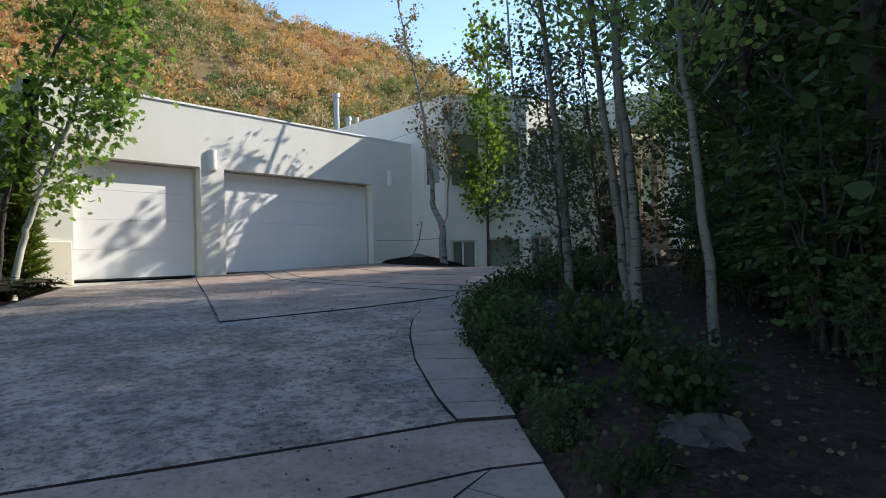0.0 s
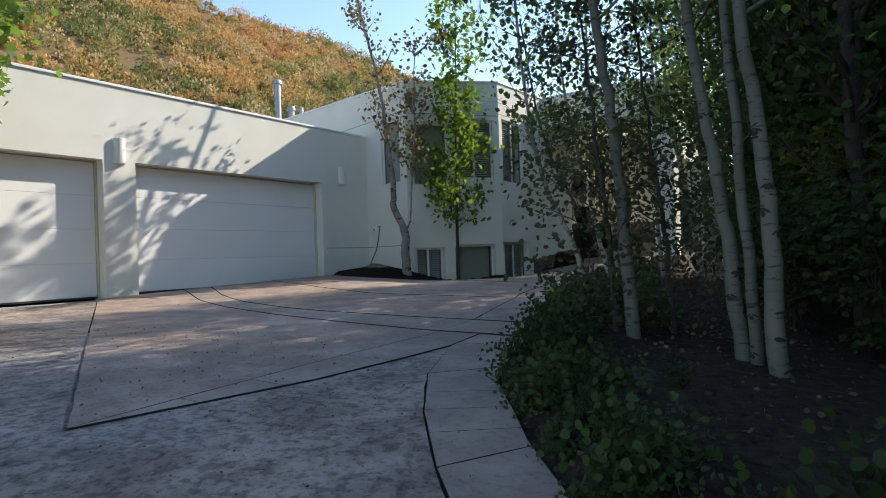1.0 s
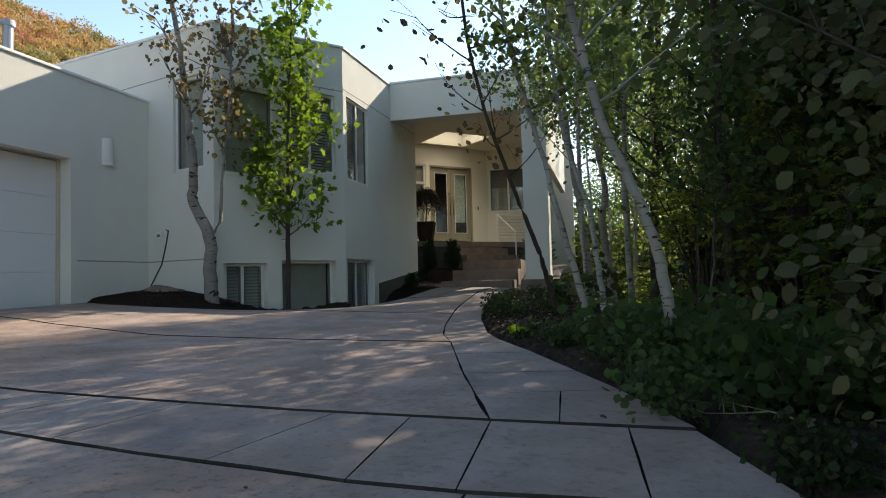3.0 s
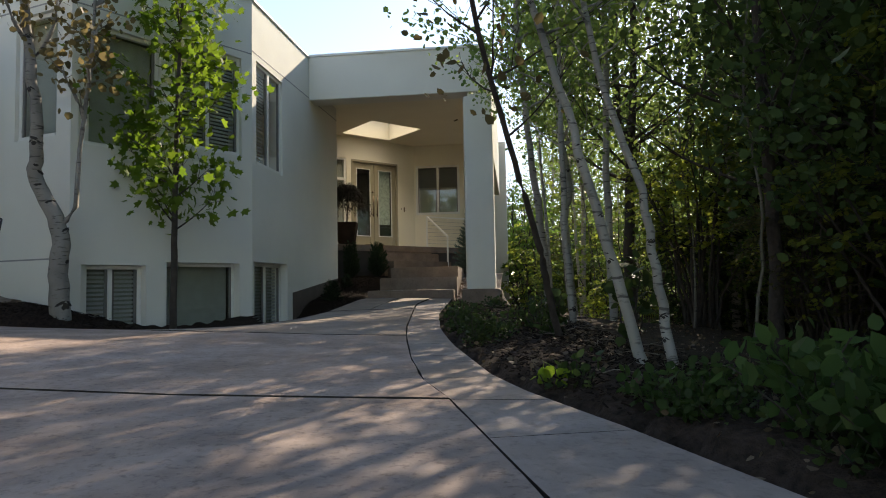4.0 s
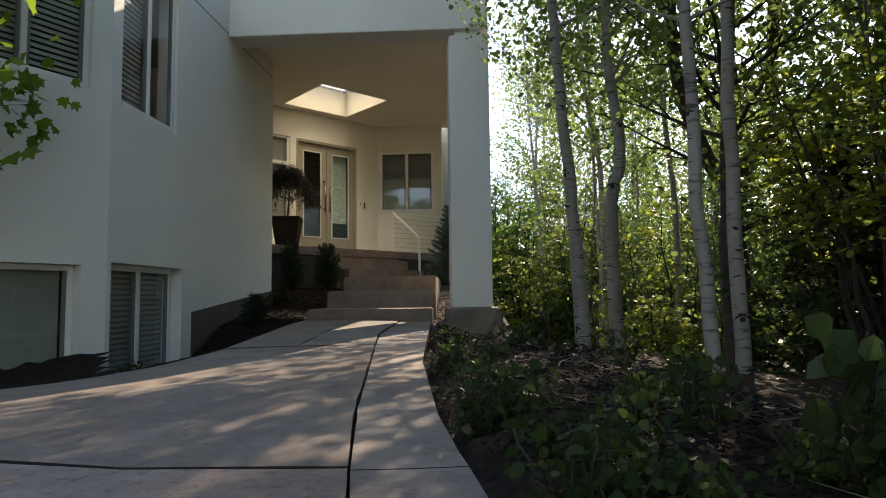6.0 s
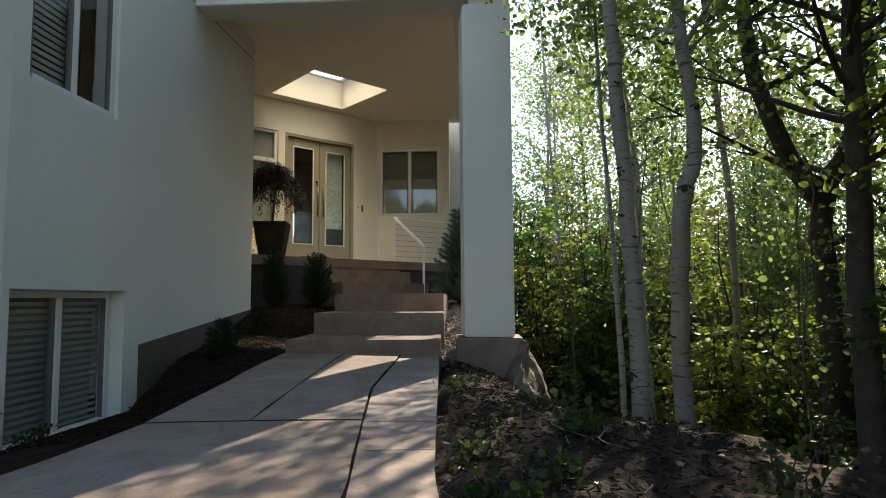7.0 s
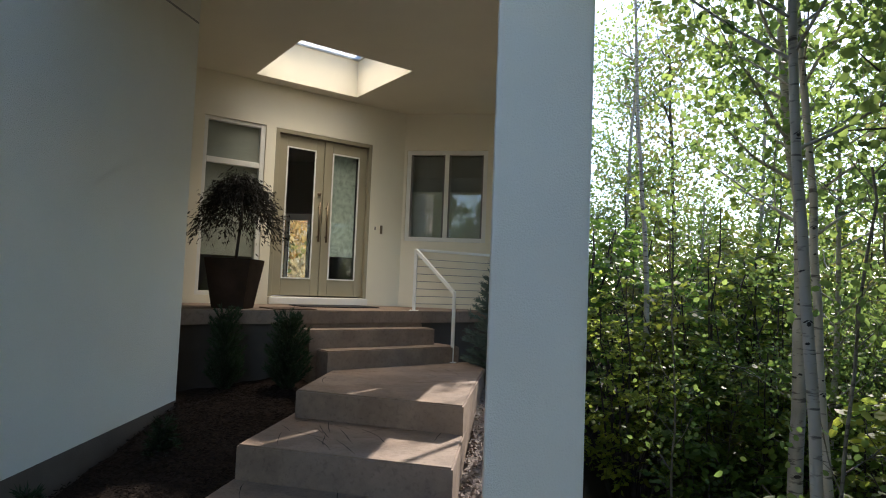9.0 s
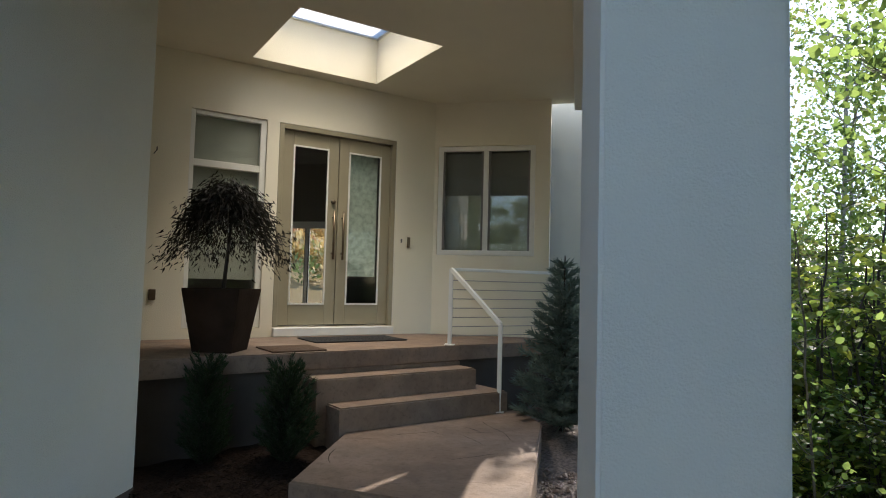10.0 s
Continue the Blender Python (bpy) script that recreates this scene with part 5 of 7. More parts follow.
def leaf_object(name, places, ups, size, shape, mats, parent=None, seed=0, flat=0.35, vary=0.35, label="", groups=None, lie=0.0):
    """One mesh of many leaves: at each place one blade, pointing along ups, tilted at random."""
    rng = np.random.default_rng(seed)
    outline, fold = LEAF_SHAPES[shape]
    o = np.array(outline)
    n, k = len(places), len(o)
    p = np.asarray(places, float)
    u = np.asarray(ups, float) + rng.normal(0, flat, (n, 3))
    u /= np.linalg.norm(u, axis=1)[:, None] + 1e-9
    w = rng.normal(0, 1, (n, 3)) * (1 - lie) + lie * 1.6 * np.cross(u, np.array((0.0, 0.0, 1.0)))
    w -= (w * u).sum(1)[:, None] * u
    w /= np.linalg.norm(w, axis=1)[:, None] + 1e-9
    nn = np.cross(u, w)
    s = size * (1 + vary * rng.uniform(-1, 1, n))
    verts = p[:, None, :] + s[:, None, None] * (o[None, :, 0, None] * w[:, None, :] + o[None, :, 1, None] * u[:, None, :] + fold * np.abs(o[None, :, 0, None]) * nn[:, None, :])
    me = bpy.data.meshes.new(name)
    me.vertices.add(n * k)
    me.vertices.foreach_set("co", verts.reshape(-1))
    me.loops.add(n * k)
    me.loops.foreach_set("vertex_index", np.arange(n * k, dtype=np.int32))
    me.polygons.add(n)
    me.polygons.foreach_set("loop_start", np.arange(0, n * k, k, dtype=np.int32))
    if groups is not None:
        me.polygons.foreach_set("material_index", np.asarray(groups, np.int32))
    me.update(calc_edges=True)
    for m in (mats if isinstance(mats, (list, tuple)) else [mats]):
        me.materials.append(m)
    ob = new(name, me)
    if parent:
        ob.parent = parent
    if label:
        tagged(ob, label)
    return ob


def tubes(name, limbs, mat, parent, sides=7, label="", thin=(), scars=()):
    """Tapered round limbs: each a list of (point, radius)."""
    verts, faces = [], []
    wide = sides
    for limb in [*limbs, *thin]:
        n0 = len(verts)
        sides = wide if len(faces) == 0 or limb in limbs else 5
        for i, (p, r) in enumerate(limb):
            a = limb[max(0, i - 1)][0]
            b = limb[min(len(limb) - 1, i + 1)][0]
            t = (Vector(b) - Vector(a)).normalized()
            x = t.orthogonal().normalized() if abs(t.z) < 0.8 else Vector((1, 0, 0)).cross(t).normalized()
            y = t.cross(x)
            for k in range(sides):
                c = 2 * math.pi * k / sides
                verts.append(Vector(p) + r * (math.cos(c) * x + math.sin(c) * y))
        for i in range(len(limb) - 1):
            for k in range(sides):
                j = (k + 1) % sides
                faces.append((n0 + i * sides + k, n0 + i * sides + j, n0 + (i + 1) * sides + j, n0 + (i + 1) * sides + k))
    plain = len(faces)
    for q, a, rx, ry, rz, tilt in scars:
        k = len(verts)
        m = Matrix.Translation(q) @ Matrix.Rotation(a, 4, "Z") @ Matrix.Rotation(tilt, 4, "X")
        for u, w in ((1, 0), (0.45, 0.85), (-0.45, 0.85), (-1, 0), (-0.45, -0.85), (0.45, -0.85)):
            verts.append(m @ Vector((rx * 0.2, ry * u, rz * w)))
        verts.append(m @ Vector((rx, 0, 0)))
        faces += [(k + i, k + (i + 1) % 6, k + 6) for i in range(6)]
    me = bpy.data.meshes.new(name)
    me.from_pydata(verts, [], faces)
    me.polygons.foreach_set("use_smooth", [True] * len(faces))
    me.materials.append(mat)
    if scars:
        me.materials.append(BARK_SCAR)
        me.polygons.foreach_set("material_index", [0] * plain + [1] * (len(faces) - plain))
    ob = new(name, me)
    ob.parent = parent
    if label:
        tagged(ob, label)
    return ob


def curve_points(pts, n, wob, rnd):
    """Points along a smooth line through pts, with a little wander."""
    out = []
    m = len(pts) - 1
    for i in range(n + 1):
        t = i / n * m
        k = min(int(t), m - 1)
        f = t - k
        p0, p1, p2, p3 = (Vector(pts[max(0, min(m, k + d))]) for d in (-1, 0, 1, 2))
        q = 0.5 * (2 * p1 + (p2 - p0) * f + (2 * p0 - 5 * p1 + 4 * p2 - p3) * f * f + (3 * p1 - p0 - 3 * p2 + p3) * f ** 3)
        if 0 < i:
            q += Vector((rnd.uniform(-wob, wob), rnd.uniform(-wob, wob), 0))
        out.append(q)
    return out


def tree(name, label, line, r0, crown_from, boughs, reach, leaves, leaf_size, shape, leaf_mat, bark, seed, category="tree", group="", rise=0.5, r1=0.25, twigs=4, droop=0.0, flat=0.6, spread=0.16, wob=0.02, forks=(), at=None, top_taper=0.35, knots=0):
    """A tree: a tapered trunk along a line, limbs, twigs and a crown of single leaves."""
    rnd = random.Random(seed)
    t = thing(name, label, category, group, at=at)
    n = max(10, int(len(line) * 5))
    spine = curve_points(line, n, wob, rnd)
    trunk = [(p, r0 * (1 - (1 - r1) * (i / n)) * (1.25 if i == 0 else 1)) for i, p in enumerate(spine)]
    limbs = [trunk]
    for fork, fr in forks:
        q = curve_points(fork, 10, wob, rnd)
        limbs.append([(p, fr * (1 - 0.7 * i / 10)) for i, p in enumerate(q)])
    branches, tips = [], []
    z0, z1 = spine[0].z, spine[-1].z
    stems = [spine] + [curve_points(f, 10, 0, rnd) for f, _ in forks]
    for b in range(boughs):
        h = crown_from + (1 - crown_from) * (b + rnd.random()) / boughs
        st = stems[b % len(stems)] if b % len(stems) and h > 0.4 else spine
        if st is not spine:
            h = rnd.uniform(0.3, 1)
        i = min(len(st) - 2, int(h * (len(st) - 1)))
        p = st[i].lerp(st[i + 1], rnd.random())
        a = b * 2.4 + rnd.uniform(-0.5, 0.5)
        size = reach * (1 - top_taper * h) * rnd.uniform(0.6, 1.1)
        up = rise + rnd.uniform(-0.2, 0.25)
        d = Vector((math.cos(a), math.sin(a), up)).normalized()
        pts = []
        q = p.copy()
        for k in range(6):
            pts.append((q.copy(), max(0.004, r0 * 0.28 * (1 - k / 6))))
            d = (d + Vector((rnd.uniform(-0.2, 0.2), rnd.uniform(-0.2, 0.2), 0.08 - droop * k * 0.12))).normalized()
            q = q + d * size / 5
            if k >= 1:
                tips.append((q.copy(), d.copy()))
        branches.append(pts)
        for s in range(twigs):
            k = rnd.randint(1, 5)
            q = pts[k][0].copy()
            e = (d + Vector((rnd.uniform(-1, 1), rnd.uniform(-1, 1), rnd.uniform(-0.5, 0.7)))).normalized()
            tw = []
            for m in range(4):
                tw.append((q.copy(), max(0.0025, r0 * 0.10 * (1 - m / 4))))
                e = (e + Vector((rnd.uniform(-0.25, 0.25), rnd.uniform(-0.25, 0.25), -droop * 0.3))).normalized()
                q = q + e * size * 0.14
                tips.append((q.copy(), e.copy()))
            branches.append(tw)
    if leaves and tips:
        rng = np.random.default_rng(seed)
        idx = rng.integers(0, len(tips), leaves)
        pos = np.array([tuple(tips[i][0]) for i in idx]) + rng.normal(0, spread, (leaves, 3))
        ups = np.array([tuple(tips[i][1]) for i in idx]) + np.array((0, 0, -0.25 - droop))
        leaf_object("crown", pos, ups, leaf_size, shape, leaf_mat, t, seed, flat=flat)
    scars = []
    for j in range(knots):
        i = rnd.randint(2, n - 2)
        p, r = trunk[i]
        a = rnd.uniform(0, 6.28)
        q = p.lerp(spine[i + 1], rnd.random()) + Vector((math.cos(a), math.sin(a), 0)) * r * 0.95
        wide, tall, tilt = rnd.uniform(0.3, 0.8), rnd.uniform(0.08, 0.3), rnd.uniform(-0.4, 0.4)
        scars.append((q, a, r * 0.10, r * wide, r * tall, tilt))
        if j % 3 == 0:  # a branch scar: an eye under a drooping brow
            for side in (-1, 1):
                e = a + side * 0.5
                scars.append((p.lerp(spine[i + 1], 0.5) + Vector((math.cos(e), math.sin(e), 0)) * r * 0.95 + Vector((0, 0, r * 0.1)), e, r * 0.10, r * 0.6, r * 0.16, -side * 0.55))
            scars.append((p.lerp(spine[i + 1], 0.5) + Vector((math.cos(a), math.sin(a), 0)) * r * 0.95 - Vector((0, 0, r * 0.3)), a, r * 0.12, r * 0.42, r * 0.42, 0))
    tubes("trunk", limbs, bark, t, 10, thin=branches, scars=scars)
    return t


def shrub(name, label, height, width, stems, leaves, leaf_size, shape, mat, bark, seed, at, group="", category="shrub", flat=0.7, low=0.05, arch=0.35):
    """Many stems from one root, each leafy along its length."""
    rnd = random.Random(seed)
    rng = np.random.default_rng(seed)
    t = thing(name, label, category, group, at=at)
    limbs, tips = [], []
    for s in range(stems):
        a = s * 2.4 + rnd.random()
        out = width * rnd.uniform(0.15, 1.0) * 0.5
        h = height * rnd.uniform(0.55, 1.0)
        limb = []
        for k in range(7):
            f = k / 6
            p = Vector((math.cos(a) * out * f ** (1 - arch), math.sin(a) * out * f ** (1 - arch), h * (f - arch * f * f * 0.6)))
            p += Vector((rnd.uniform(-0.03, 0.03), rnd.uniform(-0.03, 0.03), 0)) * height
            limb.append((p, max(0.003, 0.012 * height * (1 - f))))
            if f > low:
                tips.append(p)
        limbs.append(limb)
    for own in ([[limb] for limb in limbs] if stems < 7 else [limbs]):
        tubes("stem", own, bark, t, 5)
    idx = rng.integers(0, len(tips), leaves)
    pos = np.array([tuple(tips[i]) for i in idx]) + rng.normal(0, 0.09 * width, (leaves, 3)) * np.array((1, 1, 0.8))
    pos[:, 2] = np.maximum(pos[:, 2], 0.02)
    ups = rng.normal(0, 1, (leaves, 3)) + np.array((0, 0, 0.1)) + pos * np.array((1.2, 1.2, 0.0)) / max(0.1, width)
    leaf_object("foliage", pos, ups, leaf_size, shape, mat, t, seed, flat=flat)
    return t


def thicket(name, label, height, width, stems, sprays, per, leaf, shape, mat, bark, seed, at, group="", low=0.35, top=1.0, category="shrub"):
    """A tall woody shrub: bare leaning stems below, side branches above that carry flat sprays of leaves."""
    rnd = random.Random(seed)
    t = thing(name, label, category, group, at=at)
    limbs, thin, pos, ups = [], [], [], []
    for s in range(stems):
        a = s * 2.4 + rnd.random()
        out = width * 0.42 * math.sqrt((s + 0.5) / stems)
        h = height * rnd.uniform(0.7, 1.0) * (1 - 0.35 * (out / (0.42 * width)) ** 2)
        base_r = 0.10 * width * rnd.random()
        limb = []
        for k in range(8):
            f = k / 7
            r = base_r + (out - base_r) * f ** 1.3
            limb.append((Vector((math.cos(a) * r + rnd.uniform(-0.06, 0.06), math.sin(a) * r + rnd.uniform(-0.06, 0.06), h * f)), 0.007 * height * (1 - 0.85 * f) + 0.002))
        limbs.append(limb)
    for _ in range(sprays):
        limb = limbs[rnd.randrange(stems)]
        f = low + (top - low) * rnd.random() ** 0.7
        k = min(6, int(f * 7))
        p = limb[k][0].lerp(limb[k + 1][0], f * 7 - k)
        a = math.atan2(p.y, p.x) + rnd.gauss(0, 1.1)
        d = Vector((math.cos(a), math.sin(a), rnd.uniform(0.0, 0.8)))
        size = width * rnd.uniform(0.12, 0.30) * (1.15 - 0.5 * f)
        q, line = p.copy(), []
        for m in range(5):
            line.append((q.copy(), 0.0035 * (1 - m / 6) + 0.001))
            d = (d + Vector((rnd.uniform(-0.25, 0.25), rnd.uniform(-0.25, 0.25), -0.16))).normalized()
            q = q + d * size / 4
        thin.append(line)
        for j in range(per):
            g = 0.15 + 0.85 * (j + rnd.random()) / per
            m = min(3, int(g * 4))
            c = line[m][0].lerp(line[m + 1][0], g * 4 - m)
            e = (line[m + 1][0] - line[m][0]).normalized()
            side = Vector((-e.y, e.x, 0)) * (1 if j % 2 else -1)
            off = side * rnd.uniform(0.1, 0.9) + Vector((0, 0, rnd.uniform(-0.5, 0.5)))
            pos.append(tuple(c + off * leaf * 0.7))
            ups.append(tuple(e * 0.7 + side * 0.9 + Vector((0, 0, rnd.uniform(-0.7, 0.1)))))
    tubes("stem", limbs, bark, t, 6, thin=thin)
    leaf_object("foliage", pos, ups, leaf, shape, mat, t, seed, flat=0.3, lie=0.55)
    return t


def spot(x, y, turn=0.0, scale=1.0, dz=0.0):
    return Matrix.Translation((x, y, ground_z(x, y) + dz)) @ Matrix.Rotation(turn, 4, "Z") @ Matrix.Diagonal((scale, scale, scale, 1))


# -- the two young trees before the bay --
tree("aspen_tree", "slender forked aspen with sparse coppery-green leaves at the house corner", [(-10.78, 13.25, 1.2), (-10.82, 13.25, 1.9), (-10.86, 13.28, 2.55), (-11.1, 13.2, 3.1), (-11.0, 13.1, 3.6), (-11.05, 13.0, 4.6), (-11.2, 12.95, 6.0), (-11.6, 12.9, 7.6), (-12.0, 12.9, 9.2)], 0.12, 0.6, 20, 1.05, 1500, 0.075, "round", LEAF_COPPER, BARK_GREY, 11, rise=0.9, r1=0.12, twigs=4, spread=0.1, knots=26, wob=0.012,
     forks=[([(-10.86, 13.28, 2.5), (-10.66, 13.3, 2.75), (-10.6, 13.28, 3.4), (-10.42, 13.2, 4.4), (-10.3, 13.1, 5.6), (-10.2, 13.05, 6.6)], 0.035)])
tree("maple_tree", "young bright yellow-green maple before the bay window", [(-10.08, 14.4, 1.15), (-10.08, 14.42, 2.2), (-10.05, 14.4, 3.4), (-10.02, 14.42, 4.8), (-9.98, 14.45, 6.2), (-9.96, 14.5, 8.0)], 0.05, 0.24, 32, 1.15, 2000, 0.105, "maple", LEAF_BRIGHT, BARK_DARK, 12, rise=0.55, r1=0.2, twigs=4, spread=0.13, droop=0.2, top_taper=0.55, wob=0.008)
# -- the tree by the garage's outer end --
tree("ash_tree", "leaning pale-barked tree with bright green leaves by the garage", [(-11.6, 3.15, 1.1), (-11.62, 3.3, 1.9), (-11.55, 3.45, 2.6), (-11.5, 3.8, 3.6), (-11.4, 4.15, 4.6), (-11.35, 4.45, 5.8), (-11.3, 4.7, 7.2)], 0.065, 0.35, 24, 1.3, 2800, 0.11, "maple", LEAF_MID, BARK_PALE, 13, rise=0.35, twigs=5, spread=0.22, droop=0.2)
tree("aspen_tree", "slender aspen turning copper-brown beside the garage", [(-11.85, 3.0, 1.1), (-11.8, 3.2, 3.0), (-11.6, 3.8, 5.2), (-11.4, 4.6, 7.2), (-11.3, 5.1, 9.0)], 0.05, 0.66, 20, 1.3, 1700, 0.08, "round", LEAF_COPPER, BARK_DARK, 17, rise=0.4, twigs=5, spread=0.2)
tree("broadleaf_tree", "large bright green broadleaf tree overhanging the drive", [(-10.0, 0.7, 0.9), (-9.95, 0.8, 2.6), (-9.9, 0.8, 4.4), (-9.9, 0.9, 7.5)], 0.12, 0.4, 34, 1.5, 6000, 0.12, "maple", LEAF_GREEN, BARK_DARK, 14, rise=0.2, twigs=5, spread=0.25, droop=0.25)
tree("broadleaf_tree", "large green broadleaf tree behind the garage's corner", [(-14.6, 1.2, 1.0), (-14.5, 1.3, 3.0), (-14.4, 1.4, 6.0), (-14.3, 1.4, 9.0)], 0.14, 0.22, 34, 2.6, 6000, 0.17, "maple", LEAF_GREEN, BARK_DARK, 15, rise=0.25, twigs=5, spread=0.3, droop=0.2)


def conifer(name, label, at, height, width, tiers, per, size, mat, seed, group="", taper=0.85, lift=0.35):
    """A cone of whorled boughs clothed in needles."""
    rnd = random.Random(seed)
    t = thing(name, label, "conifer", group, at=at)
    limbs = [[(Vector((0, 0, height * k / 6)), max(0.006, 0.02 * height * (1 - k / 6))) for k in range(7)]]
    pos, ups = [], []
    for i in range(tiers):
        f = i / tiers
        z = height * (0.04 + 0.94 * f)
        reach = width / 2 * (1 - f) ** taper + 0.03
        for b in range(max(5, int(per * (1 - 0.5 * f)))):
            a = b * 6.283 / per * (1 + 0.5 * f) + i * 0.9 + rnd.uniform(-0.2, 0.2)
            d = Vector((math.cos(a), math.sin(a), lift + 0.4 * f))
            rr = reach * rnd.uniform(0.75, 1.1)
            base_p = Vector((0, 0, z))
            limbs.append([(base_p + d * rr * k / 3 * 0.95, 0.006 * (1 - k / 4)) for k in range(4)])
            m = max(5, int(rr / size * 9))
            for s in range(m):
                g = (s + rnd.random()) / m
                p = base_p + d * rr * g
                for q in range(5):
                    pos.append(tuple(p))
                    side = Vector((-d.y, d.x, 0)) * rnd.uniform(-1, 1)
                    ups.append(tuple((d * 0.8 + side * 1.2 + Vector((0, 0, rnd.uniform(-0.4, 0.7)))).normalized()))
    tubes("trunk", limbs, BARK_DARK, t, 5)
    leaf_object("needles", pos, ups, size, "needle", mat, t, seed, flat=0.25)
    return t


conifer("blue_spruce", "small blue-green spruce beside the entrance steps", Matrix.Translation((-6.72, 23.72, 2.0)), 1.85, 1.05, 16, 13, 0.085, LEAF_SPRUCE, 21)
conifer("juniper_shrub", "upright yellow-green juniper beside the garage", Matrix.Translation((-12.5, 3.55, 1.35)), 2.7, 0.8, 18, 12, 0.13, LEAF_JUNIPER, 22)
conifer("juniper_shrub", "dark upright juniper under the tree by the garage", Matrix.Translation((-12.3, 2.5, 1.2)), 3.0, 1.3, 18, 12, 0.16, LEAF_YEW, 23)
conifer("yew_shrub", "dark upright dwarf conifer below the landing", Matrix.Translation((-9.62, 21.76, 1.9)), 0.88, 0.36, 13, 10, 0.055, LEAF_YEW, 24, "dwarf conifers", 0.3, 1.1)
conifer("yew_shrub", "dark bushy dwarf conifer beside the upper steps", Matrix.Translation((-8.98, 21.95, 1.93)), 0.82, 0.44, 13, 10, 0.055, LEAF_YEW, 25, "dwarf conifers", 0.3, 1.0)
conifer("dwarf_evergreen", "tiny dark evergreen in the mulch bed", Matrix.Translation((-9.2, 18.7, 1.45)), 0.44, 0.32, 7, 9, 0.06, LEAF_YEW, 26, "dwarf evergreens")
conifer("dwarf_evergreen", "tiny dark evergreen sprig by the path bed", Matrix.Translation((-9.3, 20.2, 1.66)), 0.35, 0.25, 5, 8, 0.06, LEAF_YEW, 27, "dwarf evergreens")


def weeping_maple():
    """The umbrella-shaped maple in the pot: thin stem, arching twigs, feathery dark leaves."""
    rnd = random.Random(31)
    t = thing("weeping_maple", "weeping dark purple-green lace-leaf maple standard in a pot", "potted tree", at=Matrix.Translation((-9.88, 22.35, LAND + 0.53)))
    limbs = [[(Vector((0.01 * k, 0.008 * k, 0.17 * k)), 0.02 - 0.0015 * k) for k in range(6)]]
    pos, ups = [], []
    for s in range(46):
        a = s * 2.4
        out = 0.58 * math.sqrt((s + 1) / 46) * rnd.uniform(0.85, 1.1)
        rise_ = rnd.uniform(0.03, 0.2) * (1.2 - out)
        limb = []
        for k in range(8):
            f = k / 7
            p = Vector((0.0 + math.cos(a) * out * f, 0.02 + math.sin(a) * out * f, 0.78 + rise_ * math.sin(f * 2.2) + 0.14 * math.sin(f * 3.1) - 0.85 * out * f ** 2.0))
            limb.append((p, 0.007 * (1 - f) + 0.002))
            if k > 1:
                for _ in range(34):
                    pos.append((p.x + rnd.gauss(0, 0.045), p.y + rnd.gauss(0, 0.045), p.z + rnd.gauss(0.0, 0.06)))
                    ups.append((math.cos(a) * 0.7 + rnd.uniform(-0.5, 0.5), math.sin(a) * 0.7 + rnd.uniform(-0.5, 0.5), -0.65 + rnd.uniform(-0.4, 0.3)))
        limbs.append(limb)
    tubes("stem", limbs, BARK_DARK, t, 6)
    leaf_object("foliage", pos, ups, 0.062, "strip", LEAF_RED, t, 31, flat=0.25)


weeping_maple()

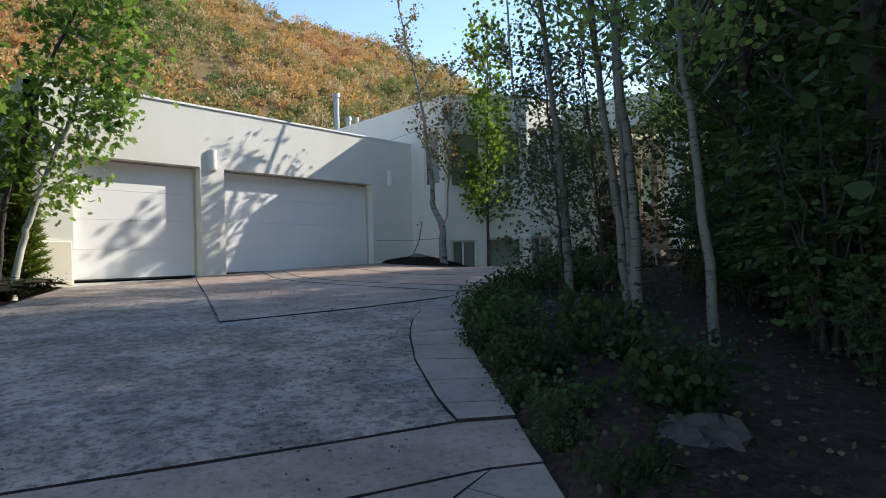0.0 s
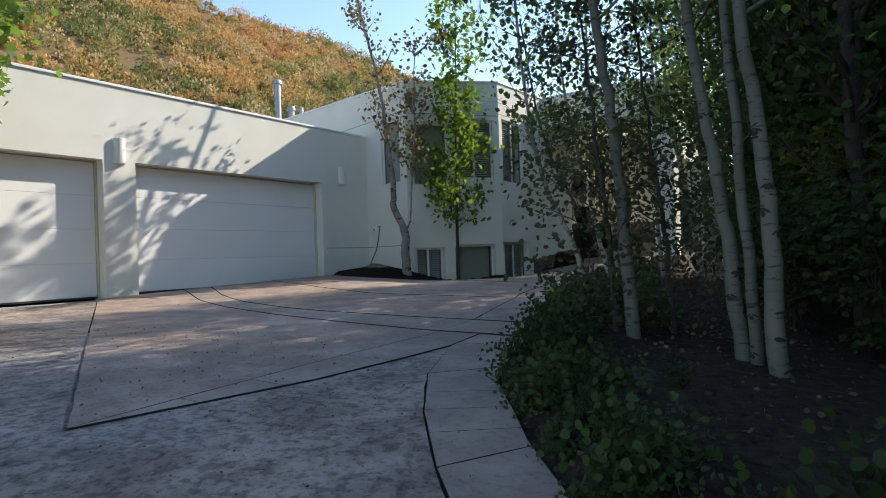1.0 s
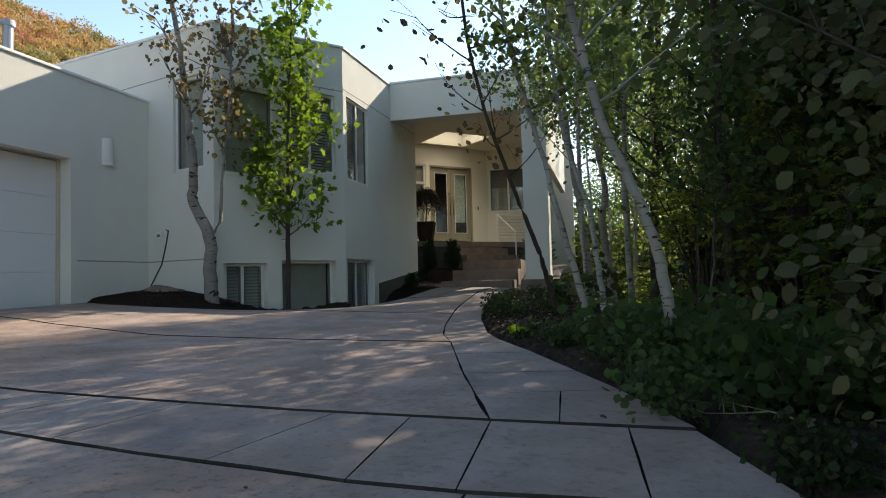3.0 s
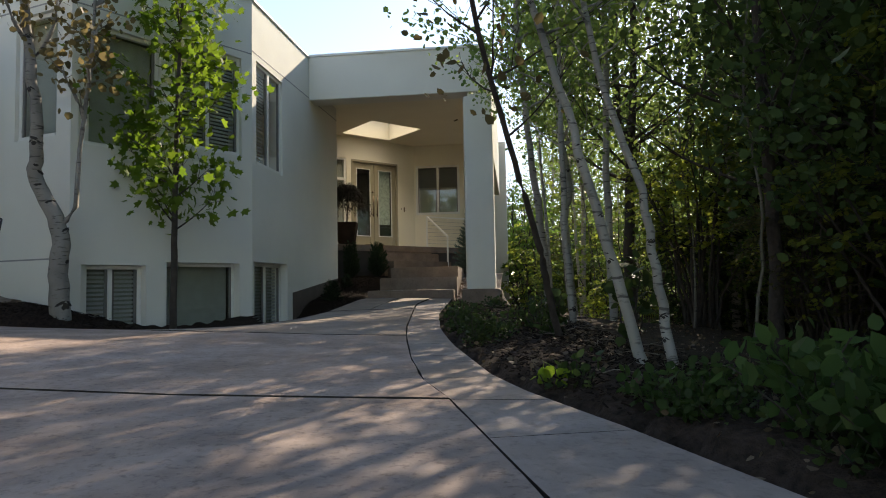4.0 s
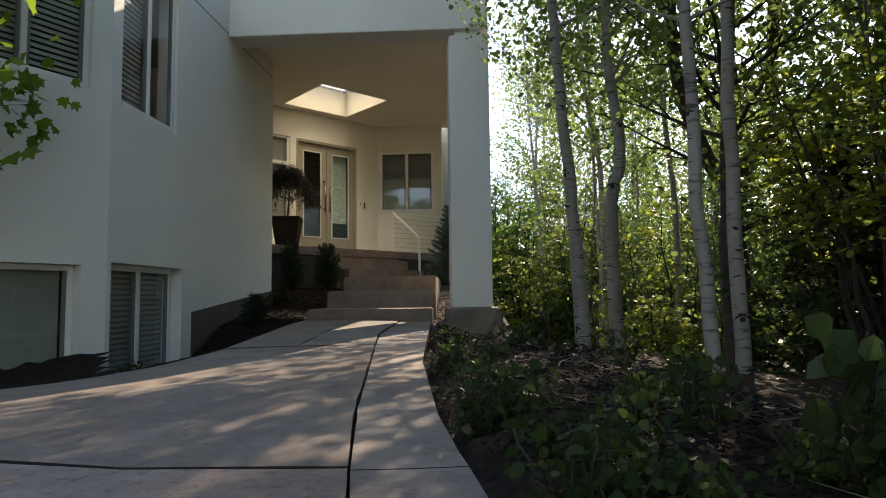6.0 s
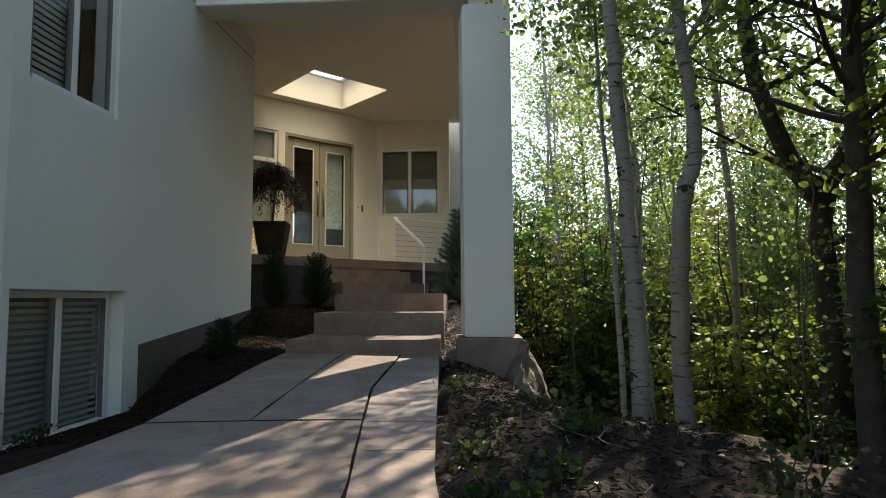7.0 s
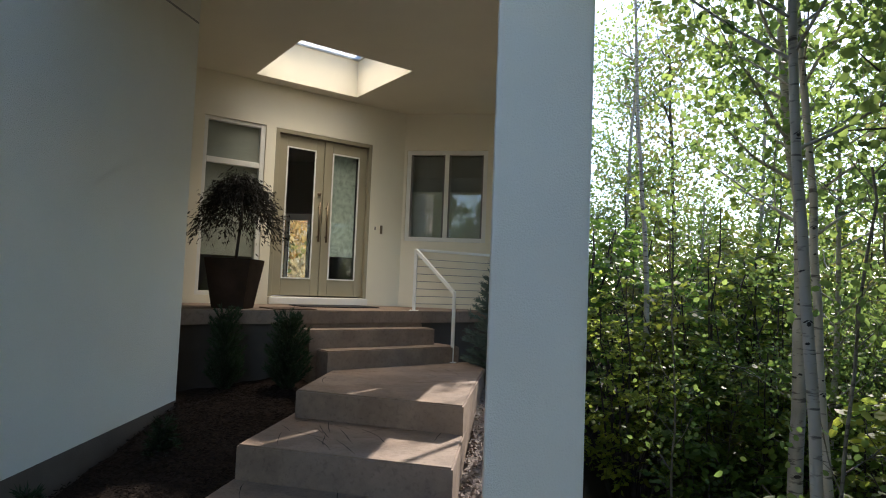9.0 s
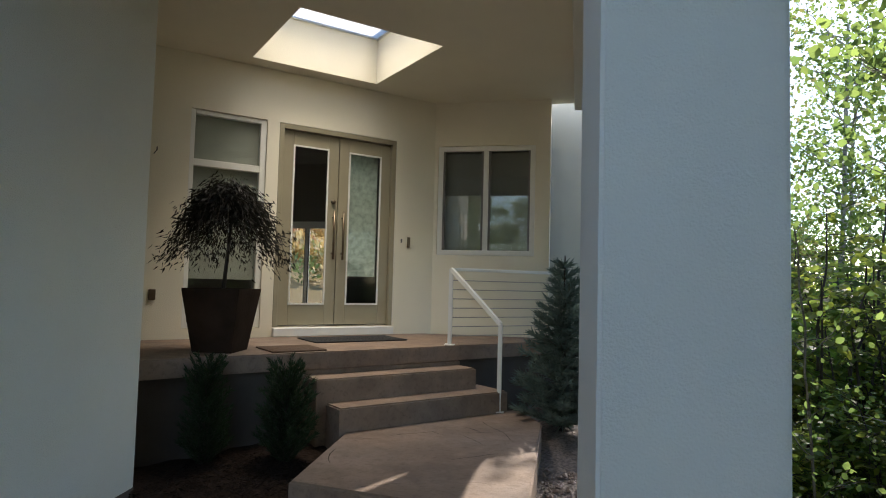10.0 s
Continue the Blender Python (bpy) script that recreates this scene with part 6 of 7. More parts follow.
# -- the aspens and dark trunks of the wooded bank, placed one by one --
ASPEN = "pale aspen trunk with black scars on the wooded bank"
for seed, line, r, lab in (
    (41, [(-4.95, 17.5, -0.5), (-5.02, 17.3, 1.6), (-5.12, 17.1, 2.77), (-5.3, 16.7, 4.3), (-5.45, 16.4, 6.5), (-5.4, 16.4, 9.5)], 0.09, ASPEN),
    (42, [(-4.45, 17.9, -0.6), (-4.6, 17.5, 1.5), (-4.74, 16.95, 2.74), (-4.66, 16.8, 3.3), (-4.78, 16.68, 4.3), (-4.8, 16.6, 6.6), (-4.7, 16.8, 9.8)], 0.09, ASPEN),
    (43, [(-4.72, 10.45, 0.9), (-4.86, 10.5, 1.4), (-5.06, 10.53, 2.18), (-5.24, 10.62, 2.95), (-5.6, 10.8, 4.4), (-5.8, 11.0, 6.5), (-5.9, 11.2, 8.8)], 0.04, "thin leaning aspen trunk beside the drive"),
    (44, [(-4.62, 10.3, 0.9), (-4.72, 10.4, 1.6), (-4.8, 10.48, 2.3), (-5.05, 10.6, 3.3), (-5.2, 10.8, 5.0), (-5.3, 11.0, 8.0)], 0.034, "thin leaning aspen trunk beside the drive"),
    (55, [(-4.3, 8.15, 0.9), (-4.36, 8.11, 1.64), (-4.47, 8.0, 2.1), (-4.75, 7.9, 2.9), (-4.9, 7.8, 4.5), (-5.0, 7.8, 7.0)], 0.038, "thin leaning aspen trunk beside the drive"),
    (45, [(-3.2, 6.3, 0.8), (-3.28, 6.35, 1.8), (-3.38, 6.4, 2.96), (-3.55, 6.45, 4.2), (-3.75, 6.5, 6.5), (-3.8, 6.5, 9.5)], 0.06, ASPEN),
    (46, [(-2.35, 5.95, 0.7), (-2.45, 6.0, 1.6), (-2.53, 6.02, 2.35), (-2.7, 6.1, 3.6), (-2.9, 6.2, 6.0), (-2.9, 6.3, 9.5)], 0.06, ASPEN),
    (47, [(-2.14, 5.64, 0.7), (-2.17, 5.66, 1.5), (-2.2, 5.68, 2.3), (-2.32, 5.72, 3.6), (-2.42, 5.8, 6.0), (-2.4, 5.9, 9.8)], 0.065, ASPEN),
    (48, [(-2.3, 5.9, 0.7), (-2.36, 5.88, 2.3), (-2.45, 5.95, 4.5), (-2.4, 6.0, 7.5)], 0.045, ASPEN),
    (49, [(-1.0, 4.1, 0.6), (-1.05, 4.15, 1.4), (-1.16, 4.25, 2.4), (-1.26, 4.3, 3.6), (-1.3, 4.4, 7.5)], 0.042, ASPEN),
    (50, [(-4.58, 25.9, -0.8), (-4.55, 25.7, 1.8), (-4.58, 25.93, 3.96), (-4.75, 25.8, 6.0), (-4.9, 25.6, 9.0)], 0.06, ASPEN),
    (51, [(-3.95, 21.4, -0.2), (-4.0, 21.3, 1.6), (-3.91, 21.44, 3.72), (-4.1, 21.4, 5.5), (-4.2, 21.3, 9.0)], 0.075, ASPEN),
    (52, [(-3.1, 20.3, -0.2), (-3.0, 20.3, 3.0), (-3.2, 20.4, 6.0), (-3.3, 20.6, 9.0)], 0.06, ASPEN),
    # The next two aspens are added so that their crowns shade the path.
    (56, [(-4.1, 20.0, -0.9), (-4.2, 20.2, 2.0), (-4.3, 20.3, 4.5), (-4.5, 20.2, 6.8), (-4.6, 20.0, 9.0)], 0.04, ASPEN),
    (57, [(-4.85, 18.5, -0.8), (-4.9, 18.6, 2.0), (-5.0, 18.6, 4.0), (-5.1, 18.5, 6.0), (-5.1, 18.4, 8.8)], 0.035, ASPEN),
    (53, [(-4.9, 13.7, 0.6), (-5.0, 13.7, 2.5), (-5.0, 13.8, 5.0), (-5.1, 13.9, 8.5)], 0.045, ASPEN),
    (54, [(-4.3, 14.9, 0.5), (-4.35, 14.8, 3.0), (-4.3, 14.8, 6.0), (-4.4, 14.7, 9.5)], 0.06, ASPEN),
):
    tree("aspen_tree", lab, line, r, *((0.50, 26, 1.8, 5200) if seed in (51, 56, 57) else (0.62, 24, 1.4, 4200) if seed in (41, 42) else (0.46, 26, 1.5, 5000) if seed == 52 else (0.8, 8, 0.7, 300) if seed == 50 else (0.45, 24, 1.7, 4200) if line[0][1] > 13 else (0.55, 18, 1.2, 1300)), 0.06, "round", LEAF_ASPEN, BARK_SHADED if 45 <= seed <= 49 else BARK_BIRCH, seed, group="aspens on the bank", rise=0.6, r1=0.3, twigs=6, spread=0.11, knots=44, wob=0.012)
DARKT = "dark-barked tree trunk among the understory"
for seed, line, r, forks in (
    (61, [(-3.85, 16.1, -0.6), (-3.85, 16.15, 2.5), (-3.7, 16.3, 4.5), (-3.5, 16.5, 9.0)], 0.10, ()),
    (62, [(-2.85, 18.4, -1.2), (-2.8, 18.45, 1.6), (-2.79, 18.49, 3.1), (-2.3, 18.5, 4.3), (-2.0, 18.6, 8.0)], 0.15, [([(-2.79, 18.49, 3.0), (-3.25, 18.4, 3.7), (-3.6, 18.3, 4.9), (-3.6, 18.2, 7.0), (-3.8, 18.2, 9.0)], 0.11)]),
    (63, [(-5.12, 11.95, 0.9), (-5.3, 11.66, 1.62), (-5.4, 11.36, 2.08), (-5.6, 10.9, 2.75), (-5.85, 10.4, 3.8), (-6.0, 10.1, 5.5)], 0.034, ()),
    (64, [(-1.7, 8.3, 0.5), (-1.75, 8.3, 3.0), (-1.8, 8.4, 8.0)], 0.1, ()),
    (65, [(-3.3, 12.4, 0.4), (-3.3, 12.4, 3.0), (-3.4, 12.5, 8.5)], 0.075, ()),
    (66, [(-0.2, 5.6, 0.3), (-0.2, 5.6, 3.0), (-0.3, 5.6, 8.0)], 0.12, ()),
):
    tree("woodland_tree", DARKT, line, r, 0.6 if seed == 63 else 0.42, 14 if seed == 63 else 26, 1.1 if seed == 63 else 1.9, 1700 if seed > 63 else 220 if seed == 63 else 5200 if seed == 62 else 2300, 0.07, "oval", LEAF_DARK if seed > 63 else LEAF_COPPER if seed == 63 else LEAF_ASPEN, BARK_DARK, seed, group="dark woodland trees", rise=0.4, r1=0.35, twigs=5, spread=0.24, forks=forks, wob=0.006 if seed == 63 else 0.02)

# -- further trees of the wood: a few forms, repeated --
WOOD = []
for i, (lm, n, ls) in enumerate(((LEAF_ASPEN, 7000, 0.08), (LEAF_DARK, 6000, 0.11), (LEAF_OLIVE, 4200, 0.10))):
    WOOD.append(tree("woodland_tree", ("green-leaved", "dense, shade-darkened", "dull olive-leaved")[i] + " tree of the wood beyond the bank", [(0, 0, -0.3), (0.1, 0.05, 2.5), (0.05, 0.15, 5.0), (0.2, 0.2, 8.5)], 0.08, 0.12, 34, 1.9, n, ls, "oval", lm, (BARK_BIRCH, BARK_DARK, BARK_DARK)[i], 70 + i, group="wood beyond the bank", rise=0.35, r1=0.3, twigs=5, spread=0.28, at=spot(3.5 + i * 2.4, 9 + i * 3.1, i)))
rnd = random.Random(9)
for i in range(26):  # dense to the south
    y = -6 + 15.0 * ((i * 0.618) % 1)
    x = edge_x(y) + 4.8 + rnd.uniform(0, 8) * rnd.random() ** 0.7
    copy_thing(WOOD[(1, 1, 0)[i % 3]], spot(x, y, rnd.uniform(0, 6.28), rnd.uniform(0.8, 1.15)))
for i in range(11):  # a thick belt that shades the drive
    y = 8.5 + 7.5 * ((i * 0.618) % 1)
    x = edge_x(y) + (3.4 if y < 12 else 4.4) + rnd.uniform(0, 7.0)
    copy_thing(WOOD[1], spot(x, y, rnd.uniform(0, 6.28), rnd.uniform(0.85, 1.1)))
for i in range(12):  # low and open to the north
    y = 23 + 18 * ((i * 0.618) % 1)
    x = -2.6 + 0.10 * (y - 19) + rnd.uniform(0.3, 12)
    copy_thing(WOOD[(0, 2, 0)[i % 3]], spot(x, y, rnd.uniform(0, 6.28), rnd.uniform(0.5, 0.72)))
for x, y, s, k in ((-5.2, 33.5, 0.7, 0), (-2.4, 31.2, 0.75, 0), (-2.9, 23.4, 0.72, 0), (-1.1, 22.2, 0.72, 0), (-0.4, 25.9, 0.85, 2), (0.5, 23.0, 0.78, 0), (0.9, 28.5, 0.9, 0), (2.2, 25.6, 0.95, 0), (-3.9, 35.0, 1.35, 0), (-2.0, 36.2, 1.4, 2), (-0.3, 34.4, 1.35, 0), (-2.9, 41.0, 1.5, 0), (1.2, 37.4, 1.4, 0), (3.2, 34.5, 1.3, 0), (2.4, 30.5, 1.15, 2), (-2.4, 13.4, 0.9, 1), (-2.5, 15.9, 0.9, 0), (-2.8, 11.4, 0.7, 1), (-1.6, 17.2, 0.75, 0), (-0.3, 18.2, 1.1, 1), (0.3, 19.4, 1.1, 1), (1.1, 18.0, 1.1, 1), (-1.2, 12.9, 0.95, 1), (-1.0, 15.3, 1.0, 1), (-0.1, 16.8, 1.0, 1), (0.6, 12.4, 1.05, 1)):
    copy_thing(WOOD[k], spot(x, y, x * 5, s))
SAPLING = tree("sapling", "thin bare-stemmed sapling in the thicket", [(0, 0, -0.3), (0.16, 0.04, 1.2), (0.02, 0.1, 2.6), (0.2, 0.12, 4.6)], 0.018, 0.45, 12, 0.7, 260, 0.06, "oval", LEAF_ASPEN, BARK_SHADED, 79, group="saplings", rise=0.8, r1=0.4, twigs=3, spread=0.1, at=spot(-4.6, 19.0))
for x, y, s in ((-3.9, 19.6, 1.0), (-3.5, 17.6, 0.9), (-4.7, 22.4, 1.0), (-3.0, 18.9, 1.0), (-2.6, 17.4, 1.0), (-3.4, 14.6, 0.9), (-3.6, 12.2, 0.9), (-2.4, 15.4, 1.1)):
    copy_thing(SAPLING, spot(x, y, x * 9, s))
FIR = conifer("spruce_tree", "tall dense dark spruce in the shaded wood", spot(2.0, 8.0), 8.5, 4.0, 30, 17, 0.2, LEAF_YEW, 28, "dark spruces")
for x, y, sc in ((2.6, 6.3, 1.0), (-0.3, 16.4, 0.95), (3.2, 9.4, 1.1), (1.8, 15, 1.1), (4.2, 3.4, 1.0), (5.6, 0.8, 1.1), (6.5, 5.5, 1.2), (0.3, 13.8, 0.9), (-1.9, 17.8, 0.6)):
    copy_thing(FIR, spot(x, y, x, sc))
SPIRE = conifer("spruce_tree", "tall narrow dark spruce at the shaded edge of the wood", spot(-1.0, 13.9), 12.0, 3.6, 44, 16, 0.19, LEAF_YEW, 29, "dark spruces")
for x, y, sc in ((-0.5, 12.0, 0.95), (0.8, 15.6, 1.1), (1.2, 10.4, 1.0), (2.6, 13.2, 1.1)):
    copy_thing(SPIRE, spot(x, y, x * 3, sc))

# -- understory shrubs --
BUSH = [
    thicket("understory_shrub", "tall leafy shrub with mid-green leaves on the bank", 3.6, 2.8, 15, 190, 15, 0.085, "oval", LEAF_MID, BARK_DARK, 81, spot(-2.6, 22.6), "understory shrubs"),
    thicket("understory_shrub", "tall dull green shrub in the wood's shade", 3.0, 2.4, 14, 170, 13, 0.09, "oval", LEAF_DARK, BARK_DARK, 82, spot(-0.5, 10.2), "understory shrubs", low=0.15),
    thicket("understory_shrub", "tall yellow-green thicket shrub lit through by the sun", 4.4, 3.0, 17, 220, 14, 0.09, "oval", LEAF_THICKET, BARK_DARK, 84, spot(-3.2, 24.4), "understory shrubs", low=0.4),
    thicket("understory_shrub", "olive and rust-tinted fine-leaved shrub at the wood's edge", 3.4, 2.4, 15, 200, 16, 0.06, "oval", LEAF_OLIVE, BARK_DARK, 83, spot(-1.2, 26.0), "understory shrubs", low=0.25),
    thicket("understory_shrub", "dense green shrub low on the bank, darkened as if shaded", 2.2, 2.4, 14, 190, 14, 0.075, "oval", LEAF_DARK, BARK_DARK, 85, spot(-3.4, 20.6), "understory shrubs", low=0.2),
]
for i in range(26):
    y = -4 + 14 * ((i * 0.618 + 0.3) % 1)
    x = edge_x(y) + 2.9 + rnd.uniform(0, 8) * rnd.random() ** 0.6
    copy_thing(BUSH[(1, 1, 4)[i % 3]], spot(x + (1.6 if y < 4 else 0), y, rnd.uniform(0, 6.28), rnd.uniform(0.5, 1.0), -0.05))
for i in range(22):  # the shaded stretch beside the path
    y = 10 + 8 * ((i * 0.618 + 0.3) % 1)
    x = edge_x(y) + 3.0 + rnd.uniform(0, 8) * rnd.random() ** 0.6
    copy_thing(BUSH[(1, 3, 0, 2)[i % 4]], spot(x, y, rnd.uniform(0, 6.28), rnd.uniform(0.5, 0.85), -0.05))
for i in range(40):  # the sunlit slope to the north
    y = 19.5 + 22 * ((i * 0.618 + 0.3) % 1)
    x = edge_x(18.5) + 3.0 + 0.05 * (y - 19) + rnd.uniform(0, 13) * rnd.random() ** 0.6
    far = 0.95 if y < 23 else 1.3 if y < 29 else 1.75
    copy_thing(BUSH[(2, 0, 3, 2, 0, 4)[i % 6]], spot(x, y, rnd.uniform(0, 6.28), rnd.uniform(0.7, 1.1) * far, -0.05))
for x, y, s, k in ((-4.3, 20.9, 0.75, 4), (-4.5, 22.6, 0.95, 4), (-4.0, 23.8, 0.9, 0), (-4.9, 24.8, 0.9, 2), (-4.4, 27.0, 1.4, 0), (-5.3, 28.8, 1.5, 0), (-4.6, 31.0, 1.5, 2), (-3.6, 26.0, 1.3, 2), (-2.6, 25.2, 1.4, 0), (-1.8, 28.6, 1.6, 2), (-2.4, 21.0, 0.9, 2), (-2.2, 23.6, 1.0, 3), (-3.1, 19.0, 0.8, 0), (-3.7, 18.0, 0.55, 4), (-1.5, 20.2, 0.95, 0), (-6.0, 32, 1.5, 0), (-3.4, 29.4, 1.7, 3), (-0.8, 26.6, 1.4, 2), (-0.4, 22.2, 1.2, 2), (-3.2, 16.9, 0.6, 1), (-2.0, 18.6, 0.85, 2), (0.6, 20.4, 1.1, 0)):
    copy_thing(BUSH[k], spot(x, y, x * 7, s, -0.05))
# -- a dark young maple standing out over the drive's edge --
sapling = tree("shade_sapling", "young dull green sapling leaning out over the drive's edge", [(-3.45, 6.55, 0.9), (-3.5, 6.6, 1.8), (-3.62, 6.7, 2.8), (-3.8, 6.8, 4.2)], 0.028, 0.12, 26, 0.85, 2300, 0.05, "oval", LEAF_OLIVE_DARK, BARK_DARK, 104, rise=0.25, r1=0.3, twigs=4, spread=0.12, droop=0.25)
copy_thing(sapling, Matrix.Translation((0.4, 0.3, -0.1)))
for x, y, s in ((0.7, 3.1, 0.45), (1.5, 4.3, 0.7), (-0.5, 5.0, 0.5), (0.4, 6.2, 0.8), (-1.5, 6.9, 0.55), (-2.3, 8.2, 0.6), (-0.1, 3.8, 0.3)):
    copy_thing(BUSH[1], spot(x, y, x * 7, s, -0.05))
# -- leafy edge of the drive --
EDGERS = [
    shrub("edging_shrub", "low round-leaved shrub spilling over the drive's edge", 0.42, 0.8, 16, 760, 0.042, "round", LEAF_EDGE, BARK_DARK, 91, spot(-3.72, 5.9), "edging shrubs", flat=0.5),
    shrub("edging_shrub", "low round-leaved shrub at the drive's edge", 0.34, 0.7, 14, 420, 0.042, "oval", LEAF_EDGE, BARK_DARK, 92, spot(-4.45, 7.3), "edging shrubs", flat=0.5),
]
for y, off, k, s in ((1.9, 0.35, 1, 0.7), (2.4, 0.32, 1, 0.75), (2.9, 0.36, 0, 0.7), (3.3, 0.34, 1, 0.8), (3.7, 0.38, 0, 0.8), (4.1, 0.36, 1, 0.85), (4.5, 0.4, 0, 0.85), (4.9, 0.4, 1, 0.9), (2.6, 0.95, 0, 0.9), (3.4, 1.0, 0, 1.0), (5.3, 0.38, 0, 0.8), (6.35, 0.4, 1, 0.8), (8.0, 0.36, 0, 0.9), (8.5, 0.38, 1, 0.8), (9.0, 0.4, 1, 0.7), (11.5, 0.22, 1, 0.6), (11.9, 0.32, 0, 0.6), (12.4, 0.28, 1, 0.7), (12.9, 0.3, 0, 0.6), (13.5, 0.3, 1, 0.6), (15.3, 0.3, 1, 0.5), (2.15, 0.14, 1, 0.5), (2.55, 0.12, 0, 0.45), (2.95, 0.15, 1, 0.55), (3.4, 0.12, 0, 0.5), (3.85, 0.15, 1, 0.6), (4.3, 0.13, 0, 0.55), (4.75, 0.16, 1, 0.65), (5.15, 0.12, 0, 0.6), (5.6, 0.14, 1, 0.65), (6.0, 0.12, 0, 0.6), (6.6, 0.14, 0, 0.55)):
    copy_thing(EDGERS[k], spot(edge_x(y) + off, y, rnd.uniform(0, 6.28), s))
HERB = [
    shrub("ground_cover_plant", "low soft green ground-cover plant in the mulch", 0.22, 0.4, 10, 90, 0.045, "oval", LEAF_EDGE, BARK_DARK, 95, spot(-5.3, 9.7), "ground-cover plants", category="plant", flat=0.4),
    shrub("ground_cover_plant", "small leafy weed in the mulch bed", 0.36, 0.36, 7, 60, 0.045, "oval", LEAF_EDGE, BARK_DARK, 96, spot(-5.7, 12.3), "ground-cover plants", category="plant", flat=0.4),
]
BANK_HERB = shrub("ground_cover_plant", "broad-leaved green ground cover massed along the drive's edge", 0.5, 0.75, 16, 230, 0.075, "oval", LEAF_HERB, BARK_DARK, 94, spot(-4.4, 8.3), "ground-cover plants", category="plant", flat=0.35)
rnd = random.Random(33)
for i in range(26):
    y = 6.9 + 2.5 * ((i * 0.618 + 0.11) % 1)
    d = 0.22 + 0.95 * ((i * 0.414 + 0.2) % 1)
    copy_thing(BANK_HERB, spot(edge_x(y) + d, y, rnd.uniform(0, 6.28), rnd.uniform(0.65, 1.05) * (0.7 if d < 0.4 or y > 8.9 else 1.0)))
rnd = random.Random(21)
for i in range(44):
    y = rnd.uniform(11.6, 17.8) if i < 34 else rnd.uniform(2.5, 8.6)
    d = 0.10 + 1.1 * rnd.random() ** 1.8
    if y > 14.6 and d < 0.6 and i % 2:
        continue
    copy_thing(HERB[0 if i % 4 else 1], spot(edge_x(y) + d, y, rnd.uniform(0, 6.28), rnd.uniform(0.6, 1.25)))
shrub("ground_cover_plant", "single bright lime-green plant sunlit at the drive's edge", 0.22, 0.2, 5, 26, 0.075, "oval", LEAF_LIME, BARK_DARK, 97, spot(-5.42, 9.74), category="plant", flat=0.35)
shrub("broad_leaved_weed", "upright broad-leaved weed in the dark mulch", 0.55, 0.3, 6, 44, 0.085, "round", LEAF_EDGE, BARK_DARK, 101, spot(-5.25, 11.95), category="plant", flat=0.35)
shrub("broad_leaved_weed", "tall broad-leaved weed near the dark trunk", 0.85, 0.35, 6, 60, 0.09, "round", LEAF_EDGE, BARK_DARK, 102, spot(-4.75, 11.2), category="plant", flat=0.35)
for x, y in ((-9.55, 16.35), (-9.5, 16.1), (-11.0, 14.0), (-10.6, 14.3)):
    copy_thing(HERB[0], Matrix.Translation((x, y, 1.05)) @ Matrix.Diagonal((0.6, 0.6, 0.8, 1)))
for x, y, s in ((-12.3, 3.7, 1.2), (-11.3, 3.1, 1.4), (-10.4, 2.6, 1.2), (-9.6, 2.2, 1.1), (-8.8, 1.6, 1.3), (-8.0, 1.0, 1.2), (-11.9, 2.6, 1.6), (-10.2, 1.8, 1.6)):
    copy_thing(EDGERS[1], Matrix.Translation((x, y, grade(x, y))) @ Matrix.Rotation(x * 3, 4, "Z") @ Matrix.Diagonal((s, s, s * 0.7, 1)))
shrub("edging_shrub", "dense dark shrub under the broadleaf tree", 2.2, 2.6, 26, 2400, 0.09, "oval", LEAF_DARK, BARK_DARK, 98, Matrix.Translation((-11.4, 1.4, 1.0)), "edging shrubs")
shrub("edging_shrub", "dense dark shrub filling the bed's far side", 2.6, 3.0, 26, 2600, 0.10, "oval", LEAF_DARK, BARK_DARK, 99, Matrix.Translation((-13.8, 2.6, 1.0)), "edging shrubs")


# ---- litter ----
def litter(name, label, n, place, size, mat, seed, shape="oval"):
    rng = random.Random(seed)
    pos, ups = [], []
    while len(pos) < n:
        p = place(rng)
        if p:
            pos.append(p)
            a = rng.uniform(0, 6.28)
            ups.append((math.cos(a), math.sin(a), rng.uniform(0.0, 0.15)))
    ob = leaf_object(name, pos, ups, size, shape, mat, None, seed, flat=0.08, vary=0.5)
    return tagged(ob, label, "leaf litter", kind="stuff")


def on_drive(rng):
    x, y = rng.uniform(-11, -1.5), rng.uniform(0.5, 9)
    if x > edge_x(y) - 0.1:
        return None
    rough = x > -5.0 - (y - 2.9) * 1.9 and x < edge_x(y) - 0.6 and y < 5.5
    if not rough and rng.random() > 0.02:
        return None
    return (x, y, grade(x, y) + 0.006)


litter("leaf_litter_drive", "small dry leaf fragments on the rough concrete", 800, on_drive, 0.013, LITTER, 3)


def on_bank(rng):
    y = rng.uniform(1.5, 18.5)
    x = edge_x(y) + rng.uniform(0.02, 3.5)
    return (x, y, max(bed_right(x, y), ground_z(x, y)) + 0.03)


litter("leaf_litter_bank", "brown and grey fallen leaves on the mulch bank", 3200, on_bank, 0.032, LITTER, 4)


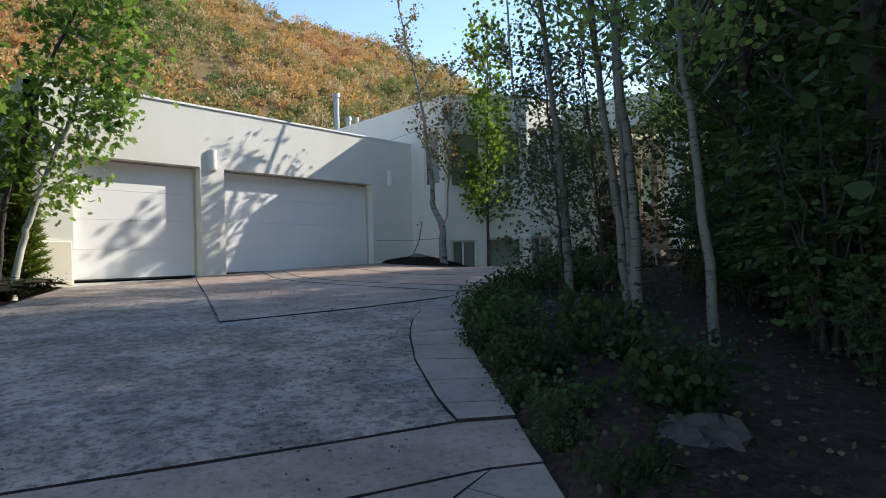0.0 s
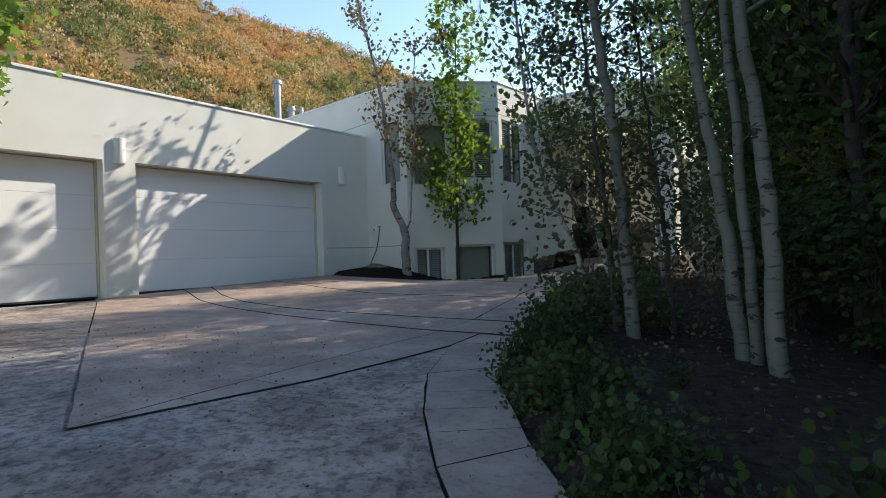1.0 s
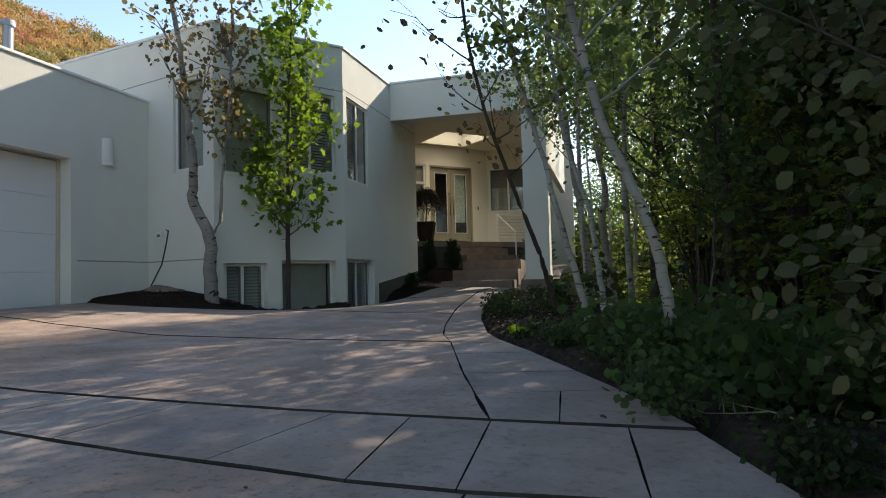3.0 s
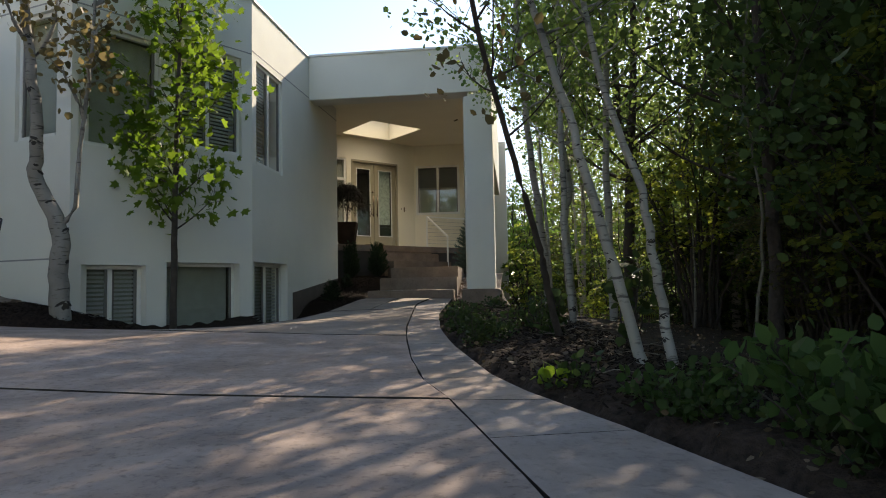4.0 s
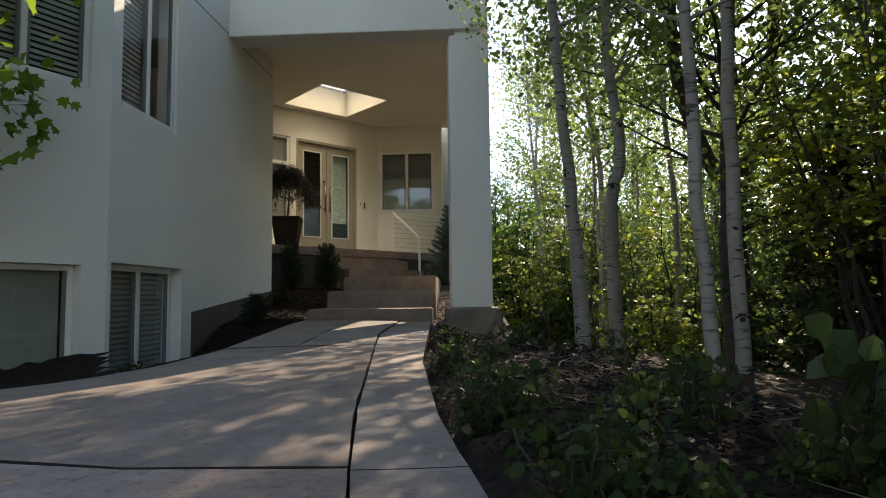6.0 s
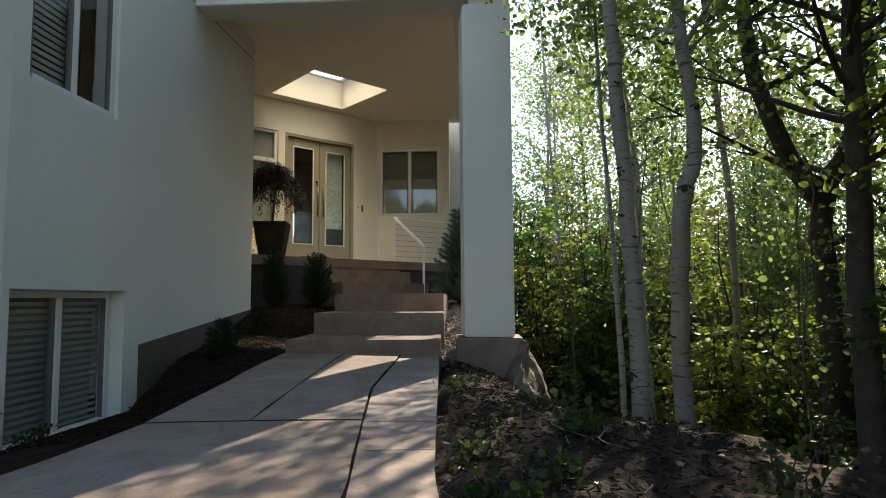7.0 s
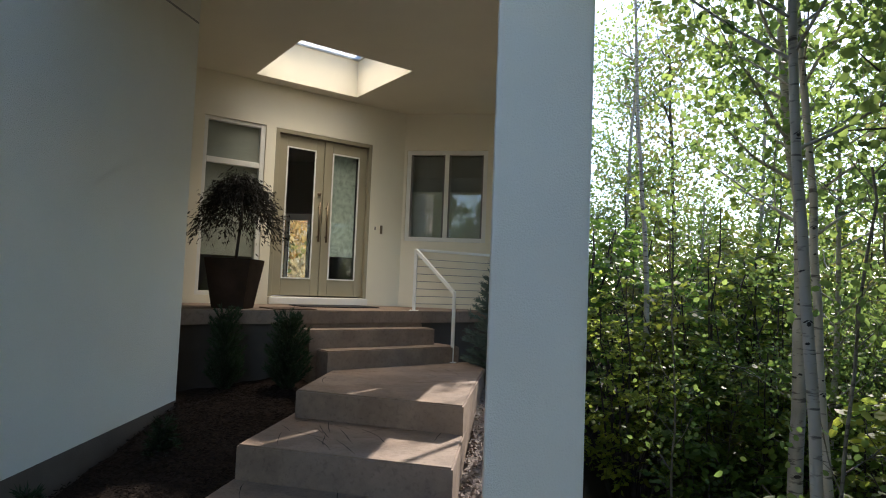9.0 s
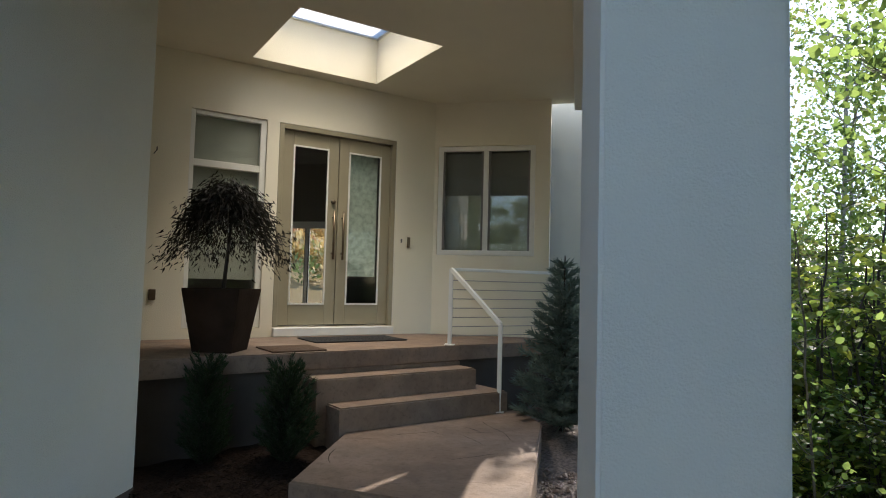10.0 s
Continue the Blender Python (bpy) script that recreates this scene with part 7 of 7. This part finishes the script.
def fallen_twig(x, y, turn, length, seed):
    """A bent dry twig with side shoots, lying on the mulch."""
    r_ = random.Random(seed)
    t = thing("fallen_twig", "thin pale dry twig lying on the dark mulch", "twig", "fallen twigs", at=Matrix.Translation((x, y, bed_right(x, y) + 0.05)) @ Matrix.Rotation(turn, 4, "Z"))
    main = [(Vector((length * k / 6, r_.uniform(-0.04, 0.04) * length * 3, 0.02 * math.sin(k * 0.9))), 0.0036 * (1 - k / 8)) for k in range(7)]
    side = []
    for k in (2, 3, 4):
        p = main[k][0]
        e = r_.choice((-1, 1))
        side.append([(p + Vector((0.07 * j * length, e * 0.08 * j * length, 0.01 * j)), 0.0024 * (1 - j / 4)) for j in range(4)])
    tubes("stem", [main], TWIG, t, 5, thin=side)


for i in range(22):
    y = 9.6 + 8.2 * ((i * 0.618) % 1)
    fallen_twig(edge_x(y) + 0.35 + 1.2 * ((i * 0.37) % 1), y, i * 1.9, 0.28 + 0.3 * ((i * 0.53) % 1), i)
fallen_twig(-4.06, 6.82, 2.3, 0.45, 41)
fallen_twig(-3.85, 6.85, 0.2, 0.5, 42)


def chips(n, place, seed):
    rng = random.Random(seed)
    bm_v, bm_f = [], []
    for _ in range(n):
        p = place(rng)
        if not p:
            continue
        m = Matrix.Translation(p) @ Euler((rng.uniform(-0.5, 0.5), rng.uniform(-0.5, 0.5), rng.uniform(0, 6.28))).to_matrix().to_4x4()
        a, b, c = rng.uniform(0.006, 0.02), rng.uniform(0.002, 0.005), rng.uniform(0.001, 0.003)
        k = len(bm_v)
        bm_v += [m @ Vector((sx * a, sy * b, sz * c)) for sx in (-1, 1) for sy in (-1, 1) for sz in (-1, 1)]
        bm_f += [tuple(k + i for i in f) for f in ((0, 1, 3, 2), (4, 6, 7, 5), (0, 4, 5, 1), (2, 3, 7, 6), (1, 5, 7, 3), (0, 2, 6, 4))]
    me = bpy.data.meshes.new("bark_chips")
    me.from_pydata(bm_v, [], bm_f)
    me.materials.append(CHIP)
    return tagged(new("bark_chips", me), "dark loose bark chips on the mulch beds", "bark chips", kind="stuff")


def in_bed(rng):
    if rng.random() < 0.45:
        y = rng.uniform(15.6, 22.0)
        x = rng.uniform(-9.7, -8.55)
        return (x, y, bed_side(x, y) + 0.02)
    if rng.random() < 0.3:
        x, y = rng.uniform(-12.6, -9.3), rng.uniform(12.7, 14.3)
        return (x, y, bed_corner(x, y) + 0.01)
    y = rng.uniform(9, 18.5)
    x = edge_x(y) + rng.uniform(0.08, 1.6)
    return (x, y, bed_right(x, y) + 0.03)


chips(17000, in_bed, 6)


# ---- the hillside ----
RIDGE = [(-180, 20), (-110, 33), (-85, 31), (-70, 27), (-59, 23.2), (-54.8, 21.9), (-50.6, 20.9), (-44, 19.0), (-38, 16.4), (-25, 10), (-14, 4), (-6, 0.5), (40, -1), (180, -1)]


def hill_point(azd, r):
    a = radians(azd)
    el_ = lerp(RIDGE, azd)
    R0, R1 = 42.0, 150.0
    f = max(0, min(1.35, (r - R0) / (R1 - R0)))
    peak = math.tan(radians(el_)) * R1 + 1.6
    h = peak * (f if f <= 1 else 1 - (f - 1) * 0.6) * (0.9 + 0.1 * f)
    x, y = math.sin(a) * r, math.cos(a) * r
    h += 1.6 * noise.noise((x * 0.03, y * 0.03, 5)) * min(1, f * 3)
    return Vector((x, y, h - 1.0))


def hillside():
    bm = bmesh.new()
    rows = []
    for i in range(91):
        az_ = -130 + i * 1.75
        rows.append([bm.verts.new(hill_point(az_, 40 + 6.2 * j)) for j in range(27)])
    for a, b in zip(rows, rows[1:]):
        for j in range(26):
            bm.faces.new([a[j], a[j + 1], b[j + 1], b[j]])
    tagged(part("hillside", bm, HILL_SOIL, smooth=True), "dry hillside behind the house", "hill", kind="structure")
    rng = np.random.default_rng(8)
    r_ = random.Random(8)
    pos, ups, mat_i = [], [], []
    for i in range(4300):
        az_ = r_.uniform(-100, -22)
        r = 58 + 96 * r_.random() ** 0.75
        c = hill_point(az_, r)
        patch = noise.noise((c.x * 0.035, c.y * 0.035, 9))
        v = 0.15 + 0.75 * r_.random() + 0.8 * patch
        k = 0 if v > 1.05 else 1 if v > 0.6 else 4 if v > 0.48 else 2 if v > 0.18 else 3
        w = r_.uniform(0.8, 1.6) + 2.2 * r_.random() ** 4
        h = w * r_.uniform(0.7, 1.3)
        m = int(46 + 26 * w)
        q = rng.normal(0, 1, (m, 3))
        q /= np.linalg.norm(q, axis=1)[:, None]
        q[:, 2] = np.abs(q[:, 2])
        q *= rng.uniform(0.55, 1.0, (m, 1))
        pos.append(np.array(c) + q * np.array((w * 0.75, w * 0.75, h)))
        ups.append(q + np.array((0, 0, 0.4)))
        mat_i += [k] * m
    ob = leaf_object("hill_scrub", np.concatenate(pos), np.concatenate(ups), 0.36, "oval", HILLS, None, 8, flat=0.5, groups=mat_i)
    tagged(ob, "autumn oak scrub in russet, amber and olive on the hillside", "scrub", kind="stuff")


hillside()
